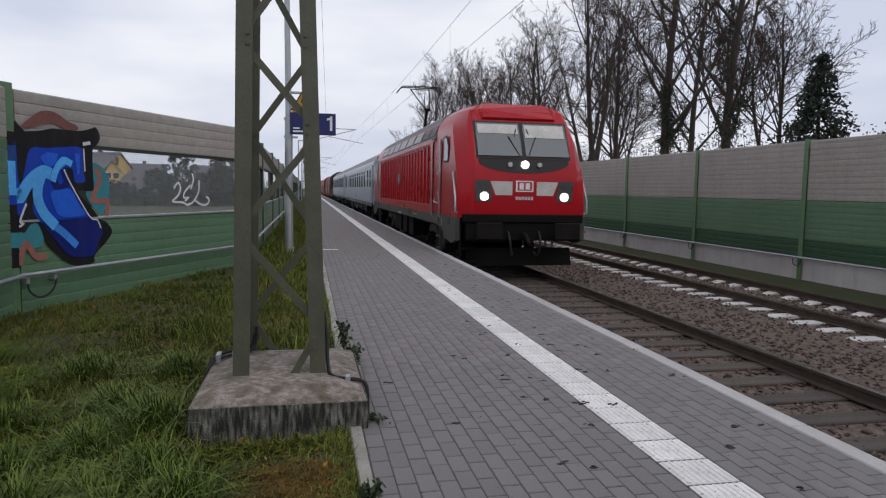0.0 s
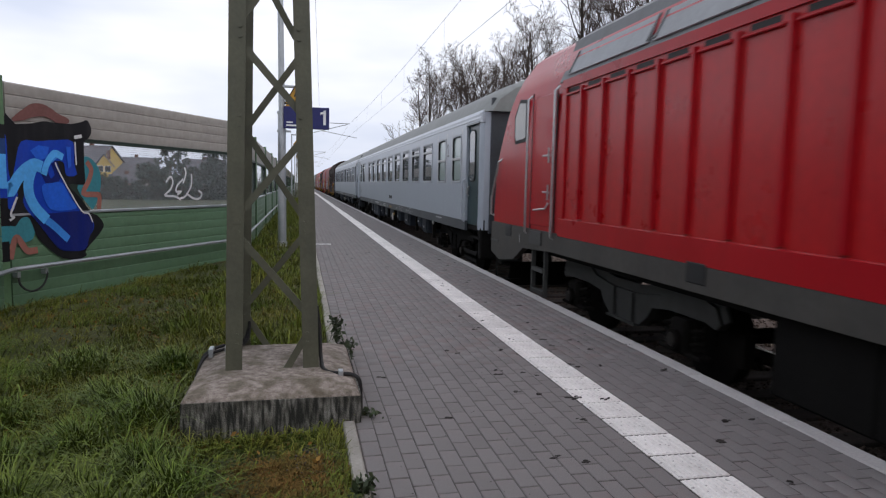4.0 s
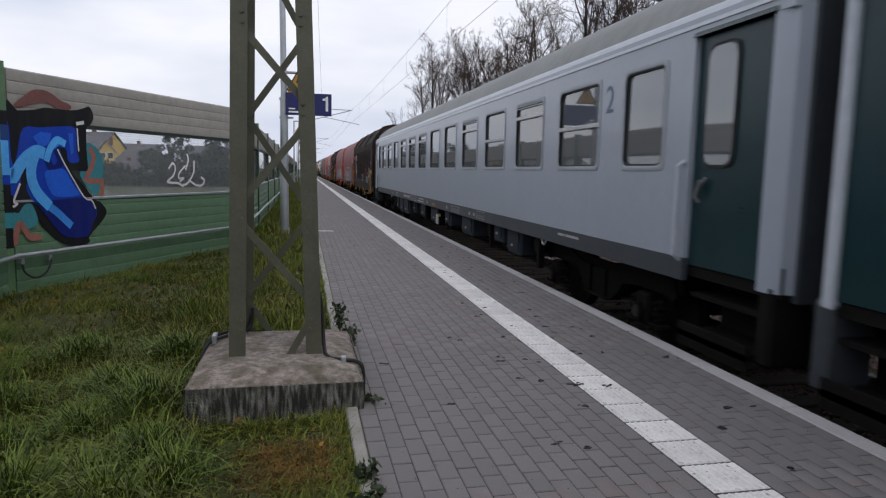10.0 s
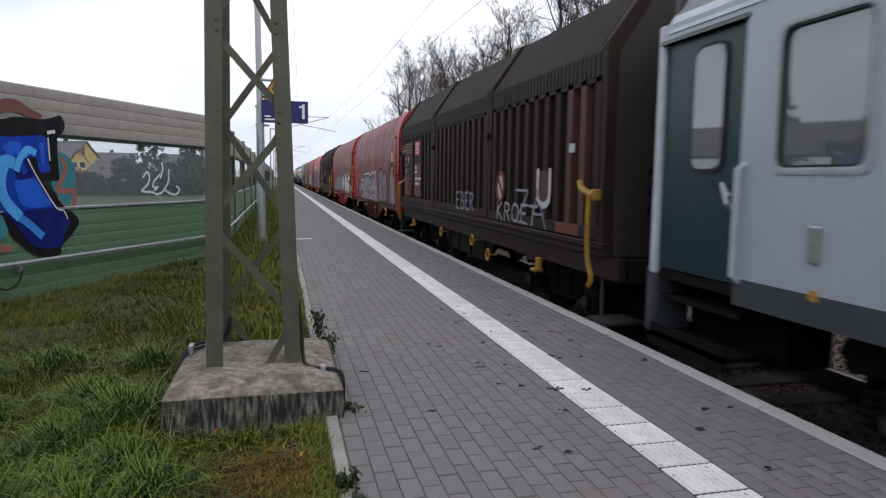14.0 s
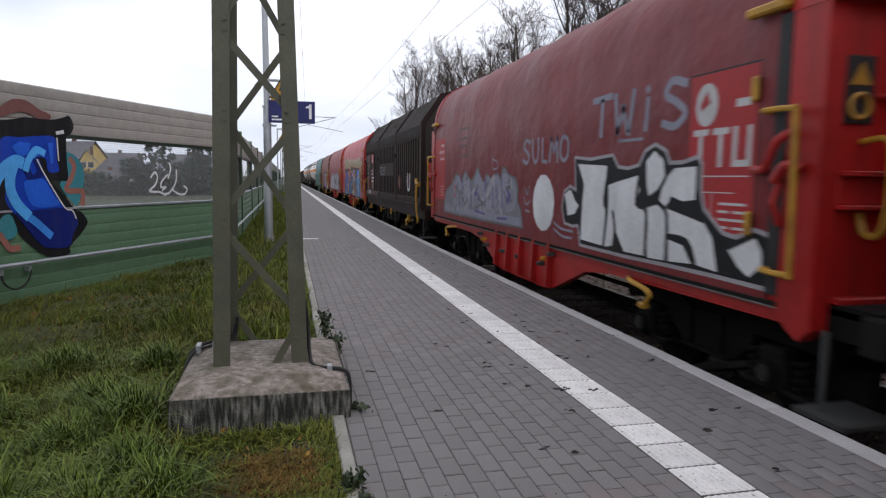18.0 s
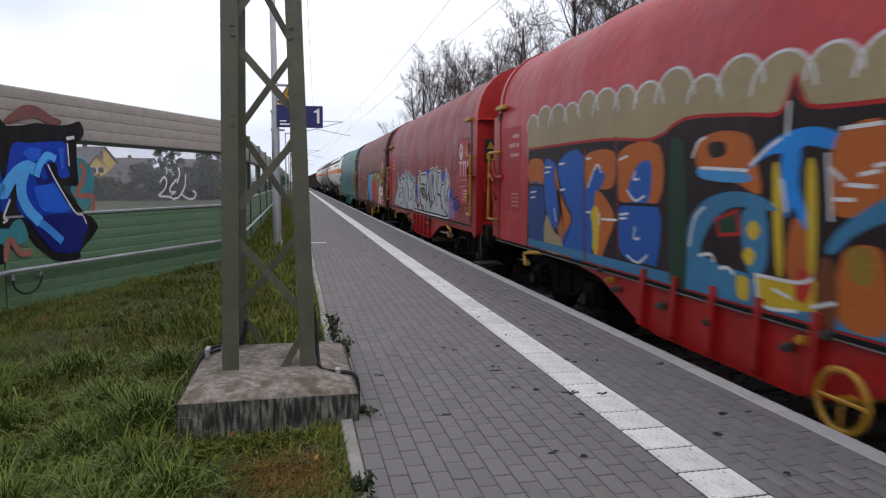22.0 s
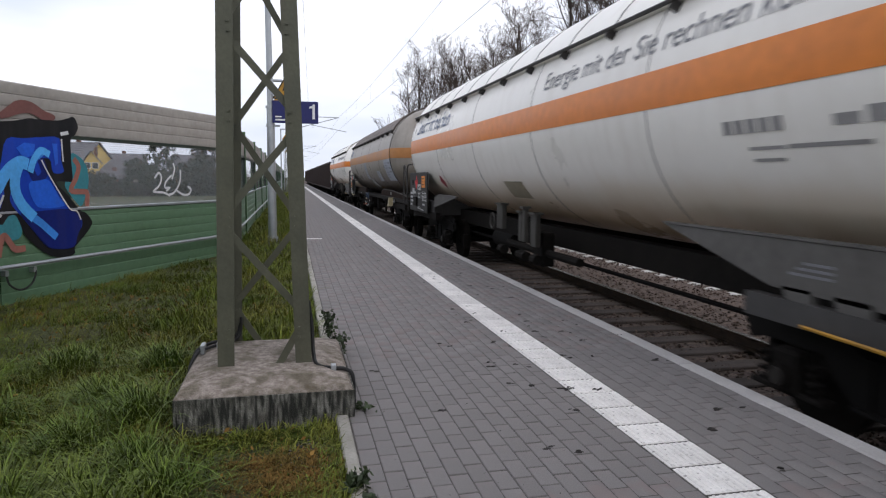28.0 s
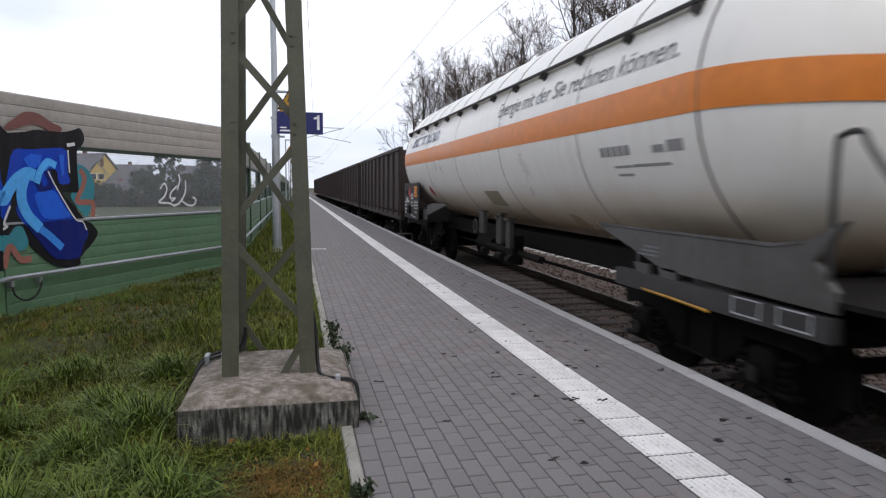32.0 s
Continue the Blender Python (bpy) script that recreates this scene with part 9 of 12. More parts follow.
        pm = M().prism([(0.0, -0.91), (0.22, -0.74), (0.42, -0.94), (0.2, -1.13)], "z", -0.001, 0.001).made("info_plate", info_red)
        part("info_plate", wrap(pm, 15.02 + o * 0.4, rad + 0.0, 0), None, tank, "dark red plate set askew on the shell")
    return ob


def open_wagon(front, label):
    ob = vehicle("open_wagon", label, "open wagon", front, "brown open wagons")
    L = 13.9
    wagon_floor(ob, L, eaos_mat, belly=False)
    a, b = 0.4, L - 0.4
    part("floor", M().box(-1.35, 1.35, a, b, 1.15, 1.25), eaos_mat, ob)
    for x0, x1 in ((-1.4, -1.35), (1.35, 1.4)):
        part("side_wall", M().box(x0, x1, a, b, 1.15, 3.1), eaos_mat, ob)
    for y in (a, b - 0.06):
        part("end_wall", M().box(-1.4, 1.4, y, y + 0.06, 1.15, 3.1), eaos_mat, ob)
    part("top_rail", M().box(-1.47, -1.33, a, b, 3.08, 3.2, 0.02).box(1.33, 1.47, a, b, 3.08, 3.2, 0.02), eaos_mat, ob)
    for i in range(11):
        y = a + 0.05 + (b - a - 0.2) * i / 10
        part("stanchion", M().prism([(-1.4, y), (-1.47, y + 0.02), (-1.47, y + 0.1), (-1.4, y + 0.12)], "z", 1.0, 3.1), eaos_mat, ob)
    return ob


TARP = [
    (99.25, tarp_red, wagon_red, "red tarpaulin freight wagon with silver graffiti letters"),
    (111.65, tarp_red, wagon_red, "red tarpaulin freight wagon with white graffiti letters"),
    (136.85, tarp_bright, wagon_red, "bright red tarpaulin wagon with large colourful graffiti"),
    (149.35, tarp_maroon, wagon_red, "maroon tarpaulin freight wagon with silver graffiti"),
    (161.7, tarp_brown, wagon_dark_red, "rust-brown tarpaulin freight wagon with bubble graffiti"),
    (174.2, tarp_teal, tarp_teal_steel, "sea-green tarpaulin freight wagon"),
]
hood_wagon(87.2, 12.2, "dark brown ribbed hood wagon with white graffiti tags")
hood_wagon(124.35, 12.2, "dark brown ribbed hood wagon with faded lettering", True)
for yf, tarp, steel, lab in TARP:
    tarp_wagon(yf, 12.35, tarp, steel, lab, {136.85: 4.81, 161.7: 4.71}.get(yf), 0.98 if yf in (136.85, 161.7) else 1.075)
tank_wagon(186.75, 18.3, tank_white, tank_band, "white gas tank wagon with an orange band", slogan=True)
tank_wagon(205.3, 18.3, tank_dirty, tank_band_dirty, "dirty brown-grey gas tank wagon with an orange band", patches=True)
tank_wagon(223.9, 18.6, tank_white, tank_band, "white gas tank wagon with an orange band", slogan=True, o=0.75)
for i in range(7):
    open_wagon(242.9 + 14.1 * i, "sooty brown open freight wagon")


# ---- sprayed paint on the near barrier ----
def spray(name, ob, material, shapes, x, flip=-1.0, label=""):
    """shapes: (points, width) for a stroke, (points, None) for a filled patch; local y runs along the wall."""
    m = M()
    for i, (pts, w) in enumerate(shapes):
        xx = x - flip * 0.0012 * i
        if w is None:
            poly(m, curve_pts(pts, 3, True) if len(pts) > 5 else pts, xx)
        else:
            ribbon(m, curve_pts(pts, 4), w, xx, flip=flip)
    me = bpy.data.meshes.new(name)
    me.from_pydata(m.v, [], m.f)
    me.materials.append(material)
    return part(name, me, None, ob, label)


nb = near_barrier
spray("graffiti_hat", nb, SPRAY["hatred"], [([(0.16, 2.09), (0.34, 2.23), (0.45, 2.29), (0.6, 2.3), (0.73, 2.26), (0.82, 2.21), (0.99, 2.16), (0.98, 2.1), (0.81, 2.08), (0.75, 2.11), (0.6, 2.15), (0.43, 2.12), (0.33, 2.08), (0.19, 2.05)], None)], 0.047, label="faded maroon sprayed cap")
spray("graffiti_patch", nb, SPRAY["teal"], [([(1.22, 1.67), (1.36, 1.66), (1.49, 1.53), (1.52, 1.3), (1.39, 1.0), (1.29, 1.03), (1.1, 1.26), (1.2, 1.4)], None), ([(0.0, 0.84), (0.12, 0.84), (0.22, 0.93), (0.32, 0.93), (0.41, 0.74), (0.34, 0.62), (0.13, 0.62), (0.0, 0.62)], None)], 0.0465)
spray("graffiti_outline", nb, SPRAY["black"], [
    ([(0.02, 2.02), (0.19, 2.02), (0.43, 2.05), (0.59, 2.09), (0.77, 2.09), (1.04, 2.1), (1.2, 2.14), (1.3, 2.17), (1.36, 2.1), (1.37, 2.01), (1.3, 1.92), (1.24, 1.88), (1.23, 1.6), (1.24, 1.37), (1.2, 1.31), (0.96, 1.31), (1.15, 1.13), (1.34, 0.93), (1.44, 0.89), (1.55, 0.76), (1.46, 0.63), (1.22, 0.44), (1.22, 0.36), (1.07, 0.32), (0.83, 0.36), (0.66, 0.46), (0.45, 0.65), (0.38, 0.81), (0.32, 0.91), (0.22, 0.9), (0.14, 0.81), (0.04, 0.79), (0.04, 0.38), (0.0, 0.38)], None)], 0.049, label="black outline of the blue graffiti")
spray("graffiti_fill", nb, SPRAY["blue"], [([(0.26, 1.82), (0.5, 1.84), (0.76, 1.87), (1.05, 1.87), (1.06, 1.59), (1.09, 1.44), (0.92, 1.43), (0.89, 1.58), (0.82, 1.61), (0.73, 1.59), (0.86, 1.4), (1.05, 1.11), (1.15, 0.96), (1.26, 0.91), (1.35, 0.82), (1.36, 0.72), (1.27, 0.59), (1.19, 0.44), (0.88, 0.45), (0.74, 0.51), (0.58, 0.69), (0.42, 0.88), (0.32, 0.98), (0.26, 1.09), (0.28, 1.22), (0.32, 1.39), (0.24, 1.41), (0.13, 1.28), (0.12, 1.36), (0.17, 1.56)], None),
    ([(0.02, 1.83), (0.06, 1.84), (0.07, 1.49), (0.11, 1.34), (0.18, 1.22), (0.17, 1.12), (0.11, 0.99), (0.07, 1.01), (0.02, 1.15)], None)], 0.0515, label="deep blue graffiti letter")
spray("graffiti_shadow", nb, SPRAY["navy"], [([(0.4, 0.93), (0.72, 0.95), (1.15, 0.96), (1.26, 0.91), (1.34, 0.82), (1.35, 0.72), (1.27, 0.59), (1.19, 0.44), (0.88, 0.45), (0.74, 0.51), (0.58, 0.69), (0.46, 0.84)], None), ([(0.58, 1.45), (0.66, 1.33), (0.78, 1.42), (0.74, 1.56)], 0.1)], 0.0545)
spray("graffiti_sheen", nb, SPRAY["royal"], [([(0.53, 1.29), (0.69, 1.33), (0.84, 1.33), (0.98, 1.13), (1.07, 1.0), (0.72, 0.98), (0.59, 1.07)], None), ([(0.38, 1.72), (0.5, 1.79), (0.66, 1.78), (0.62, 1.64), (0.48, 1.6)], None), ([(0.92, 1.8), (1.0, 1.8), (1.0, 1.55), (0.95, 1.52)], None)], 0.0565)
spray("graffiti_highlight", nb, SPRAY["sky"], [([(0.05, 1.28), (0.09, 1.24), (0.18, 1.37), (0.29, 1.48), (0.42, 1.55), (0.49, 1.54)], 0.15), ([(0.41, 1.53), (0.34, 1.36), (0.34, 1.19), (0.42, 1.03), (0.55, 0.9)], 0.14), ([(0.57, 1.46), (0.62, 1.58), (0.73, 1.7), (0.84, 1.67)], 0.09)], 0.0585, label="light blue graffiti highlight")
spray("graffiti_highlight", nb, SPRAY["deepsky"], [([(0.56, 0.88), (0.69, 0.79), (0.82, 0.68), (0.89, 0.62)], 0.1), ([(0.7, 1.62), (0.78, 1.68)], 0.05)], 0.0585)
spray("graffiti_line", nb, SPRAY["white"], [([(1.07, 1.86), (1.08, 1.58)], 0.022), ([(0.74, 1.58), (0.81, 1.45), (0.96, 1.22), (1.15, 0.96), (1.27, 0.92), (1.33, 0.81)], 0.02), ([(0.16, 1.15), (0.07, 0.96), (0.11, 0.92), (0.06, 0.89)], 0.028), ([(1.07, 1.93), (1.17, 1.95)], 0.045)], 0.062)
spray("graffiti_patch", nb, SPRAY["brick"], [([(1.29, 1.6), (1.35, 1.51), (1.3, 1.37), (1.2, 1.2), (1.38, 1.18), (1.48, 1.16), (1.47, 1.0)], 0.075), ([(0.06, 0.45), (0.11, 0.63), (0.16, 0.67), (0.24, 0.56), (0.3, 0.5), (0.41, 0.5)], 0.08)], 0.0505)
for colour, za, zb in (("black", 1.84, 2.0), ("navyblue", 1.66, 1.84), ("sky", 1.26, 1.66), ("blue", 1.15, 1.26), ("black", 0.82, 1.15), ("teal", 0.64, 0.82), ("black", 0.4, 0.64)):
    spray("graffiti_edge", nb, SPRAY[colour], [([(-0.125, za), (0.034, za), (0.034, zb), (-0.125, zb)], None)], 0.0655)
spray("graffiti_tag", nb, SPRAY["white"], [([(2.97, 1.37), (3.07, 1.45), (3.13, 1.37), (3.07, 1.25), (2.93, 1.16), (3.01, 1.14), (3.18, 1.13), (3.32, 1.08)], 0.034), ([(3.44, 1.6), (3.47, 1.51), (3.4, 1.36)], 0.034), ([(3.38, 1.41), (3.23, 1.3), (3.21, 1.21), (3.33, 1.21), (3.24, 1.16)], 0.032), ([(3.62, 1.49), (3.6, 1.3), (3.44, 1.13), (3.32, 1.1)], 0.034), ([(3.51, 1.16), (3.67, 1.09), (3.83, 1.09), (3.9, 1.17), (3.82, 1.22)], 0.036)], 0.004, label="white sprayed tag on the clear pane")

# ---- sprayed letters on the wagons ----
GLYPH = {
    "P": [[(0.25, 0), (0.25, 1)], [(0.25, 1), (0.7, 0.95), (0.78, 0.72), (0.6, 0.5), (0.25, 0.48)]],
    "O": [[(0.5, 1), (0.2, 0.8), (0.18, 0.25), (0.5, 0), (0.82, 0.25), (0.8, 0.8), (0.5, 1)]],
    "B": [[(0.22, 0), (0.22, 1)], [(0.22, 1), (0.7, 0.95), (0.7, 0.6), (0.22, 0.52)], [(0.22, 0.52), (0.8, 0.45), (0.8, 0.08), (0.22, 0)]],
    "T": [[(0.1, 0.95), (0.9, 1)], [(0.5, 0.95), (0.45, 0)]],
    "W": [[(0.08, 1), (0.25, 0)], [(0.25, 0), (0.5, 0.7)], [(0.5, 0.7), (0.72, 0)], [(0.72, 0), (0.92, 1)]],
    "I": [[(0.5, 0), (0.5, 0.72)], [(0.5, 0.95), (0.52, 0.98)]],
    "S": [[(0.85, 0.9), (0.4, 1), (0.2, 0.72), (0.55, 0.5), (0.8, 0.25), (0.5, 0), (0.12, 0.1)]],
    "U": [[(0.2, 1), (0.2, 0.3), (0.5, 0), (0.8, 0.3), (0.8, 1)]],
    "L": [[(0.3, 1), (0.25, 0.05)], [(0.25, 0.05), (0.8, 0)]],
    "M": [[(0.1, 0), (0.2, 1)], [(0.2, 1), (0.5, 0.4)], [(0.5, 0.4), (0.8, 1)], [(0.8, 1), (0.9, 0)]],
    "F": [[(0.25, 0), (0.3, 1)], [(0.3, 1), (0.9, 0.92)], [(0.28, 0.5), (0.75, 0.5)]],
    "A": [[(0.1, 0), (0.45, 1)], [(0.45, 1), (0.9, 0)], [(0.25, 0.35), (0.75, 0.35)]],
    "Y": [[(0.15, 1), (0.25, 0.55), (0.75, 0.6)], [(0.8, 1), (0.7, 0)]],
    "E": [[(0.85, 1), (0.25, 0.95)], [(0.25, 0.95), (0.2, 0.05)], [(0.2, 0.05), (0.85, 0)], [(0.22, 0.5), (0.7, 0.52)]],
    "N": [[(0.15, 0), (0.2, 1)], [(0.2, 1), (0.8, 0)], [(0.8, 0), (0.85, 1)]],
    "G": [[(0.85, 0.85), (0.5, 1), (0.2, 0.75), (0.2, 0.25), (0.5, 0), (0.85, 0.2), (0.82, 0.5), (0.55, 0.5)]],
    "K": [[(0.2, 0), (0.2, 1)], [(0.8, 1), (0.25, 0.5)], [(0.25, 0.5), (0.85, 0)]],
    "Z": [[(0.1, 1), (0.85, 0.95)], [(0.85, 0.95), (0.15, 0.05)], [(0.15, 0.05), (0.9, 0)]],
    "R": [[(0.2, 0), (0.22, 1)], [(0.22, 1), (0.75, 0.9), (0.7, 0.6), (0.22, 0.5)], [(0.35, 0.5), (0.85, 0)]],
    "C": [[(0.85, 0.85), (0.5, 1), (0.2, 0.75), (0.2, 0.25), (0.5, 0), (0.85, 0.15)]],
    "D": [[(0.2, 0), (0.2, 1)], [(0.2, 1), (0.75, 0.8), (0.8, 0.3), (0.2, 0)]],
    "H": [[(0.2, 0), (0.2, 1)], [(0.8, 0), (0.8, 1)], [(0.2, 0.5), (0.8, 0.5)]],
    "!": [[(0.5, 1), (0.45, 0.35)], [(0.42, 0.06), (0.44, 0.05)]],
}


def piece(ob, x, y0, y1, z0, z1, word, layers, label="", seed=1, wobble=0.05, overlap=1.0):
    """Sprayed letters from y0 (the rear) to y1; layers of (colour or colours, stroke width), the widest first."""
    n = len(word)
    cell = (y0 - y1) / n
    for li, (colors, w) in enumerate(layers):
        colors = colors if isinstance(colors, (tuple, list)) else (colors,)
        for i, ch in enumerate(word):
            if ch not in GLYPH:
                continue
            col = colors[i % len(colors)]
            m = M()
            for si, st in enumerate(GLYPH[ch]):
                rr_ = random.Random(seed * 97 + i * 13 + si)
                k = cell * overlap
                pts = [(y0 - cell * i - k * (a + rr_.uniform(-wobble, wobble)) + (k - cell) / 2, z0 + w * 0.0 + (z1 - z0) * (b + rr_.uniform(-wobble, wobble) * 0.6)) for a, b in st]
                ribbon(m, curve_pts(pts, 4) if len(pts) > 2 else pts, w, x - 0.0008 * li - 0.00002 * i)
            me = bpy.data.meshes.new("graffiti")
            me.from_pydata(m.v, [], m.f)
            me.materials.append(SPRAY[col])
            part("graffiti", me, None, ob, label if li == len(layers) - 1 else "")


def wagon_at(front):
    return min(TRAIN, key=lambda p: abs(p[1] - front))[0]


X = -1.4335
DEPTH = {}


def sprayed(ob, layer, col, m):
    me = bpy.data.meshes.new("graffiti")
    me.from_pydata(m.v, [], m.f)
    me.materials.append(SPRAY[col])
    return part("graffiti", me, None, ob, SPRAY_LABEL[col] + " graffiti paint")


def art_depth(ob, layer):
    DEPTH[ob.name, layer] = DEPTH.get((ob.name, layer), 0) + 1
    return X - 0.0008 * layer - 0.00001 * DEPTH[ob.name, layer]


def patch(ob, layer, col, *pts):
    return sprayed(ob, layer, col, poly(M(), curve_pts(pts, 4, True), art_depth(ob, layer)))


def hard(ob, layer, col, *pts):
    return sprayed(ob, layer, col, poly(M(), pts, art_depth(ob, layer)))


def stroke(ob, layer, col, w, *pts):
    return sprayed(ob, layer, col, ribbon(M(), curve_pts(pts, 3) if len(pts) > 2 else pts, w, art_depth(ob, layer)))


def outline(ob, layer, col, w, *pts):
    return sprayed(ob, layer, col, ribbon(M(), pts, w, art_depth(ob, layer), True))


SPRAY_LABEL = dict.fromkeys(SPRAY, "coloured")
SPRAY_LABEL.update({k: k for k in ("black", "blue", "white", "maroon", "orange", "silver", "yellow", "red", "violet", "grey", "green", "lilac", "olive", "mustard", "scarlet", "tan", "lime")})
SPRAY_LABEL.update(dict(steel="dull grey", chrome="silver chrome", ash="dull grey", soot="sooty black", azure="light blue", azure2="bright blue", blue2="deep blue", navyblue="deep blue", steelblue="grey-blue", umber="dark brown", rust="rust orange", mauve="pale mauve", aqua="pale turquoise", brown="brown", frost="pale silver", aqua2="turquoise", mist="dull silver", rosegrey="rosy silver", roseshade="dull rose"))
w2, w3, w5, w6, w7 = (wagon_at(f) for f in (99.25, 111.65, 136.85, 149.35, 161.7))
outline(w3, 0, "silver", 0.07, (4.4, 2.13), (4.02, 2.1), (3.51, 2.13), (3.39, 2.01), (3.19, 1.99), (2.97, 2.02), (2.87, 2.15), (2.71, 2.2), (2.54, 2.14), (2.47, 2.03), (2.27, 2.03), (2.06, 2.07), (2.02, 2.02), (2.02, 1.83), (1.96, 1.66), (1.8, 1.55), (1.7, 1.48), (1.54, 1.46), (1.35, 1.53), (1.23, 1.51), (1.1, 1.37), (1.05, 1.16), (1.77, 1.17), (2.43, 1.17), (3.2, 1.16), (4.2, 1.17), (4.27, 1.39), (4.43, 1.37), (4.65, 1.39), (4.73, 1.55), (4.68, 1.74), (4.52, 1.8), (4.35, 1.75))
hard(w3, 1, "black", (4.4, 2.13), (4.02, 2.1), (3.51, 2.13), (3.39, 2.01), (3.19, 1.99), (2.97, 2.02), (2.87, 2.15), (2.71, 2.2), (2.54, 2.14), (2.47, 2.03), (2.27, 2.03), (2.06, 2.07), (2.02, 2.02), (2.02, 1.83), (1.96, 1.66), (1.8, 1.55), (1.7, 1.48), (1.54, 1.46), (1.35, 1.53), (1.23, 1.51), (1.1, 1.37), (1.05, 1.16), (1.77, 1.17), (2.43, 1.17), (3.2, 1.16), (4.2, 1.17), (4.27, 1.39), (4.43, 1.37), (4.65, 1.39), (4.73, 1.55), (4.68, 1.74), (4.52, 1.8), (4.35, 1.75))
hard(w3, 2, "white", (4.32, 2.07), (3.62, 2.04), (3.63, 1.89), (3.66, 1.68), (3.61, 1.56), (3.64, 1.2), (4.2, 1.22), (4.18, 1.67), (4.15, 1.84))
hard(w3, 2, "white", (4.68, 1.72), (4.51, 1.78), (4.39, 1.66), (4.28, 1.6), (4.38, 1.5), (4.57, 1.47))
hard(w3, 2, "white", (3.57, 1.84), (3.42, 1.87), (2.98, 1.94), (2.95, 1.8), (3.01, 1.67), (2.83, 1.6), (2.83, 1.19), (3.2, 1.19), (3.4, 1.39), (3.43, 1.23), (3.62, 1.19), (3.56, 1.56))
hard(w3, 2, "white", (2.85, 2.07), (2.71, 2.16), (2.56, 2.07), (2.53, 1.93), (2.64, 1.81), (2.77, 1.72), (2.83, 1.86))
hard(w3, 2, "white", (2.8, 1.64), (2.63, 1.68), (2.47, 1.59), (2.46, 1.19), (2.76, 1.18), (2.82, 1.53))
hard(w3, 2, "white", (2.54, 1.89), (2.38, 2), (2.07, 2.01), (2.07, 1.74), (2.24, 1.72), (2.42, 1.76), (2.47, 1.67), (2.23, 1.63), (1.96, 1.58), (1.82, 1.45), (1.74, 1.19), (2.03, 1.21), (2.15, 1.39), (2.45, 1.42), (2.47, 1.53), (2.6, 1.72))
hard(w3, 2, "white", (2.43, 1.38), (2.21, 1.35), (2.08, 1.21), (2.42, 1.19))
hard(w3, 2, "white", (1.62, 1.37), (1.33, 1.49), (1.26, 1.41), (1.25, 1.3), (1.38, 1.2), (1.5, 1.26))
stroke(w3, 3, "black", 0.045, (3.58, 2.01), (3.66, 1.68), (3.6, 1.56), (3.64, 1.2))
stroke(w3, 3, "black", 0.045, (3.46, 1.57), (3.4, 1.39), (3.43, 1.22))
stroke(w3, 3, "black", 0.045, (2.96, 1.93), (3, 1.67), (2.81, 1.6), (2.81, 1.19))
stroke(w3, 3, "black", 0.045, (2.82, 1.71), (2.62, 1.8), (2.52, 1.91))
stroke(w3, 3, "black", 0.045, (2.61, 1.69), (2.47, 1.59), (2.46, 1.19))
stroke(w3, 3, "black", 0.045, (2.47, 1.67), (2.23, 1.63), (1.96, 1.58))
stroke(w3, 3, "black", 0.045, (2.45, 1.41), (2.15, 1.39), (2.03, 1.21))
outline(w3, 0, "ash", 0.06, (10.9, 1.4), (10.77, 1.62), (10.22, 1.79), (9.98, 1.96), (9.68, 1.94), (9.56, 1.8), (9.3, 2.01), (8.99, 1.9), (8.84, 1.83), (8.63, 1.94), (8.43, 2.08), (8.21, 1.9), (8.05, 1.79), (7.92, 1.96), (7.65, 1.88), (7.54, 1.8), (7.52, 1.94), (7.29, 1.97), (7.14, 1.87), (7.07, 2.03), (6.97, 2.06), (6.77, 1.95), (6.45, 1.89), (6.33, 1.74), (6.36, 1.57), (6.21, 1.45), (6.11, 1.22), (6.61, 1.21), (7.93, 1.2), (9.8, 1.2), (10.97, 1.21))
hard(w3, 1, "mist", (10.9, 1.4), (10.77, 1.62), (10.22, 1.79), (9.98, 1.96), (9.68, 1.94), (9.56, 1.8), (9.3, 2.01), (8.99, 1.9), (8.84, 1.83), (8.63, 1.94), (8.43, 2.08), (8.21, 1.9), (8.05, 1.79), (7.92, 1.96), (7.65, 1.88), (7.54, 1.8), (7.52, 1.94), (7.29, 1.97), (7.14, 1.87), (7.07, 2.03), (6.97, 2.06), (6.77, 1.95), (6.45, 1.89), (6.33, 1.74), (6.36, 1.57), (6.21, 1.45), (6.11, 1.22), (6.61, 1.21), (7.93, 1.2), (9.8, 1.2), (10.97, 1.21))
patch(w3, 2, "violet", (8.74, 1.63), (8.48, 1.72), (8.39, 1.66), (8.6, 1.57))
patch(w3, 2, "violet", (8.02, 1.83), (7.85, 1.9), (7.73, 1.76), (7.9, 1.68))
patch(w3, 2, "violet", (8.42, 1.54), (8.19, 1.57), (8.14, 1.5), (8.3, 1.51))
patch(w3, 2, "violet", (6.83, 1.63), (6.7, 1.71), (6.71, 1.59), (6.83, 1.55))
patch(w3, 2, "violet", (7.63, 1.66), (7.5, 1.7), (7.46, 1.56), (7.58, 1.54))
stroke(w3, 3, "lilac", 0.05, (10.16, 1.84), (10.01, 1.55), (10.19, 1.39))
stroke(w3, 3, "lilac", 0.05, (9.56, 1.8), (9.58, 1.43))
stroke(w3, 3, "lilac", 0.05, (8.94, 1.85), (8.86, 1.47))
stroke(w3, 3, "lilac", 0.05, (8.21, 1.9), (7.97, 1.64), (8.02, 1.45))
stroke(w3, 3, "lilac", 0.05, (7.57, 1.8), (7.51, 1.45))
stroke(w3, 3, "lilac", 0.05, (7.28, 1.9), (7.09, 1.65), (7.24, 1.44))
stroke(w3, 3, "lilac", 0.05, (7.01, 1.87), (7.08, 1.52))
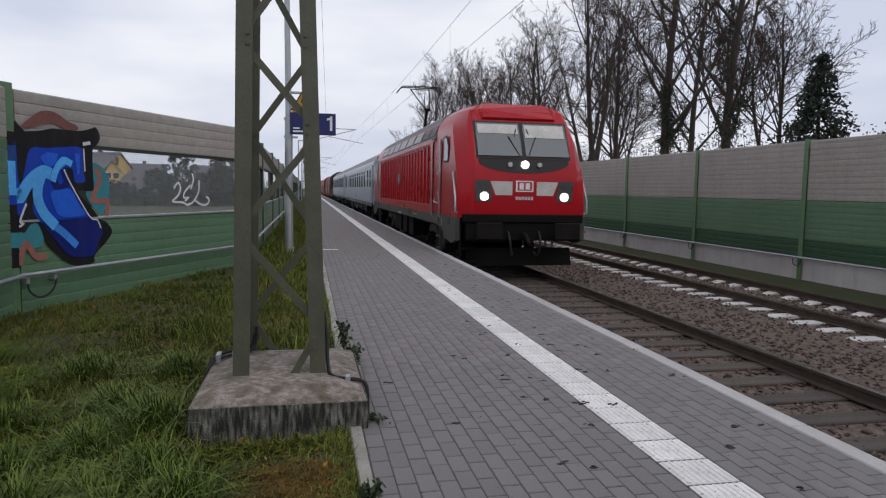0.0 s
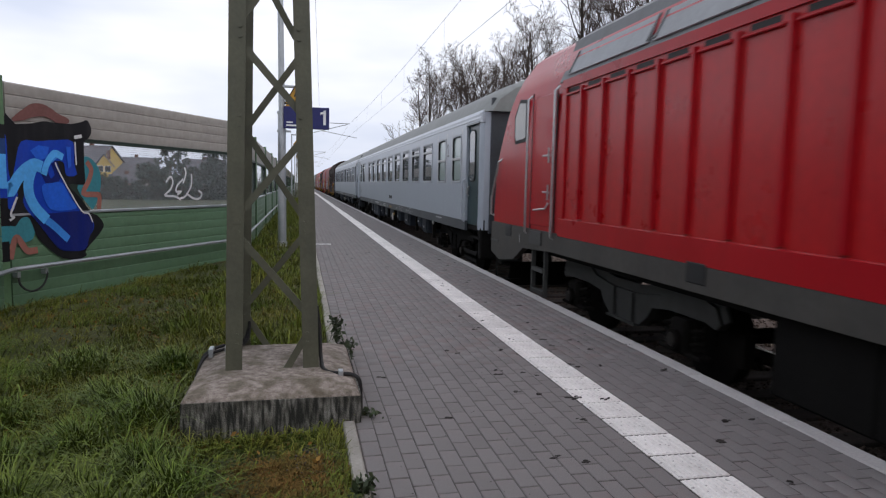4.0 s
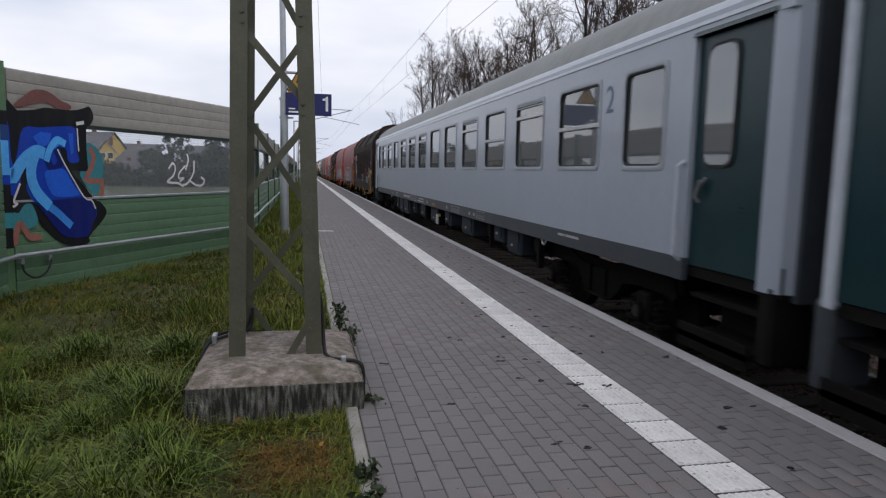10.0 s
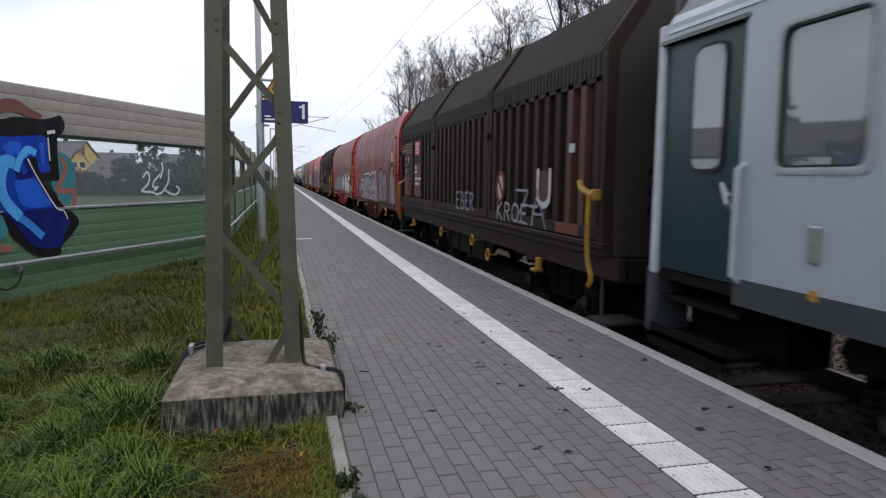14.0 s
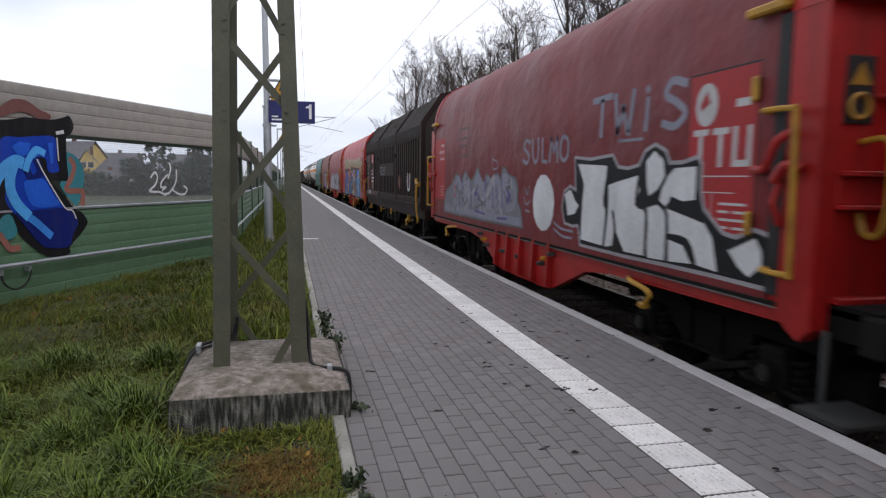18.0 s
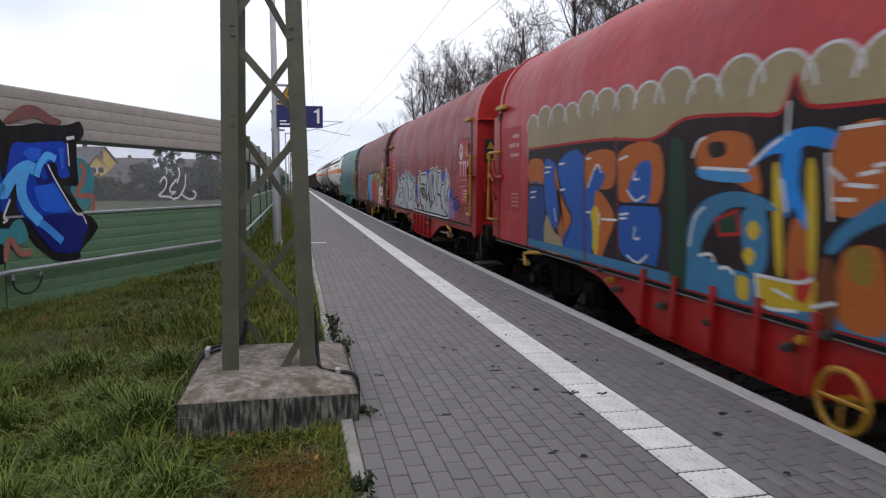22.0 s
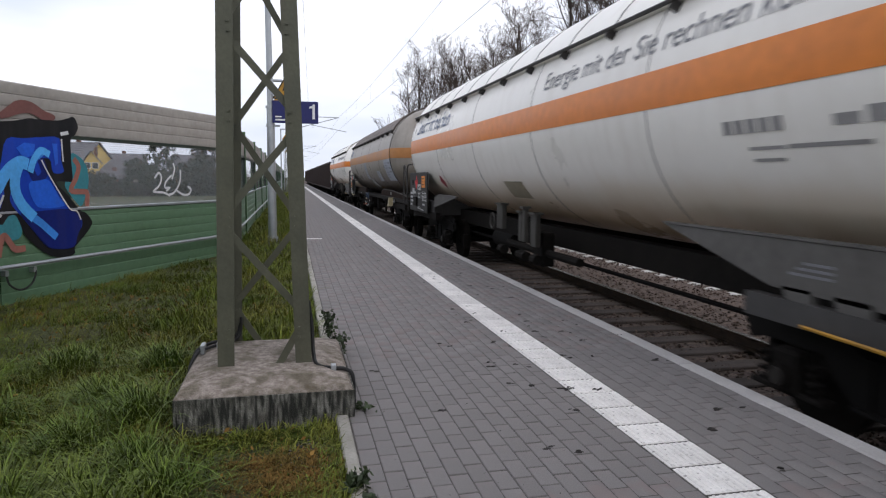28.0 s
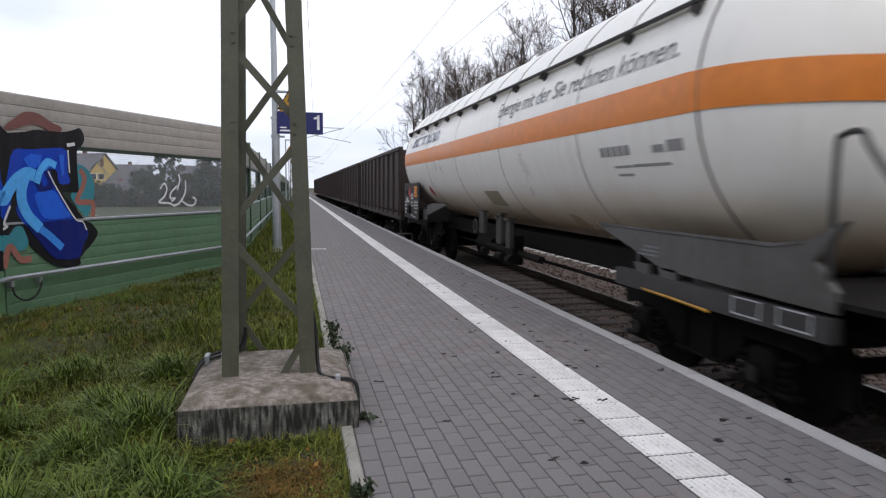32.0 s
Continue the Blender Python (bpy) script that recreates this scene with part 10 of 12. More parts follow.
stroke(w3, 3, "lilac", 0.05, (6.95, 1.81), (6.66, 1.76), (6.69, 1.58))
stroke(w3, 2, "lilac", 0.12, (9.93, 1.36), (9.99, 1.75), (9.73, 1.89), (9.6, 1.66), (9.58, 1.36))
stroke(w3, 2, "lilac", 0.12, (9.2, 1.39), (9.24, 1.9), (9.03, 1.77), (8.95, 1.38))
stroke(w3, 2, "lilac", 0.12, (8.72, 1.42), (8.65, 1.69), (8.42, 1.94), (8.2, 1.75), (8.02, 1.45))
stroke(w3, 2, "lilac", 0.12, (7.85, 1.46), (7.84, 1.83), (7.67, 1.8), (7.59, 1.55), (7.74, 1.42))
stroke(w3, 2, "lilac", 0.12, (7.45, 1.48), (7.45, 1.84), (7.28, 1.87), (7.15, 1.71), (7.11, 1.49))
stroke(w3, 2, "lilac", 0.12, (6.97, 1.47), (7.01, 1.9), (6.66, 1.85), (6.47, 1.71), (6.5, 1.51), (6.82, 1.45))
stroke(w3, 2, "lilac", 0.12, (10.74, 1.3), (9.04, 1.29), (7.47, 1.28), (6.27, 1.28))
stroke(w3, 4, "violet", 0.035, (9.51, 1.94), (9.41, 1.37))
stroke(w3, 4, "violet", 0.035, (8.87, 1.79), (8.78, 1.37))
stroke(w3, 4, "violet", 0.035, (8.51, 1.7), (8.3, 1.51))
stroke(w3, 4, "violet", 0.035, (7.95, 1.86), (7.93, 1.42))
stroke(w3, 4, "violet", 0.035, (7.54, 1.76), (7.49, 1.42))
stroke(w3, 4, "violet", 0.035, (7.33, 1.74), (7.25, 1.52))
stroke(w3, 4, "violet", 0.035, (7.09, 1.94), (7.03, 1.46))
stroke(w3, 4, "violet", 0.035, (6.82, 1.72), (6.65, 1.64), (6.78, 1.53))
stroke(w3, 4, "violet", 0.035, (8.58, 1.33), (7.94, 1.3))
stroke(w3, 4, "violet", 0.035, (7.28, 1.27), (6.8, 1.29))
stroke(w3, 3, "red", 0.05, (10.07, 1.79), (9.93, 1.6), (10.01, 1.53))
stroke(w3, 3, "lilac", 0.02, (7.55, 2.25), (7.6, 2.11), (7.47, 2.04))
stroke(w3, 3, "lilac", 0.02, (7.61, 2.21), (7.36, 2.17), (7.3, 2.07), (7.53, 2.04))
rnd_ = random.Random(5)
for k in range(110):
    y_, z_, w_ = rnd_.uniform(6.6, 10.3), rnd_.uniform(1.3, 1.85), rnd_.uniform(0.08, 0.3)
    q_ = rnd_.uniform(0.5, 2.4)
    stroke(w3, 2, rnd_.choice(("lilac", "mist", "silver", "lilac", "ash")), rnd_.uniform(0.02, 0.08), (y_ + w_ * math.cos(q_), z_ - w_ * 0.5 * math.sin(q_)), (y_ + 0.05, z_), (y_ - w_ * math.cos(q_), min(1.92, z_ + w_ * 0.5 * math.sin(q_))))
outline(w2, 0, "soot", 0.2, (4.54, 1.99), (4.4, 2.11), (4.13, 2.13), (3.88, 2.09), (3.75, 1.96), (3.75, 1.8), (3.83, 1.66), (3.99, 1.59), (3.81, 1.44), (3.68, 1.17), (4.54, 1.18), (4.59, 1.42), (4.58, 1.74))
outline(w2, 0, "soot", 0.2, (3.57, 1.98), (3.41, 2.04), (3.22, 2.01), (3.07, 1.91), (2.99, 1.73), (2.96, 1.5), (2.99, 1.19), (3.68, 1.17), (3.78, 1.47), (3.78, 1.69), (3.67, 1.88))
patch(w2, 1, "steel", (4.54, 1.99), (4.4, 2.11), (4.13, 2.13), (3.88, 2.09), (3.75, 1.96), (3.75, 1.8), (3.83, 1.66), (3.99, 1.59), (3.81, 1.44), (3.68, 1.17), (4.54, 1.18), (4.59, 1.42), (4.58, 1.74))
patch(w2, 1, "steel", (3.57, 1.98), (3.41, 2.04), (3.22, 2.01), (3.07, 1.91), (2.99, 1.73), (2.96, 1.5), (2.99, 1.19), (3.68, 1.17), (3.78, 1.47), (3.78, 1.69), (3.67, 1.88))
patch(w2, 2, "soot", (4.03, 1.8), (4.05, 1.74), (4.11, 1.71), (4.17, 1.73), (4.21, 1.8), (4.19, 1.86), (4.13, 1.89), (4.06, 1.86))
patch(w2, 2, "soot", (3.31, 1.55), (3.33, 1.5), (3.36, 1.47), (3.4, 1.49), (3.42, 1.54), (3.41, 1.6), (3.38, 1.62), (3.34, 1.6))
stroke(w2, 2, "soot", 0.05, (3.95, 1.59), (3.84, 1.52), (3.81, 1.38), (3.69, 1.18))
HALO = ((10.17, 1.44), (9.44, 1.83), (8.86, 1.73), (8.72, 1.92), (8.55, 1.99), (7.86, 2.02), (7.28, 2.04), (7.08, 2.0), (6.92, 1.94), (6.72, 1.99), (6.58, 2.03), (6.49, 2.01), (6.37, 2.08), (6.26, 2.1), (6.14, 2.08), (6.03, 1.98), (5.97, 1.92), (5.75, 2.07), (5.56, 2.12), (5.49, 2.06), (5.39, 1.92), (5.25, 1.64), (5.06, 1.2), (5.0, 1.1))
RIM = ((10.06, 1.48), (9.48, 1.75), (8.85, 1.66), (8.72, 1.86), (8.5, 1.96), (7.82, 1.97), (7.28, 1.98), (7.13, 1.96), (6.97, 1.92), (6.86, 1.86), (6.53, 1.96), (6.46, 1.91), (6.36, 2.0), (6.25, 2.03), (6.15, 2.0), (6.01, 1.88), (5.75, 2.0), (5.56, 2.03), (5.49, 1.93), (5.26, 1.46), (5.09, 1.1))
sprayed(w2, 0, "frost", ribbon(M(), HALO, 0.11, art_depth(w2, 0)))
stroke(w2, 0, "frost", 0.06, (10.17, 1.44), (9.7, 1.3), (9.3, 1.13))
hard(w2, 1, "rosegrey", *RIM, (7.2, 1.1), (9.1, 1.1), (9.17, 1.19))
sprayed(w2, 3, "black", ribbon(M(), RIM, 0.065, art_depth(w2, 3)))
rnd_ = random.Random(17)
for k in range(120):
    y_, z_ = rnd_.uniform(5.5, 9.0), rnd_.uniform(1.14, 1.8)
    if z_ < 2.35 - abs(y_ - 7.0) * 0.33:
        w_, b_ = rnd_.uniform(0.25, 0.7), rnd_.uniform(-0.02, 0.03)
        y_ = max(y_, 5.5 + (z_ - 1.1) * 0.2 + w_ * 0.5)
        stroke(w2, 2, rnd_.choice(("frost", "roseshade", "silver")), rnd_.uniform(0.006, 0.02), (y_ + w_ / 2, z_), (y_, z_ + b_), (y_ - w_ / 2, z_ - 0.01))
for pts in (((8.76, 1.36), (8.6, 1.62), (8.5, 1.85), (8.36, 1.93)), ((7.83, 1.94), (7.76, 1.84), (7.69, 1.41)), ((7.24, 1.95), (7.2, 1.7), (7.16, 1.44)), ((7.2, 1.86), (7.0, 1.92), (6.84, 1.89), (6.77, 1.82)), ((7.06, 1.61), (6.52, 1.94)), ((7.07, 1.62), (6.98, 1.42), (6.88, 1.27), (6.69, 1.3)), ((6.46, 1.88), (6.36, 1.52), (6.27, 1.13)), ((6.36, 1.82), (6.3, 1.96), (6.19, 2.0), (6.07, 1.97), (5.98, 1.86)), ((6.18, 1.64), (5.99, 1.81), (5.66, 1.97)), ((6.13, 1.3), (6.11, 1.43), (6.0, 1.43), (5.97, 1.36))):
    stroke(w2, 3, "black", 0.055, *pts)
stroke(w2, 3, "black", 0.02, (8.0, 1.81), (7.95, 1.55))
stroke(w2, 3, "black", 0.03, (8.02, 1.52), (7.9, 1.54))
stroke(w2, 3, "black", 0.06, (7.94, 1.4), (7.68, 1.42))
stroke(w2, 3, "black", 0.05, (7.46, 1.42), (7.16, 1.44))
hard(w2, 3, "black", (7.9, 1.39), (7.78, 1.25), (7.7, 1.12), (7.74, 1.28), (7.8, 1.39))
hard(w2, 3, "soot", (7.42, 1.36), (7.3, 1.25), (7.2, 1.1), (7.18, 1.38))
hard(w2, 3, "soot", (5.96, 1.35), (5.75, 1.43), (5.72, 1.28), (5.86, 1.32), (5.98, 1.3))
hard(w2, 3, "soot", (6.28, 1.24), (6.12, 1.24), (6.12, 1.12), (6.26, 1.12))
hard(w2, 4, "black", (10.0, 1.46), (9.34, 1.36), (9.02, 1.41), (9.17, 1.19), (9.28, 1.17))
patch(w2, 2, "roseshade", (6.75, 1.42), (6.6, 1.4), (6.55, 1.3), (6.7, 1.32))
patch(w2, 2, "roseshade", (6.26, 1.4), (6.16, 1.42), (6.15, 1.3), (6.24, 1.26))
stroke(w2, 3, "silver", 0.03, (10.66, 1.83), (10.65, 2), (10.47, 1.85), (10.47, 2.01))
stroke(w2, 3, "silver", 0.03, (10.39, 2), (10.28, 1.9), (10.19, 2.03), (10.3, 1.76))
stroke(w2, 3, "silver", 0.03, (10.05, 2.03), (10.17, 1.98), (10.05, 1.9), (10.16, 1.85))
stroke(w2, 3, "silver", 0.03, (9.98, 2.04), (9.97, 1.87))
stroke(w2, 3, "silver", 0.03, (9.86, 2.02), (9.96, 1.94), (9.85, 1.85))
stroke(w2, 3, "silver", 0.03, (9.76, 2.12), (9.78, 1.97), (9.83, 1.84))
patch(w6, 1, "blue", (5.52, 2.2), (5.22, 2.19), (5.18, 2.01), (5.51, 2.01))
patch(w6, 1, "blue", (3.69, 2.13), (3.44, 2.08), (3.47, 1.84), (3.72, 1.86))
patch(w6, 1, "blue", (2.93, 1.79), (2.68, 1.66), (2.86, 1.52), (3.04, 1.63))
patch(w6, 0, "mauve", (3.12, 1.54), (2.79, 1.6), (2.62, 1.42), (2.48, 1.16), (3.09, 1.15), (3.18, 1.39))
patch(w6, 1, "blue", (2.51, 1.52), (2.27, 1.55), (2.22, 1.37), (2.45, 1.28))
stroke(w6, 2, "black", 0.022, (2.86, 1.48), (2.55, 1.55), (2.4, 1.43), (2.69, 1.33), (2.77, 1.42))
stroke(w6, 2, "black", 0.022, (2.61, 1.38), (2.2, 1.52), (1.99, 1.43), (2.39, 1.32))
stroke(w6, 2, "black", 0.022, (2.15, 1.33), (1.92, 1.28), (1.81, 1.38), (1.93, 1.42))
stroke(w6, 2, "black", 0.022, (2.55, 1.53), (2.2, 1.59), (2.12, 1.45), (2.25, 1.34))
outline(w6, 1, "white", 0.14, (7.48, 1.83), (6.75, 2.05), (6.46, 2.14), (6.36, 2.05), (5.59, 2.07), (5.43, 1.96), (5.13, 2.04), (5.07, 2.14), (4.73, 2.18), (4.6, 2.1), (4.3, 2.19), (4.17, 2.09), (3.9, 2.09), (3.77, 1.86), (3.66, 1.8), (3.47, 1.84), (3.3, 2.12), (2.98, 1.87), (3, 1.71), (3.25, 1.45), (3.18, 1.39), (3.06, 1.34), (3.07, 1.17), (3.41, 1.14), (4.21, 1.15), (4.99, 1.15), (6.68, 1.16), (7.43, 1.16))
outline(w6, 2, "black", 0.075, (7.48, 1.83), (6.75, 2.05), (6.46, 2.14), (6.36, 2.05), (5.59, 2.07), (5.43, 1.96), (5.13, 2.04), (5.07, 2.14), (4.73, 2.18), (4.6, 2.1), (4.3, 2.19), (4.17, 2.09), (3.9, 2.09), (3.77, 1.86), (3.66, 1.8), (3.47, 1.84), (3.3, 2.12), (2.98, 1.87), (3, 1.71), (3.25, 1.45), (3.18, 1.39), (3.06, 1.34), (3.07, 1.17), (3.41, 1.14), (4.21, 1.15), (4.99, 1.15), (6.68, 1.16), (7.43, 1.16))
hard(w6, 3, "chrome", (7.48, 1.83), (6.75, 2.05), (6.46, 2.14), (6.36, 2.05), (5.59, 2.07), (5.43, 1.96), (5.13, 2.04), (5.07, 2.14), (4.73, 2.18), (4.6, 2.1), (4.3, 2.19), (4.17, 2.09), (3.9, 2.09), (3.77, 1.86), (3.66, 1.8), (3.47, 1.84), (3.3, 2.12), (2.98, 1.87), (3, 1.71), (3.25, 1.45), (3.18, 1.39), (3.06, 1.34), (3.07, 1.17), (3.41, 1.14), (4.21, 1.15), (4.99, 1.15), (6.68, 1.16), (7.43, 1.16))
stroke(w6, 4, "black", 0.05, (6.36, 1.99), (6.28, 1.43), (6.59, 1.23))
stroke(w6, 4, "black", 0.05, (6.25, 1.84), (5.73, 1.79), (5.8, 1.57), (6.33, 1.63))
stroke(w6, 4, "black", 0.05, (5.42, 1.93), (5.62, 1.46), (5.43, 1.46), (5.29, 1.64), (5.09, 1.49), (5.06, 1.96))
stroke(w6, 4, "black", 0.05, (5.06, 1.98), (5.09, 1.51), (4.8, 1.37))
stroke(w6, 4, "black", 0.05, (4.66, 2.03), (4.69, 1.66), (4.48, 1.44))
stroke(w6, 4, "black", 0.05, (4.25, 2.1), (4.36, 1.52), (4.29, 1.33))
stroke(w6, 4, "black", 0.05, (4.09, 2.05), (4.19, 1.62), (3.91, 1.59), (3.72, 1.28))
stroke(w6, 4, "black", 0.05, (3.77, 1.82), (3.85, 1.52), (3.62, 1.29))
stroke(w6, 4, "black", 0.05, (3.27, 2.03), (3.41, 1.7), (3.36, 1.41))
stroke(w6, 4, "black", 0.05, (3.03, 1.83), (3.3, 1.49))
stroke(w6, 4, "black", 0.05, (3.42, 1.27), (3.18, 1.18))
patch(w6, 0, "mauve", (11.01, 1.36), (10.33, 1.62), (10.15, 1.35), (10.64, 1.18))
patch(w6, 0, "mauve", (7.47, 1.63), (6.82, 1.77), (6.66, 1.35), (6.92, 1.37), (7.37, 1.46))
patch(w6, 1, "blue", (7.17, 1.76), (6.83, 1.87), (6.79, 1.73), (7.09, 1.65))
patch(w6, 1, "blue", (9.62, 2.18), (9.29, 2.2), (9.21, 2.07), (9.54, 2.06))
patch(w6, 0, "blue", (5.6, 2.19), (5.22, 2.19), (5.21, 2.04), (5.55, 2.02))
patch(w6, 1, "mauve", (5.55, 2.02), (5.36, 2.07), (5.27, 1.98), (5.5, 1.91))
stroke(w6, 2, "black", 0.03, (7.09, 1.69), (7.11, 1.5), (6.94, 1.55), (7.02, 1.67), (6.92, 1.69))
CREST = ((10.95, 1.17), (10.5, 1.45), (10.19, 1.66), (10.32, 2.12), (9.99, 1.93), (9.57, 1.98), (9.28, 2.1), (9.13, 1.99), (8.8, 2.06), (8.76, 2.19), (8.58, 2.1), (8.4, 2.0), (8.16, 2.16), (7.93, 2.08), (7.68, 1.97), (7.5, 2.0), (7.42, 1.6), (7.3, 1.12))
sprayed(w6, 1, "chrome", ribbon(M(), CREST, 0.13, art_depth(w6, 1)))
hard(w6, 3, "chrome", *CREST, (9.19, 1.1))
sprayed(w6, 4, "black", ribbon(M(), [(p, r - 0.03) for p, r in CREST[2:]], 0.04, art_depth(w6, 4)))
for pts in (((9.97, 1.7), (9.54, 1.69)), ((10.08, 1.52), (9.64, 1.55), (9.32, 1.71)), ((10.1, 1.41), (9.76, 1.45)), ((9.44, 1.94), (9.3, 1.62), (9.2, 1.36)), ((9.09, 2.02), (9.03, 1.6), (8.97, 1.21)), ((8.47, 1.86), (8.22, 1.64)), ((8.0, 1.67), (7.83, 1.65)), ((8.18, 1.7), (8.09, 1.29)), ((8.39, 1.93), (8.28, 1.31)), ((8.84, 2.04), (8.76, 1.7), (8.69, 1.46)), ((9.9, 1.86), (9.6, 1.82)), ((9.8, 1.24), (9.4, 1.2)), ((7.7, 1.75), (7.6, 1.4))):
    stroke(w6, 4, "black", 0.035, *pts)
for pa, pb, w_ in (((10.22, 2.08), (9.97, 1.94), 0.05), ((9.17, 1.65), (9.07, 1.23), 0.06), ((8.6, 2.09), (8.51, 1.77), 0.07), ((8.63, 1.3), (8.47, 1.14), 0.08), ((8.11, 2.12), (7.97, 2.05), 0.06), ((7.93, 1.37), (7.72, 1.46), 0.07), ((7.96, 1.98), (7.69, 1.94), 0.06), ((10.05, 1.47), (9.8, 1.42), 0.05), ((9.3, 2.02), (9.2, 1.96), 0.05), ((8.3, 1.6), (8.24, 1.42), 0.05)):
    stroke(w6, 5, "black", w_ + 0.035, pa, pb)
    stroke(w6, 6, "aqua2", w_, pa, pb)
for k in range(7):
    y_ = 7.6 + 0.45 * k
    stroke(w6, 5, "silver", 0.02, (y_, 1.2), (y_ + 0.12, 1.45), (y_ + 0.16, 1.7))
stroke(w6, 4, "black", 0.09, (7.17, 1.99), (7.25, 1.83), (7.49, 1.69))
stroke(w6, 5, "aqua", 0.045, (7.17, 1.99), (7.25, 1.83), (7.49, 1.69))
stroke(w6, 4, "black", 0.09, (7.62, 1.57), (7.83, 1.42))
stroke(w6, 5, "aqua", 0.045, (7.62, 1.57), (7.83, 1.42))
stroke(w6, 4, "black", 0.09, (7.17, 1.39), (6.63, 1.19))
stroke(w6, 5, "aqua", 0.045, (7.17, 1.39), (6.63, 1.19))
stroke(w6, 4, "black", 0.09, (7.88, 2), (7.57, 1.94))
stroke(w6, 5, "aqua", 0.045, (7.88, 2), (7.57, 1.94))
stroke(w6, 4, "black", 0.09, (10.08, 2.07), (9.82, 1.97))
stroke(w6, 5, "aqua", 0.045, (10.08, 2.07), (9.82, 1.97))
stroke(w6, 4, "black", 0.09, (8.51, 1.25), (8.34, 1.13))
stroke(w6, 5, "aqua", 0.045, (8.51, 1.25), (8.34, 1.13))
stroke(w6, 5, "olive", 0.06, (6.36, 1.65), (6.06, 1.66), (5.76, 1.54))
stroke(w6, 5, "olive", 0.06, (6.19, 1.29), (5.9, 1.24), (5.92, 1.16))
stroke(w6, 5, "olive", 0.06, (5.25, 1.73), (5.25, 1.54), (4.94, 1.29))
stroke(w6, 5, "olive", 0.06, (4.88, 1.33), (4.65, 1.43))
stroke(w6, 5, "olive", 0.06, (4.83, 2.1), (4.74, 1.77))
patch(w7, 0, "black", (7.04, 1.75), (6.82, 2.18), (6.2, 2.29), (4.84, 2.325), (3.52, 2.32), (2.74, 2.275), (2.45, 2.15), (2.4, 1.89), (2.2, 1.62), (2.08, 1.39), (2.1, 1), (2.44, 1), (2.79, 1), (3.54, 1), (5.29, 1), (6.32, 1), (6.88, 1.3))
patch(w7, 0, "black", (2.52, 1.83), (2.28, 2.01), (2.07, 2.185), (1.67, 2.2), (1.33, 2), (1.3, 1.72), (2.18, 1.7), (2.16, 1.5), (2.4, 1.64))
patch(w7, 1, "azure", (6.62, 2.19), (6.34, 2.205), (6.2, 2.08), (6.12, 2.185), (5.88, 2.185), (5.76, 1.77), (5.79, 1.16), (6.02, 1.01), (6.32, 1.03), (6.58, 1.32), (6.9, 1.5), (6.98, 1.72), (6.79, 1.93))
patch(w7, 1, "azure", (5.77, 2.2), (5.44, 2.205), (5.4, 1.78), (5.28, 1.25), (5.41, 1.02), (5.63, 1.08), (5.72, 1.62))
patch(w7, 2, "lime", (5.6, 2.135), (5.39, 2.215), (5.02, 2.22), (4.89, 2.06), (4.93, 1.81), (5.25, 2.02), (5.45, 1.83))
patch(w7, 3, "scarlet", (5.54, 1.85), (5.19, 2.07), (4.89, 1.86), (4.7, 1.52), (4.77, 1.11), (4.99, 1.01), (5.28, 1.2), (5.42, 1.49))
patch(w7, 1, "mustard", (4.88, 2.17), (4.47, 2.26), (4.02, 2.265), (3.87, 2.11), (3.85, 1.84), (4.15, 1.88), (4.49, 1.98), (4.77, 1.92))
patch(w7, 2, "scarlet", (4.85, 1.83), (4.39, 1.92), (4.12, 1.84), (3.89, 1.61), (3.66, 1.31), (3.66, 1), (3.91, 1.06), (4.08, 1.01), (4.36, 1.02), (4.57, 1.18), (4.7, 1.52))
patch(w7, 1, "mustard", (3.85, 2.19), (3.59, 2.275), (3.31, 2.155), (3.19, 1.92), (3.2, 1.64), (3.42, 1.37), (3.5, 1.02), (3.66, 1.01), (3.66, 1.31), (3.84, 1.61), (3.93, 1.84), (3.85, 2.04))
patch(w7, 1, "mustard", (3.23, 2.21), (2.91, 2.25), (2.61, 2.14), (2.49, 1.96), (2.61, 1.79), (2.89, 1.64), (2.96, 1.29), (3.04, 1.03), (3.27, 1.11), (3.34, 1.3), (3.17, 1.57), (3.13, 1.82))
patch(w7, 2, "white", (2.49, 1.96), (2.46, 1.77), (2.54, 1.54), (2.74, 1.29), (2.78, 1.08), (2.94, 1), (3.09, 1.03), (2.94, 1.37), (2.9, 1.62), (2.62, 1.79))
patch(w7, 3, "white", (2.48, 1.64), (2.3, 1.62), (2.15, 1.41), (2.15, 1.17), (2.29, 1), (2.5, 1), (2.65, 1.13), (2.7, 1.26), (2.63, 1.47))
outline(w7, 4, "black", 0.03, (2.42, 1.51), (2.32, 1.43), (2.31, 1.21), (2.41, 1.13), (2.5, 1.22), (2.5, 1.41))
patch(w7, 2, "mustard", (2.23, 1.8), (2.23, 2.01), (2.11, 2.145), (2, 2.155), (2, 2.01), (2.08, 1.88))
patch(w7, 2, "white", (2.02, 2.16), (1.86, 2.165), (1.75, 2.12), (1.74, 2.02), (1.82, 1.93), (2.06, 1.88), (2.03, 2.01))
stroke(w7, 4, "black", 0.022, (3.18, 1.89), (2.87, 1.89))
stroke(w7, 4, "black", 0.022, (3.93, 1.88), (3.61, 1.89))
stroke(w7, 4, "black", 0.022, (4.85, 2.04), (4.4, 2.04))
stroke(w7, 4, "black", 0.022, (4.41, 1.67), (4.11, 1.7))
stroke(w7, 4, "black", 0.022, (3, 1.28), (2.75, 1.28), (2.59, 1.4), (2.57, 1.52))
stroke(w7, 4, "black", 0.022, (4.15, 1.55), (4.48, 1.32), (4.41, 1.06), (4.06, 1.1), (4.07, 1.47))
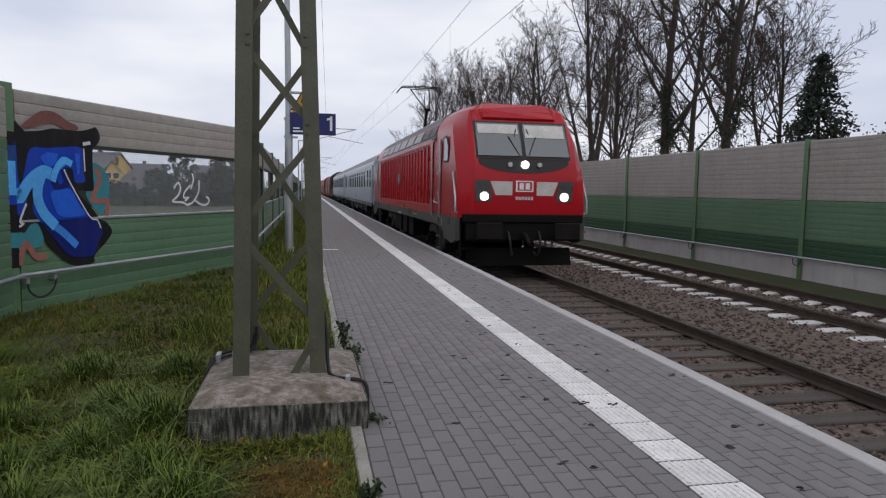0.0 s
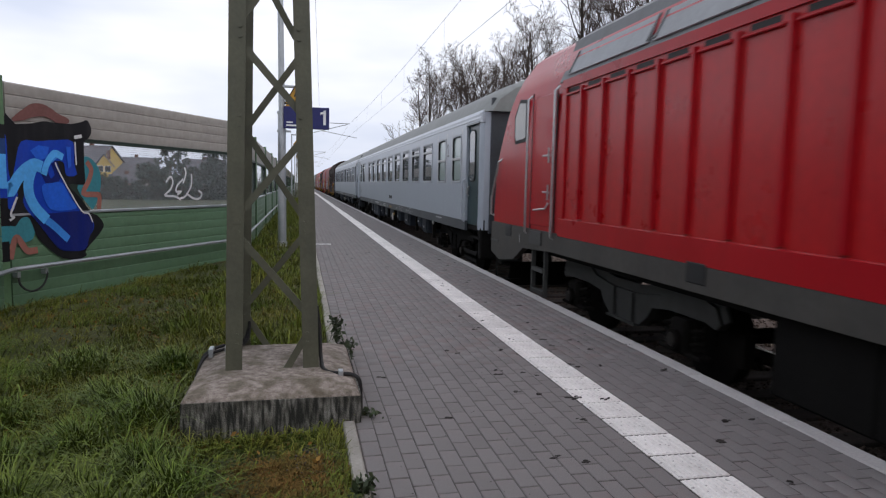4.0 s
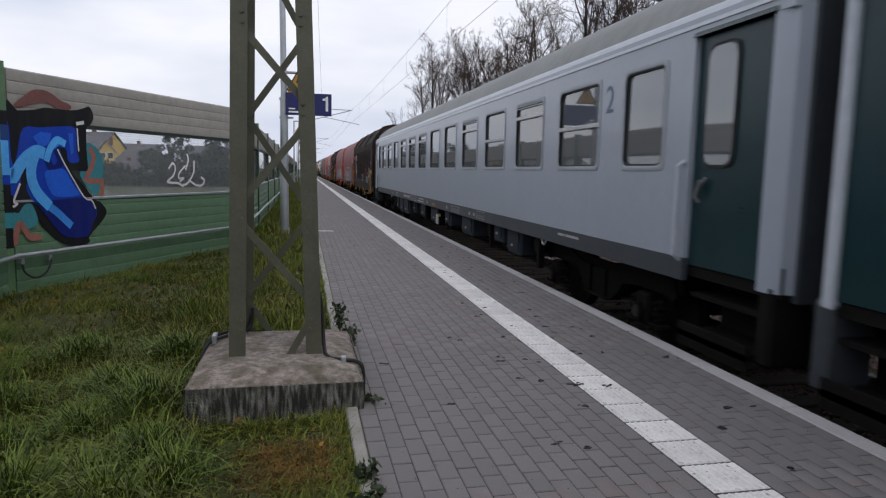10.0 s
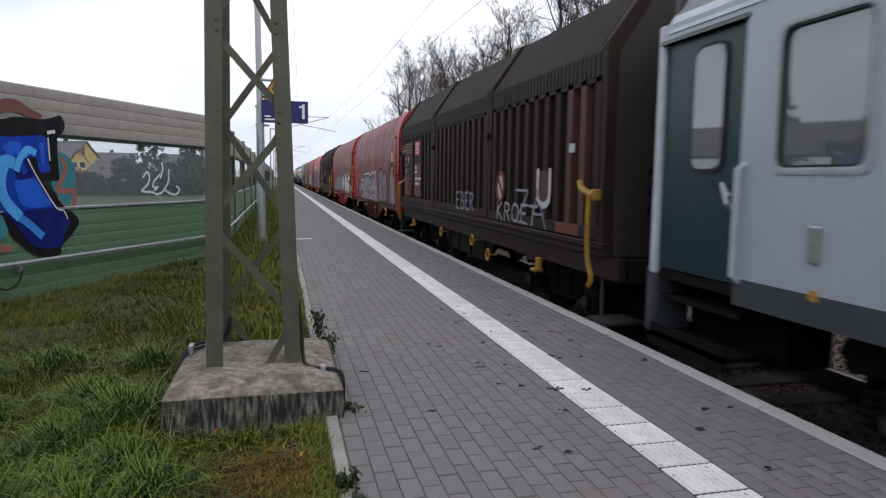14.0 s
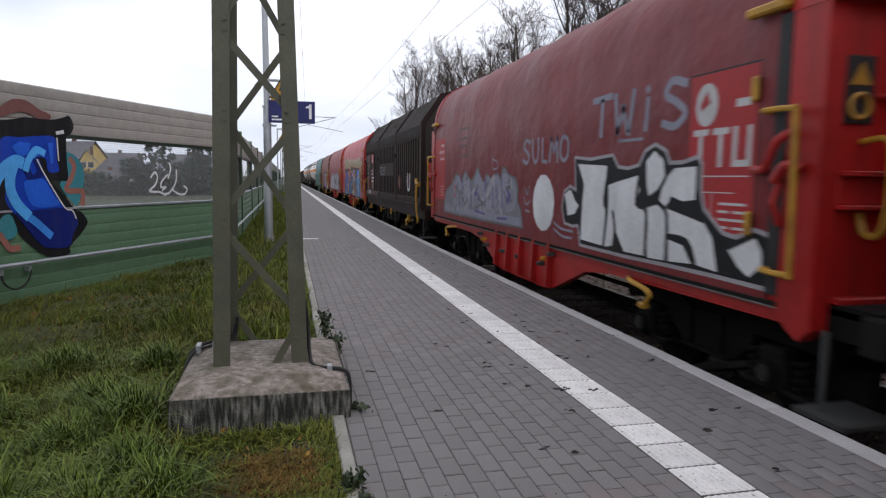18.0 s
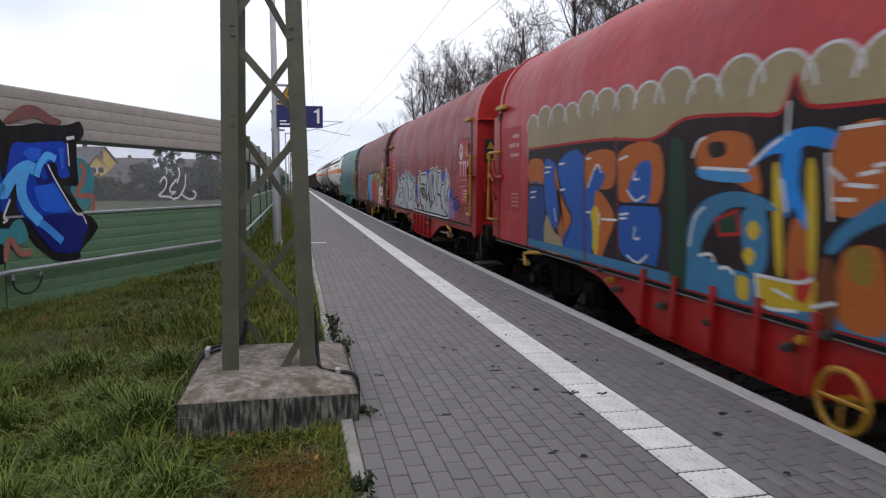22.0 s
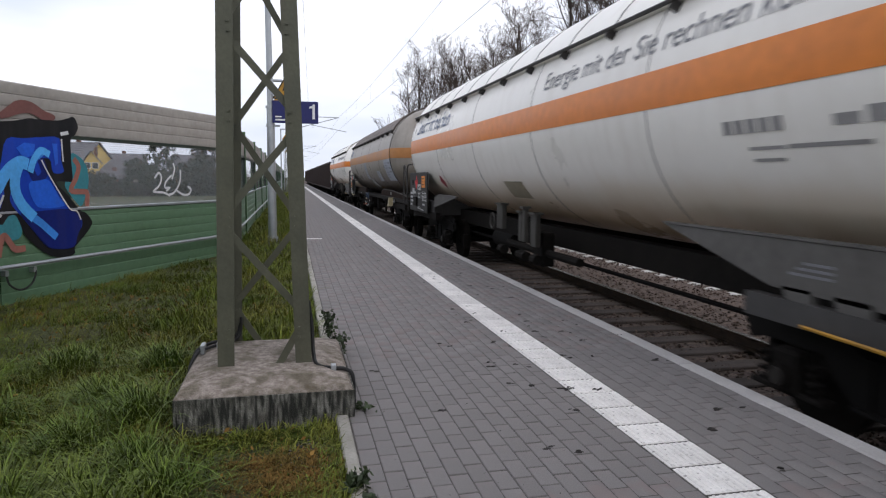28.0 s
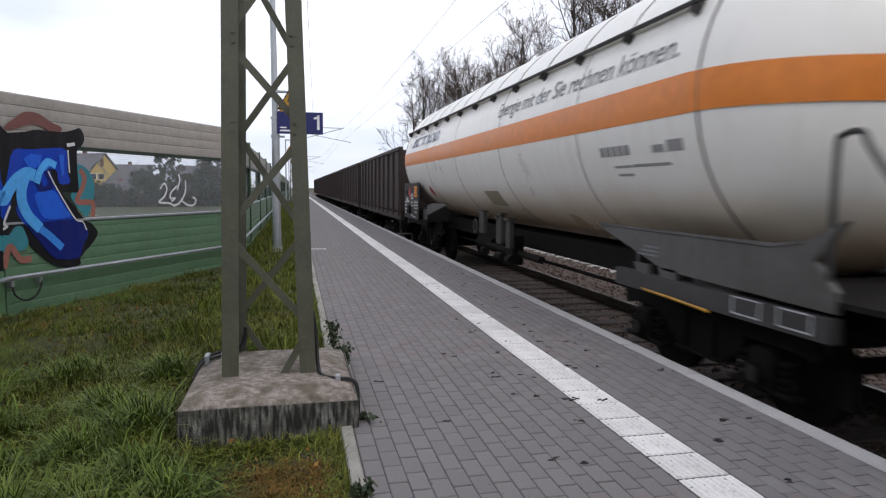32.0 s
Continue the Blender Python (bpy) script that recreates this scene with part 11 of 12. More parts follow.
stroke(w7, 4, "black", 0.022, (3.64, 1.26), (3.45, 1.28))
stroke(w7, 4, "black", 0.022, (6.44, 1.6), (6.5, 1.27), (6.2, 1.45), (6.25, 1.12), (5.89, 1.18))
patch(w7, 4, "white", (5.1, 2.185), (4.97, 2.18), (4.95, 2.12), (5.09, 2.125))
patch(w7, 4, "white", (4.12, 2.185), (4.02, 2.18), (4, 2.13), (4.11, 2.13))
patch(w7, 4, "white", (3.5, 2.17), (3.41, 2.165), (3.4, 2.12), (3.49, 2.12))
patch(w7, 4, "white", (3.41, 2.115), (3.33, 2.115), (3.31, 2.03), (3.4, 2.03))
patch(w7, 4, "white", (2.8, 2.135), (2.73, 2.135), (2.71, 2.08), (2.79, 2.08))
patch(w7, 4, "white", (2.69, 2.04), (2.63, 2.04), (2.61, 1.96), (2.69, 1.96))
patch(w7, 0, "grey", (7.57, 1.61), (7.17, 1.44), (6.91, 1.07), (7.4, 1.04), (7.66, 1.29))
patch(w7, 0, "grey", (10.9, 1.8), (10.38, 2.1), (9.68, 2.18), (8.99, 2.15), (8.33, 2.06), (7.66, 2.01), (8.63, 1.91), (10.49, 1.86))
outline(w7, 1, "black", 0.05, (10.8, 1.38), (10.77, 1.85), (10.51, 2.06), (9.89, 2.07), (9.83, 1.95), (9.45, 1.97), (9.52, 2.11), (8.94, 2.09), (8.84, 1.99), (8.71, 1.97), (8.62, 1.83), (8.43, 1.96), (7.71, 1.94), (7.66, 1.33), (7.78, 1.21), (7.55, 1.37), (7.31, 1.23), (7.46, 1.05), (8.32, 1.01), (11, 1), (10.94, 1.16))
hard(w7, 2, "rust", (10.8, 1.38), (10.77, 1.85), (10.51, 2.06), (9.89, 2.07), (9.83, 1.95), (9.45, 1.97), (9.52, 2.11), (8.94, 2.09), (8.84, 1.99), (8.71, 1.97), (8.62, 1.83), (8.43, 1.96), (7.71, 1.94), (7.66, 1.33), (7.78, 1.21), (7.55, 1.37), (7.31, 1.23), (7.46, 1.05), (8.32, 1.01), (11, 1), (10.94, 1.16))
stroke(w7, 3, "black", 0.035, (10.48, 2.05), (9.91, 2.05))
stroke(w7, 3, "black", 0.035, (9.46, 2.08), (8.96, 2.07))
stroke(w7, 3, "black", 0.035, (8.39, 1.95), (7.74, 1.92))
stroke(w7, 3, "black", 0.035, (8.91, 2.03), (9.04, 1.66), (8.81, 1.52), (8.62, 1.81))
stroke(w7, 3, "black", 0.035, (9.79, 1.49), (9.47, 1.49))
stroke(w7, 3, "black", 0.035, (9.73, 1.38), (9.46, 1.35))
stroke(w7, 3, "black", 0.035, (7.71, 1.91), (7.75, 1.25))
stroke(w7, 3, "black", 0.035, (8.43, 1.37), (8.41, 1.22))
stroke(w7, 3, "black", 0.035, (8.3, 1.76), (8.35, 1.41))
stroke(w7, 5, "black", 0.02, (6.59, 1.6), (6.53, 1.63), (6.58, 1.32))
stroke(w7, 5, "black", 0.02, (6.56, 1.49), (6.31, 1.5), (6.41, 1.32))
stroke(w7, 5, "black", 0.02, (6.23, 1.42), (6.35, 1.14))
stroke(w7, 5, "black", 0.02, (6.16, 1.32), (6.25, 1.18), (6.14, 1.15))
stroke(w7, 5, "black", 0.02, (6.08, 1.27), (5.92, 1.21), (6.07, 1.16))
stroke(w7, 5, "black", 0.02, (6.24, 1.08), (6.03, 1.09))
patch(w5, 2, "azure2", (3.81, 2.2), (2.81, 2.21), (2.76, 1.84), (2.74, 1.38), (2.79, 1), (3.57, 1.16), (3.7, 1.59), (3.82, 1.93))
patch(w5, 2, "blue", (2.81, 1.2), (2.64, 1.28), (2.48, 1.19), (2.35, 1.02), (2.75, 1))
patch(w5, 2, "steelblue", (2.71, 1.5), (2.43, 1.5), (2.25, 1.33), (2.17, 1), (2.35, 1), (2.6, 1.28), (2.71, 1.36))
patch(w5, 2, "steelblue", (4.99, 1.53), (4.83, 1.76), (4.44, 1.9), (4.07, 1.87), (3.8, 1.72), (3.66, 1.45), (3.4, 1.18), (3.58, 1.22), (3.84, 1.47), (4.06, 1.75), (4.42, 1.74), (4.74, 1.65))
patch(w5, 2, "orange", (4.16, 1.6), (3.84, 1.44), (3.31, 1.09), (3.51, 1.13), (3.9, 1.33), (4.14, 1.41))
patch(w5, 2, "tan", (2.69, 2.28), (2.26, 2.4), (2.22, 2.02), (2.43, 1.95), (2.68, 2.15))
patch(w5, 2, "green", (2.43, 1.95), (2.29, 2.03), (2.32, 1.92))
patch(w5, 2, "umber", (2.78, 2.37), (2.7, 2.37), (2.62, 1.51), (2.71, 1.5))
patch(w5, 2, "orange", (2.94, 2.22), (2.83, 2.24), (2.84, 2.1), (3, 1.86), (3.12, 1.8), (3.15, 1.89))
patch(w5, 2, "steelblue", (4.42, 1.66), (4.13, 1.71), (4.08, 1.09), (4.39, 1.09))
stroke(w5, 3, "yellow", 0.06, (3.71, 2.06), (3.46, 1.86), (3.33, 1.57), (3.58, 1.29))
stroke(w5, 3, "yellow", 0.06, (2.93, 2.04), (3.19, 1.74), (3.06, 1.47), (2.8, 1.55))
stroke(w5, 3, "yellow", 0.06, (3.35, 1.83), (3.32, 1.51))
stroke(w5, 3, "yellow", 0.06, (3.1, 1.31), (3.08, 1.1), (2.93, 1.03))
stroke(w5, 3, "red", 0.02, (3.81, 2.2), (3.85, 1.93), (3.7, 1.59), (3.57, 1.16))
stroke(w5, 4, "white", 0.022, (3.87, 2.22), (3.66, 2.22))
stroke(w5, 4, "white", 0.022, (3.59, 2.09), (3.53, 2.04))
stroke(w5, 4, "white", 0.022, (3.37, 1.47), (3.24, 1.2), (3.18, 1.05))
stroke(w5, 4, "white", 0.022, (3.13, 1.34), (2.96, 1.33), (2.81, 1.2))
stroke(w5, 4, "white", 0.022, (2.98, 1.66), (2.92, 1.45))
stroke(w5, 4, "white", 0.022, (4.6, 2.02), (4.45, 2.02), (4.43, 1.87))
stroke(w5, 4, "white", 0.022, (4.35, 1.7), (4.4, 1.43))
stroke(w5, 4, "white", 0.022, (2.53, 1.35), (2.3, 1.35))
stroke(w5, 4, "white", 0.022, (2.9, 1.24), (2.75, 1.29))
stroke(w5, 4, "white", 0.022, (4.23, 1.14), (3.89, 1.22))
stroke(w5, 5, "white", 0.026, (2.61, 2.02), (2.61, 1.84), (2.56, 1.91), (2.5, 1.86))
stroke(w5, 5, "white", 0.026, (2.41, 1.92), (2.46, 1.9), (2.4, 1.84), (2.45, 1.8))
stroke(w5, 5, "white", 0.026, (2.33, 1.9), (2.34, 1.72))
stroke(w5, 5, "white", 0.026, (2.33, 1.88), (2.25, 1.87), (2.26, 1.81), (2.34, 1.81))
stroke(w5, 5, "white", 0.026, (2.7, 1.78), (2.62, 1.8), (2.6, 1.73), (2.67, 1.66), (2.58, 1.66))
stroke(w5, 5, "white", 0.026, (2.56, 1.71), (2.48, 1.7), (2.45, 1.6), (2.53, 1.6), (2.56, 1.65), (2.54, 1.71))
stroke(w5, 5, "white", 0.026, (2.44, 1.64), (2.38, 1.62), (2.43, 1.54), (2.34, 1.53))
stroke(w5, 5, "white", 0.026, (2.32, 1.57), (2.22, 1.58), (2.19, 1.51), (2.26, 1.45), (2.33, 1.49), (2.32, 1.56))
patch(w5, 2, "orange", (10.5, 2.19), (9.99, 2.18), (9.97, 1.87), (10.48, 1.89))
patch(w5, 2, "navyblue", (10.48, 1.82), (9.96, 1.81), (9.91, 1.04), (10.43, 1.1))
patch(w5, 2, "tan", (9.82, 1.46), (9.53, 1.27), (9.26, 1.18), (9.33, 1), (9.84, 1.01))
patch(w5, 2, "blue2", (9.92, 2.17), (9.53, 2.12), (9.55, 1.92), (9.42, 1.59), (9.44, 1.3), (9.83, 1.53))
patch(w5, 2, "orange", (9.52, 2.08), (9.51, 1.87), (9.17, 1.6), (8.99, 1.42), (9.21, 1.16), (9.41, 1.3), (9.31, 1.52))
patch(w5, 2, "blue2", (9.42, 2.16), (8.71, 2.2), (8.61, 1.01), (9.12, 1.05), (9.26, 1.2), (9, 1.46), (9.35, 1.8))
patch(w5, 2, "orange", (8.65, 2.2), (7.97, 2.22), (7.94, 1.88), (8.16, 1.82), (8.34, 1.85), (8.62, 1.84))
patch(w5, 2, "blue2", (8.62, 1.81), (8.35, 2.05), (8.14, 1.96), (8.3, 1.78), (8.41, 1.57), (8.59, 1.48))
patch(w5, 2, "orange", (8.34, 1.81), (7.91, 1.56), (8.05, 1.26), (8.22, 1.07), (8.37, 1.4))
patch(w5, 2, "yellow", (8.44, 1.6), (8.26, 1.58), (8.28, 1.07), (8.45, 1.28))
patch(w5, 2, "blue2", (8.59, 1.45), (8.43, 1.46), (8.41, 1.11), (8.57, 1.12))
patch(w5, 2, "orange", (7.83, 2.21), (7.09, 2.24), (7.06, 1.72), (7.79, 1.71))
patch(w5, 2, "blue2", (7.46, 2.06), (7.22, 2.08), (7.22, 1.75), (7.48, 1.72), (7.64, 1.82))
patch(w5, 2, "blue2", (7.79, 1.65), (7.06, 1.67), (7.04, 1.18), (7.17, 1.13), (7.72, 1.17))
stroke(w5, 3, "maroon", 0.04, (7.92, 2.36), (7.78, 1.14))
stroke(w5, 3, "maroon", 0.04, (8.68, 2.27), (8.59, 1.01))
stroke(w5, 4, "white", 0.024, (7.65, 1.82), (7.48, 1.72), (7.31, 1.77))
stroke(w5, 4, "white", 0.024, (7.6, 1.17), (7.39, 1.12), (7.22, 1.21))
stroke(w5, 4, "white", 0.024, (9.89, 2.09), (9.68, 2.09))
stroke(w5, 4, "white", 0.024, (9.89, 2.02), (9.74, 2.03))
stroke(w5, 4, "white", 0.024, (8.56, 1.84), (8.36, 2.09), (8.23, 2))
stroke(w5, 4, "white", 0.024, (8.19, 1.5), (7.85, 1.51))
stroke(w5, 4, "white", 0.024, (7.83, 2.13), (7.66, 2.16))
stroke(w5, 4, "white", 0.024, (7.78, 1.57), (7.61, 1.59))
stroke(w5, 4, "white", 0.024, (7.5, 2), (7.52, 1.93), (7.43, 1.93))
stroke(w5, 4, "white", 0.024, (7.47, 1.46), (7.47, 1.35), (7.38, 1.36))
stroke(w5, 4, "white", 0.024, (8.25, 1.56), (8.24, 1.44))
stroke(w5, 4, "white", 0.024, (10.41, 1.68), (10.25, 1.69))
stroke(w5, 4, "white", 0.024, (10.42, 1.75), (10.22, 1.77))
stroke(w5, 4, "white", 0.024, (9.41, 2.12), (9.25, 2.13))
stroke(w5, 4, "white", 0.024, (9.35, 1.8), (9.22, 1.81))
stroke(w5, 4, "white", 0.024, (9.55, 1.56), (9.47, 1.4))
stroke(w5, 4, "white", 0.024, (7.78, 1.53), (7.65, 1.54))
stroke(w5, 4, "white", 0.024, (8.62, 2.16), (8.52, 2.17))
stroke(w5, 4, "white", 0.024, (8.57, 1.56), (8.47, 1.56))
stroke(w5, 3, "black", 0.03, (7.79, 1.68), (7.06, 1.69))
stroke(w5, 3, "black", 0.03, (10.48, 1.86), (9.97, 1.85))
stroke(w5, 3, "black", 0.03, (9.44, 1.96), (9.17, 1.64), (8.98, 1.44), (9.21, 1.16))
hard(w5, 0, "tan", (10.6, 2.25), (2.25, 2.2), (2.25, 2.7), (4.7, 2.62), (6.3, 2.68), (7.9, 2.76), (10.6, 2.72))
for k, z in enumerate((2.72, 2.76, 2.7, 2.74, 2.78, 2.72, 2.76, 2.7, 2.72, 2.66, 2.7, 2.62, 2.66, 2.62, 2.66, 2.62, 2.66, 2.62, 2.64)):
    y, z, r = 10.4 - 0.44 * k, z - 0.09, 0.23 + 0.04 * (k % 3)
    arc = [(y + math.cos(q) * r, z + math.sin(q) * r * 0.85) for q in (math.pi * i / 12 for i in range(13))]
    hard(w5, 0, "tan", *arc)
    stroke(w5, 1, "white", 0.022, *arc[::2])
hard(w5, 1, "umber", (10.55, 1.0), (2.2, 1.0), (2.2, 2.3), (4.6, 2.36), (5.3, 2.4), (5.42, 2.62), (5.55, 2.38), (5.9, 2.4), (6.7, 2.44), (7.2, 2.3), (8.3, 2.36), (10.55, 2.36))
stroke(w5, 2, "red", 0.03, (2.2, 2.3), (4.6, 2.36), (5.3, 2.4), (5.42, 2.62), (5.55, 2.38), (5.9, 2.4), (6.7, 2.44), (7.2, 2.3), (8.3, 2.36), (10.55, 2.36))
hard(w5, 2, "steelblue", (10.5, 1.0), (2.25, 1.0), (2.25, 1.1), (10.5, 1.1))
patch(w5, 3, "orange", (6.48, 2.23), (6.2, 2.3), (5.88, 2.25), (5.79, 2.11), (5.7, 1.82), (5.99, 1.9), (6.32, 1.93), (6.49, 2.04))
patch(w5, 3, "azure2", (5.84, 2), (5.67, 2.16), (5.47, 2.24), (5.26, 2.26), (5.07, 2.22), (4.92, 2.13), (4.84, 2.04), (5.06, 2.1), (5.31, 2.14), (5.37, 2.04), (5.52, 2.1), (5.67, 2.08))
patch(w5, 3, "azure2", (5.5, 2.12), (5.34, 2.12), (5.34, 1.89), (5.24, 1.67), (5.28, 1.59), (5.38, 1.74), (5.44, 1.66), (5.5, 1.89))
patch(w5, 3, "yellow", (5.59, 1.97), (5.52, 1.97), (5.44, 1.32), (5.51, 1.33))
patch(w5, 3, "orange", (5.37, 1.66), (5.26, 1.59), (5.15, 1.35), (5.23, 1.14), (5.33, 1.17), (5.42, 1.37))
patch(w5, 3, "yellow", (5.28, 1.99), (5.2, 1.99), (5.15, 1.38), (5.21, 1.37))
patch(w5, 3, "yellow", (5.7, 1.24), (5.3, 1.23), (4.97, 1.33), (4.97, 1.14), (5.29, 1.05), (5.64, 1.03))
patch(w5, 3, "steelblue", (6.61, 1.06), (6.58, 1.5), (6.41, 1.73), (6.07, 1.83), (5.72, 1.81), (5.52, 1.71), (5.72, 1.71), (6.02, 1.71), (6.24, 1.58), (6.38, 1.35), (6.12, 1.26), (5.76, 1.22), (5.74, 1.05))
patch(w5, 3, "steelblue", (5.88, 1.69), (5.64, 1.7), (5.6, 1.32), (5.76, 1.22), (5.86, 1.41))
patch(w5, 3, "orange", (5.01, 2.22), (4.7, 2.24), (4.66, 1.81), (5.02, 1.7), (5.08, 2.03))
patch(w5, 3, "steelblue", (5.08, 1.48), (4.96, 1.64), (4.66, 1.82), (4.66, 1.72), (4.84, 1.62), (5, 1.47))
patch(w5, 3, "orange", (4.94, 1.47), (4.73, 1.54), (4.63, 1.42), (4.6, 1.06), (4.85, 1.02), (4.97, 1.14))
patch(w5, 3, "green", (6.9, 2.15), (6.79, 2.28), (6.66, 2.08), (6.57, 1.04), (6.81, 1.03))
patch(w5, 3, "brown", (5.12, 1.41), (4.99, 1.37), (4.96, 1.02), (5.12, 1.04))
patch(w5, 4, "umber", (6.34, 2.21), (6.15, 2.21), (6.12, 2.12), (6.29, 2.1))
patch(w5, 4, "azure", (6.43, 2.03), (5.86, 1.97), (5.88, 1.9), (6.4, 1.93))
patch(w5, 4, "scarlet", (5.28, 1.34), (5.17, 1.25), (5.22, 1.12), (5.31, 1.15))
patch(w5, 4, "green", (6.17, 1.6), (5.97, 1.67), (5.94, 1.54), (6.12, 1.51))
patch(w5, 4, "yellow", (5.76, 1.63), (5.68, 1.56), (5.75, 1.48), (5.83, 1.55))
patch(w5, 4, "yellow", (5.8, 1.43), (5.72, 1.38), (5.78, 1.29), (5.86, 1.36))
patch(w5, 4, "yellow", (5.91, 1.2), (5.78, 1.19), (5.78, 1.04), (5.89, 1.05))
patch(w5, 4, "mustard", (4.9, 1.5), (4.73, 1.51), (4.72, 1.32), (4.87, 1.32))
outline(w5, 5, "red", 0.03, (6.2, 1.61), (5.95, 1.69), (5.9, 1.52), (6.14, 1.49))
stroke(w5, 5, "white", 0.026, (6.55, 2.11), (6.48, 2.23), (6.39, 2.26))
stroke(w5, 5, "white", 0.026, (6.43, 2.02), (5.86, 1.99))
stroke(w5, 5, "white", 0.026, (5.47, 2.44), (5.47, 2.22))
stroke(w5, 5, "white", 0.026, (5.7, 1.24), (5.3, 1.24), (5.17, 1.29))
stroke(w5, 5, "white", 0.026, (5.7, 1.24), (5.63, 1.03), (5.29, 1.05))
stroke(w5, 5, "white", 0.026, (5.51, 1.16), (5.36, 1.13))
stroke(w5, 5, "white", 0.026, (5.16, 1.1), (4.98, 1.16))
stroke(w5, 5, "white", 0.026, (5.01, 2.23), (4.71, 2.24))
stroke(w5, 5, "white", 0.026, (5.08, 1.99), (4.98, 1.92))
stroke(w5, 5, "white", 0.026, (4.95, 1.89), (4.76, 1.88))
stroke(w5, 5, "white", 0.026, (4.85, 1.95), (4.73, 1.97))
stroke(w5, 5, "white", 0.026, (5.03, 1.8), (4.89, 1.8))
stroke(w5, 5, "white", 0.026, (5.11, 2.08), (5.05, 1.67))
stroke(w5, 5, "white", 0.026, (5.82, 2.03), (5.67, 2.13), (5.53, 2.2))
stroke(w5, 5, "white", 0.026, (6.4, 1.3), (6.25, 1.33), (6.2, 1.28))
stroke(w5, 5, "white", 0.026, (6.12, 1.23), (6.03, 1.25), (5.95, 1.21))
stroke(w5, 5, "white", 0.026, (6.54, 1.37), (6.48, 1.6), (6.36, 1.7))
stroke(w5, 5, "white", 0.026, (4.75, 2), (4.68, 2.01))
stroke(w5, 5, "white", 0.026, (5.5, 1.92), (5.44, 1.71))
hard(w3, 2, "white", (4.99, 1.6), (5.01, 1.45), (5.09, 1.32), (5.23, 1.24), (5.39, 1.22), (5.55, 1.28), (5.67, 1.4), (5.72, 1.57), (5.69, 1.74), (5.59, 1.87), (5.45, 1.95), (5.28, 1.95), (5.14, 1.88), (5.03, 1.76))
stroke(w3, 3, "maroon", 0.05, (5.71, 1.82), (5.33, 1.77), (5.02, 1.69))
stroke(w3, 3, "lilac", 0.03, (4.98, 1.36), (4.76, 1.3), (4.42, 1.29))
stroke(w3, 3, "lilac", 0.03, (4.97, 1.28), (4.71, 1.21), (4.44, 1.21))
stroke(w3, 3, "lilac", 0.03, (6.03, 1.77), (5.95, 1.68), (5.88, 1.79))
stroke(w3, 3, "lilac", 0.03, (6.07, 1.63), (5.97, 1.54), (5.84, 1.6))
stroke(w3, 3, "lilac", 0.03, (6.01, 1.46), (5.85, 1.45))
hard(w6, 6, "gapred", (7.15, 1.59), (7.09, 1.88), (6.97, 2.06), (6.88, 2.23), (6.61, 2.26), (6.71, 1.98), (6.79, 1.78), (6.67, 1.54), (6.54, 1.17), (6.73, 1.2), (7.05, 1.4))
patch(w6, 7, "blue", (7.07, 1.66), (6.91, 1.83), (6.74, 1.78), (6.77, 1.54), (6.97, 1.45))
patch(w6, 7, "mauve", (6.97, 1.45), (6.77, 1.54), (6.68, 1.34), (6.83, 1.3))
stroke(w6, 6, "black", 0.06, (6.48, 2.08), (6.54, 1.72), (6.21, 1.28), (6, 1.16))
stroke(w6, 6, "black", 0.06, (6.33, 1.69), (5.95, 1.73), (5.65, 1.64), (5.78, 1.48), (6.08, 1.54))
stroke(w6, 6, "black", 0.06, (5.61, 1.89), (5.52, 1.56), (5.68, 1.12))
stroke(w6, 6, "black", 0.06, (5.52, 1.56), (5.32, 1.44))
stroke(w6, 6, "black", 0.06, (5.24, 1.97), (5.23, 1.58), (4.96, 1.23))
stroke(w6, 6, "black", 0.06, (4.92, 2.06), (4.92, 1.65), (4.79, 1.44))
stroke(w6, 6, "black", 0.06, (4.75, 2.1), (4.67, 1.65), (4.49, 1.48))
stroke(w6, 6, "black", 0.06, (4.97, 1.23), (4.79, 1.44))
stroke(w6, 7, "olive", 0.03, (6.3, 1.63), (5.96, 1.67), (5.72, 1.62))
stroke(w6, 7, "olive", 0.03, (5.65, 1.18), (5.54, 1.49))
stroke(w6, 7, "olive", 0.03, (5.19, 1.58), (4.96, 1.28))
outline(w3, 0, "dusk", 0.03, (9.05, 2.32), (9.75, 2.32), (9.75, 2.82), (9.05, 2.82))
stroke(w3, 0, "dusk", 0.045, (9.15, 2.5), (9.65, 2.5))
stroke(w3, 0, "dusk", 0.045, (9.15, 2.64), (9.65, 2.64))
outline(w6, 0, "dusk", 0.03, (9.05, 2.32), (9.75, 2.32), (9.75, 2.82), (9.05, 2.82))
stroke(w6, 0, "dusk", 0.045, (9.15, 2.5), (9.65, 2.5))
stroke(w6, 0, "dusk", 0.045, (9.15, 2.64), (9.65, 2.64))
patch(w2, 0, "soot", (2.36, 2.15), (1.9, 2.38), (1.3, 2.2), (1.2, 1.7), (1.15, 1.14), (2.3, 1.14))
patch(w2, 1, "steel", (2.22, 2.05), (1.9, 2.22), (1.45, 2.1), (1.4, 1.75), (1.28, 1.5), (1.35, 1.16), (2.25, 1.16), (2.3, 1.6))
piece(w3, X, 6.17, 4.57, 2.12, 2.42, "SULMO", [("lilac", 0.05)], "pale sprayed tag", 4)
piece(w3, X, 4.0, 2.2, 2.36, 2.74, "TWIS", [("lilac", 0.07)], "pale sprayed tag", 6)
piece(w3, X, 3.6, 2.8, 2.28, 2.3, "L", [("lilac", 0.03)], "", 6)
info = part("info_sign", M().box(-1.455, -1.43, 1.3, 2.17, 1.02, 1.72, 0.004), board_red, w7, "red warning sign with a white disc")
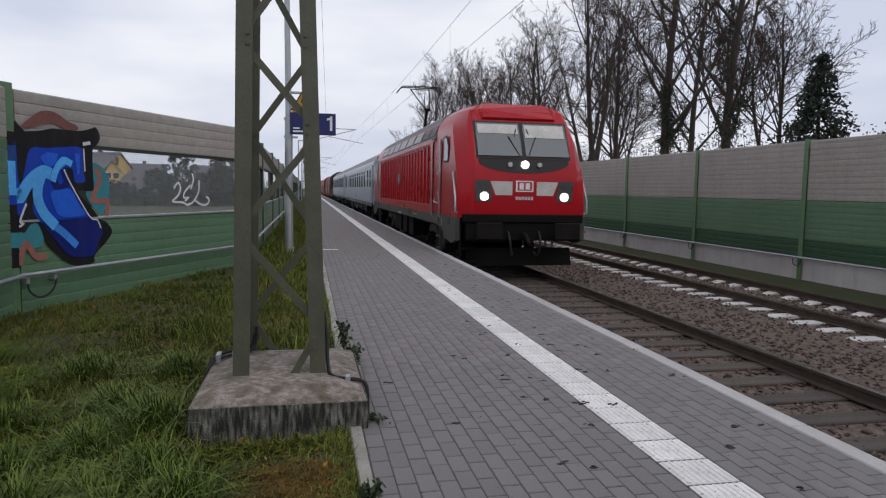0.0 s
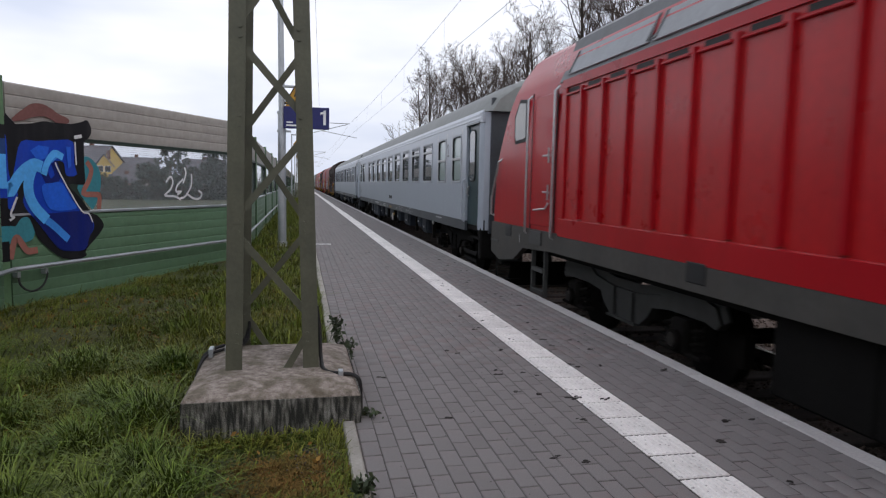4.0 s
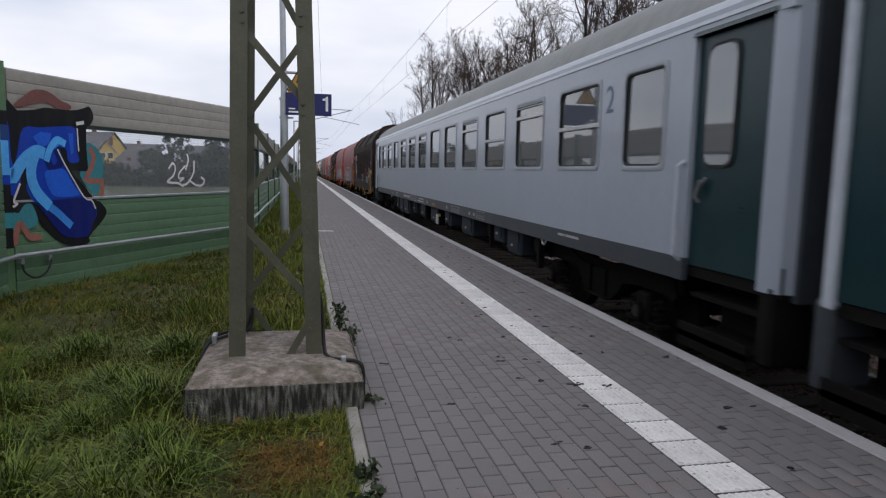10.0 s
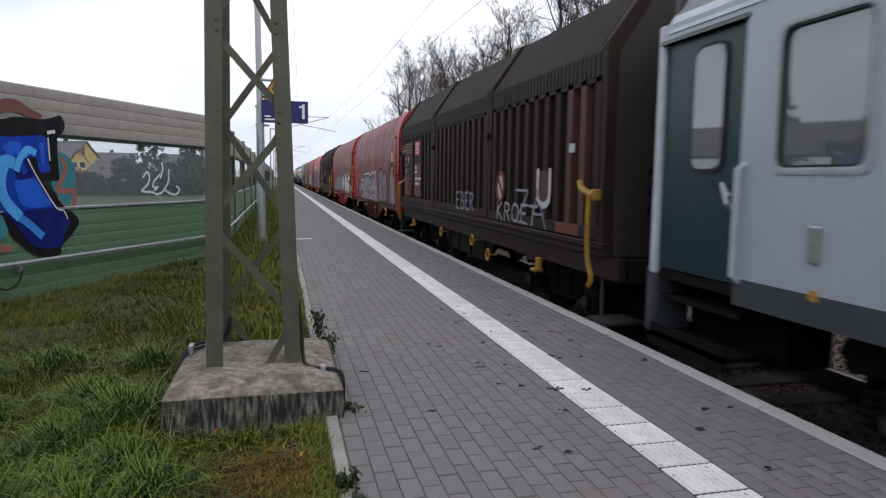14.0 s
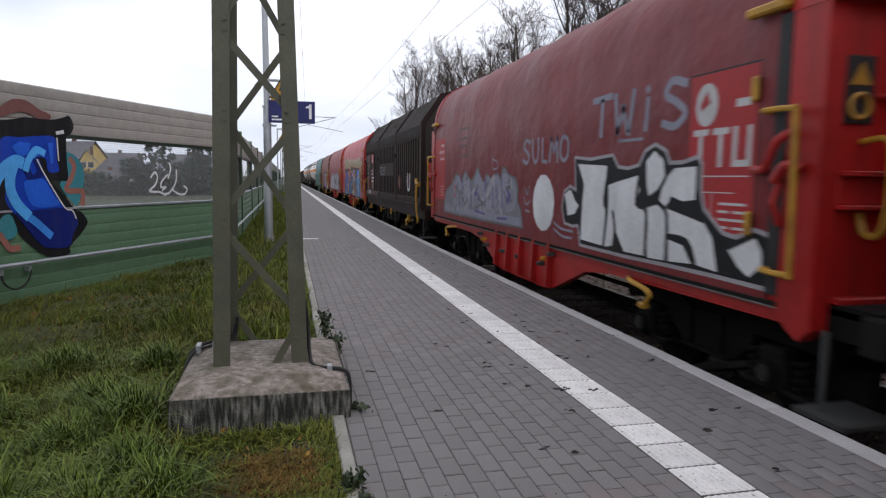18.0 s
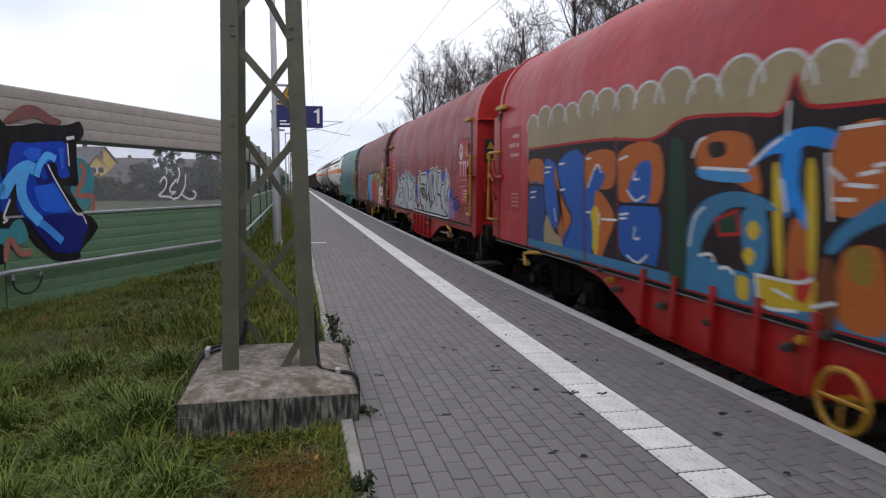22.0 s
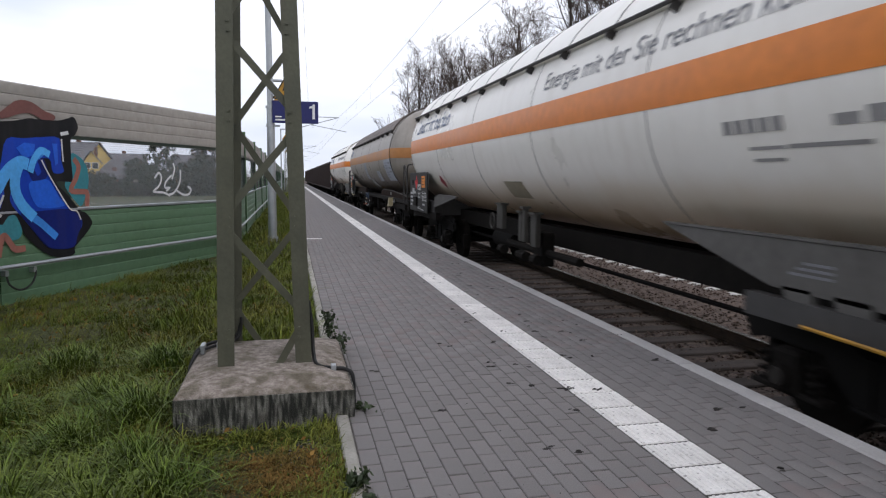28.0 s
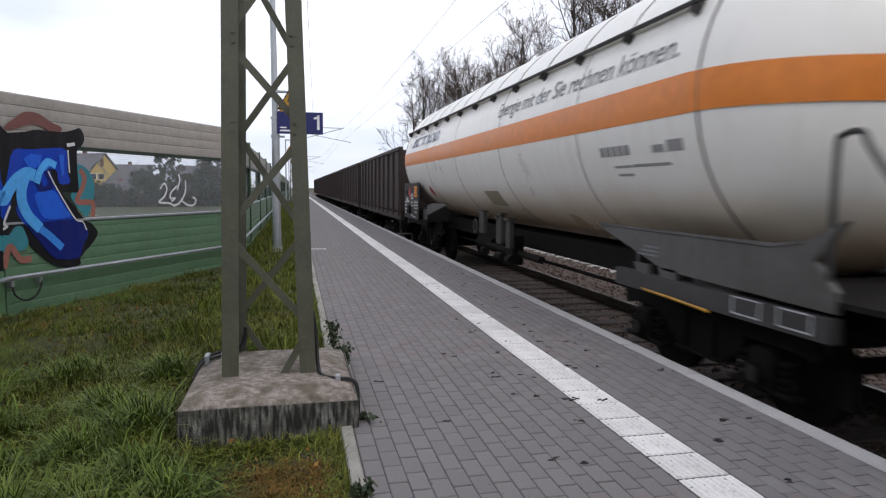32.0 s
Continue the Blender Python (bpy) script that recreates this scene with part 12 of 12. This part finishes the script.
part("disc", M().prism([(1.87 + math.cos(i * math.pi / 10) * 0.19, 1.51 + math.sin(i * math.pi / 10) * 0.19) for i in range(20)], "x", -1.459, -1.4555), sign_white_mat, info)
part("pictogram", M().box(-1.4615, -1.4595, 1.82, 2.0, 1.5, 1.57).box(-1.4615, -1.4595, 1.72, 1.82, 1.49, 1.51), black_mat, info)
part("sign_lettering", bars(M(), -1.4555, 1.68, 1.14, [0.38], 0.05), letter_white, info)
for k in range(4):
    part("sign_lettering", bars(M(), -1.4555, 1.4, 1.24 + 0.05 * k, [0.2], 0.022), letter_white, info)
w8 = wagon_at(174.2)
piece(w8, X - 0.004, 9.4, 3.8, 1.45, 2.15, "SEUMS", [("black", 0.05)], "black sprayed outline letters", 20, 0.06)
piece(w8, X - 0.002, 9.2, 4.0, 1.45, 2.05, "SEUMS", [("grey", 0.04)], "", 21, 0.06)
w1, w4 = wagon_at(87.2), wagon_at(124.35)
piece(w1, -1.478, 4.0, 2.3, 1.3, 1.55, "KROET", [("silver", 0.035)], "pale sprayed tag", 22)
piece(w1, -1.478, 3.2, 2.0, 1.3, 1.75, "ZA", [("lilac", 0.035)], "pale sprayed tag", 23)
piece(w1, -1.478, 6.4, 5.2, 1.35, 1.65, "EBER", [("lilac", 0.04)], "pale sprayed tag", 24)
piece(w4, -1.4865, 7.86, 6.6, 2.0, 2.24, "TECHS", [("grey", 0.035)], "faded pale lettering", 25)
piece(w4, -1.4785, 11.25, 10.5, 1.27, 1.41, "MARK", [("white", 0.035)], "white sprayed tag", 26)
piece(w4, -1.4785, 10.3, 9.45, 1.25, 1.39, "MAX", [("dusk", 0.035)], "white sprayed tag", 27)

# class numerals and repainted patches on the coaches
for front, spots in ((33.1, ((3.14, 2.52), (24.5, 2.56))), (60.15, ((3.03, 2.56), (24.45, 2.56)))):
    c_ = wagon_at(front)
    for y, z in spots:
        ob_ = part("class_numeral", text_mesh("2", 0.42, letter_blue if front > 50 else letter_grey, "class_numeral"), None, c_, "grey numeral 2")
        ob_.matrix_basis = pose(-1.414, y, z, 90, 0, -90)
c1 = wagon_at(33.1)
part("repaint_patch", M().box(-1.4115, -1.409, 1.68, 1.755, 1.9, 3.05).box(-1.4115, -1.409, 2.64, 2.72, 1.9, 3.05).box(-1.4115, -1.409, 3.15, 3.23, 1.9, 3.05).box(-1.4115, -1.409, 4.16, 4.24, 1.9, 3.05), coach_patch, c1, "lighter repainted patch round the end window")
part("side_vent", M().box(-1.418, -1.412, 12.4, 13.2, 1.36, 1.47, 0.003), black_mat, c1, "black ventilation grille")

# ---- the pieces of the platform: kerb stones, coping, tactile tiles, pavers ----
kerb_stone = M().box(0.237, 0.307, 0.004, 0.996, -0.25, 0.012, 0.008).made("kerb_stone", kerb_mat)
for i in range(-6, 60):
    part("kerb_stone", kerb_stone, None, platform).matrix_basis = pose(random.uniform(-0.004, 0.004), -1 + i, random.uniform(-0.006, 0.006))
coping = M().box(2.886, 3.017, 0.003, 0.997, -0.12, 0.004, 0.008).made("coping_stone", coping_mat)
for i in range(-6, 75):
    part("coping_stone", coping, None, platform).matrix_basis = pose(random.uniform(-0.002, 0.002), -1.6 + i, 0)
part("far_coping", M().box(2.886, 3.017, 73.4, 170, -0.12, 0.004), coping_mat, platform)
tile = M().box(1.799, 2.089, 0.0, 0.266, -0.04, 0.001, 0.0025)
for k in range(8):
    x = 1.812 + k * 0.0355
    tile.prism([(x, 0.0), (x + 0.004, 0.005), (x + 0.016, 0.005), (x + 0.02, 0.0)], "y", 0.004, 0.262)
tile = tile.made("tactile_tile", tactile_mat)
for i in range(-26, 142):
    part("tactile_tile", tile, None, platform).matrix_basis = pose(0, 1.635 + 0.285 * i, random.uniform(-0.001, 0.001), random.uniform(-0.25, 0.25))
part("paint_mark", M().box(0.33, 0.68, 15.24, 15.36, -0.01, 0.004), tactile_mat, platform)

COLS = [0.316 + 0.0983 * k for k in range(15)] + [2.098 + 0.0978 * k for k in range(8)]
WID = [0.0983] * 15 + [0.0978] * 8
ROW = 0.1905


def paver(w):
    j, c = 0.0045, 0.003
    x0, x1, y0, y1 = 0.0024, w - 0.0024, j, ROW - j
    m = M()
    m.v = [(x0, y0, -0.03), (x1, y0, -0.03), (x1, y1, -0.03), (x0, y1, -0.03), (x0, y0, -c), (x1, y0, -c), (x1, y1, -c), (x0, y1, -c), (x0 + c, y0 + c, 0), (x1 - c, y0 + c, 0), (x1 - c, y1 - c, 0), (x0 + c, y1 - c, 0)]
    m.f = [(0, 1, 5, 4), (1, 2, 6, 5), (2, 3, 7, 6), (3, 0, 4, 7), (4, 5, 9, 8), (5, 6, 10, 9), (6, 7, 11, 10), (7, 4, 8, 11), (8, 9, 10, 11)]
    return m


pavers = {w: paver(w).made("paver", paver_mat) for w in (0.0983, 0.0978)}
far_v, far_f = [], []
for ci, (x, w) in enumerate(zip(COLS, WID)):
    y = 1.2 - 37 * ROW + (ROW / 2 if ci % 2 else 0)
    template = paver(w)
    while y < 42:
        z, tilt = random.uniform(-0.0015, 0.0012), random.uniform(-0.4, 0.4)
        if 2.55 < y < 4.9:
            part("paver", pavers[w], None, platform).matrix_basis = pose(x, y, z, tilt, random.uniform(-0.5, 0.5))
        else:
            k = len(far_v)
            far_v += [(x + a, y + b, z + c) for a, b, c in template.v[4:]]
            far_f += [(k + a, k + b, k + c, k + d) for a, b, c, d in ((0, 1, 5, 4), (1, 2, 6, 5), (2, 3, 7, 6), (3, 0, 4, 7), (4, 5, 6, 7))]
        y += ROW
pv = part("paving_field", raw("paving_field", np.array(far_v), np.array(far_f), paver_mat), None, platform)
pv["kind"] = "stuff"


# ---- motion ----
def motions():
    for ob, front in TRAIN:
        walk(ob, [(t, pose(TRACK1, front - run(t), RAIL)) for t in range(33)])
    # the wheels roll: a row for every quarter turn or less
    times, far = [], 68.0
    for i in range(3201):
        turn = math.degrees(run(i / 100) / 0.46)
        if i == 0 or i == 3200 or turn >= far:
            times.append((i / 100, turn))
            far = turn + 68.0
    for wheel, side, y in WHEELS:
        walk(wheel, [(t, pose(-0.75, y, 0.46, a) if side < 0 else pose(0.75, y, 0.46, -a, 0, 180)) for t, a in times])


motions()
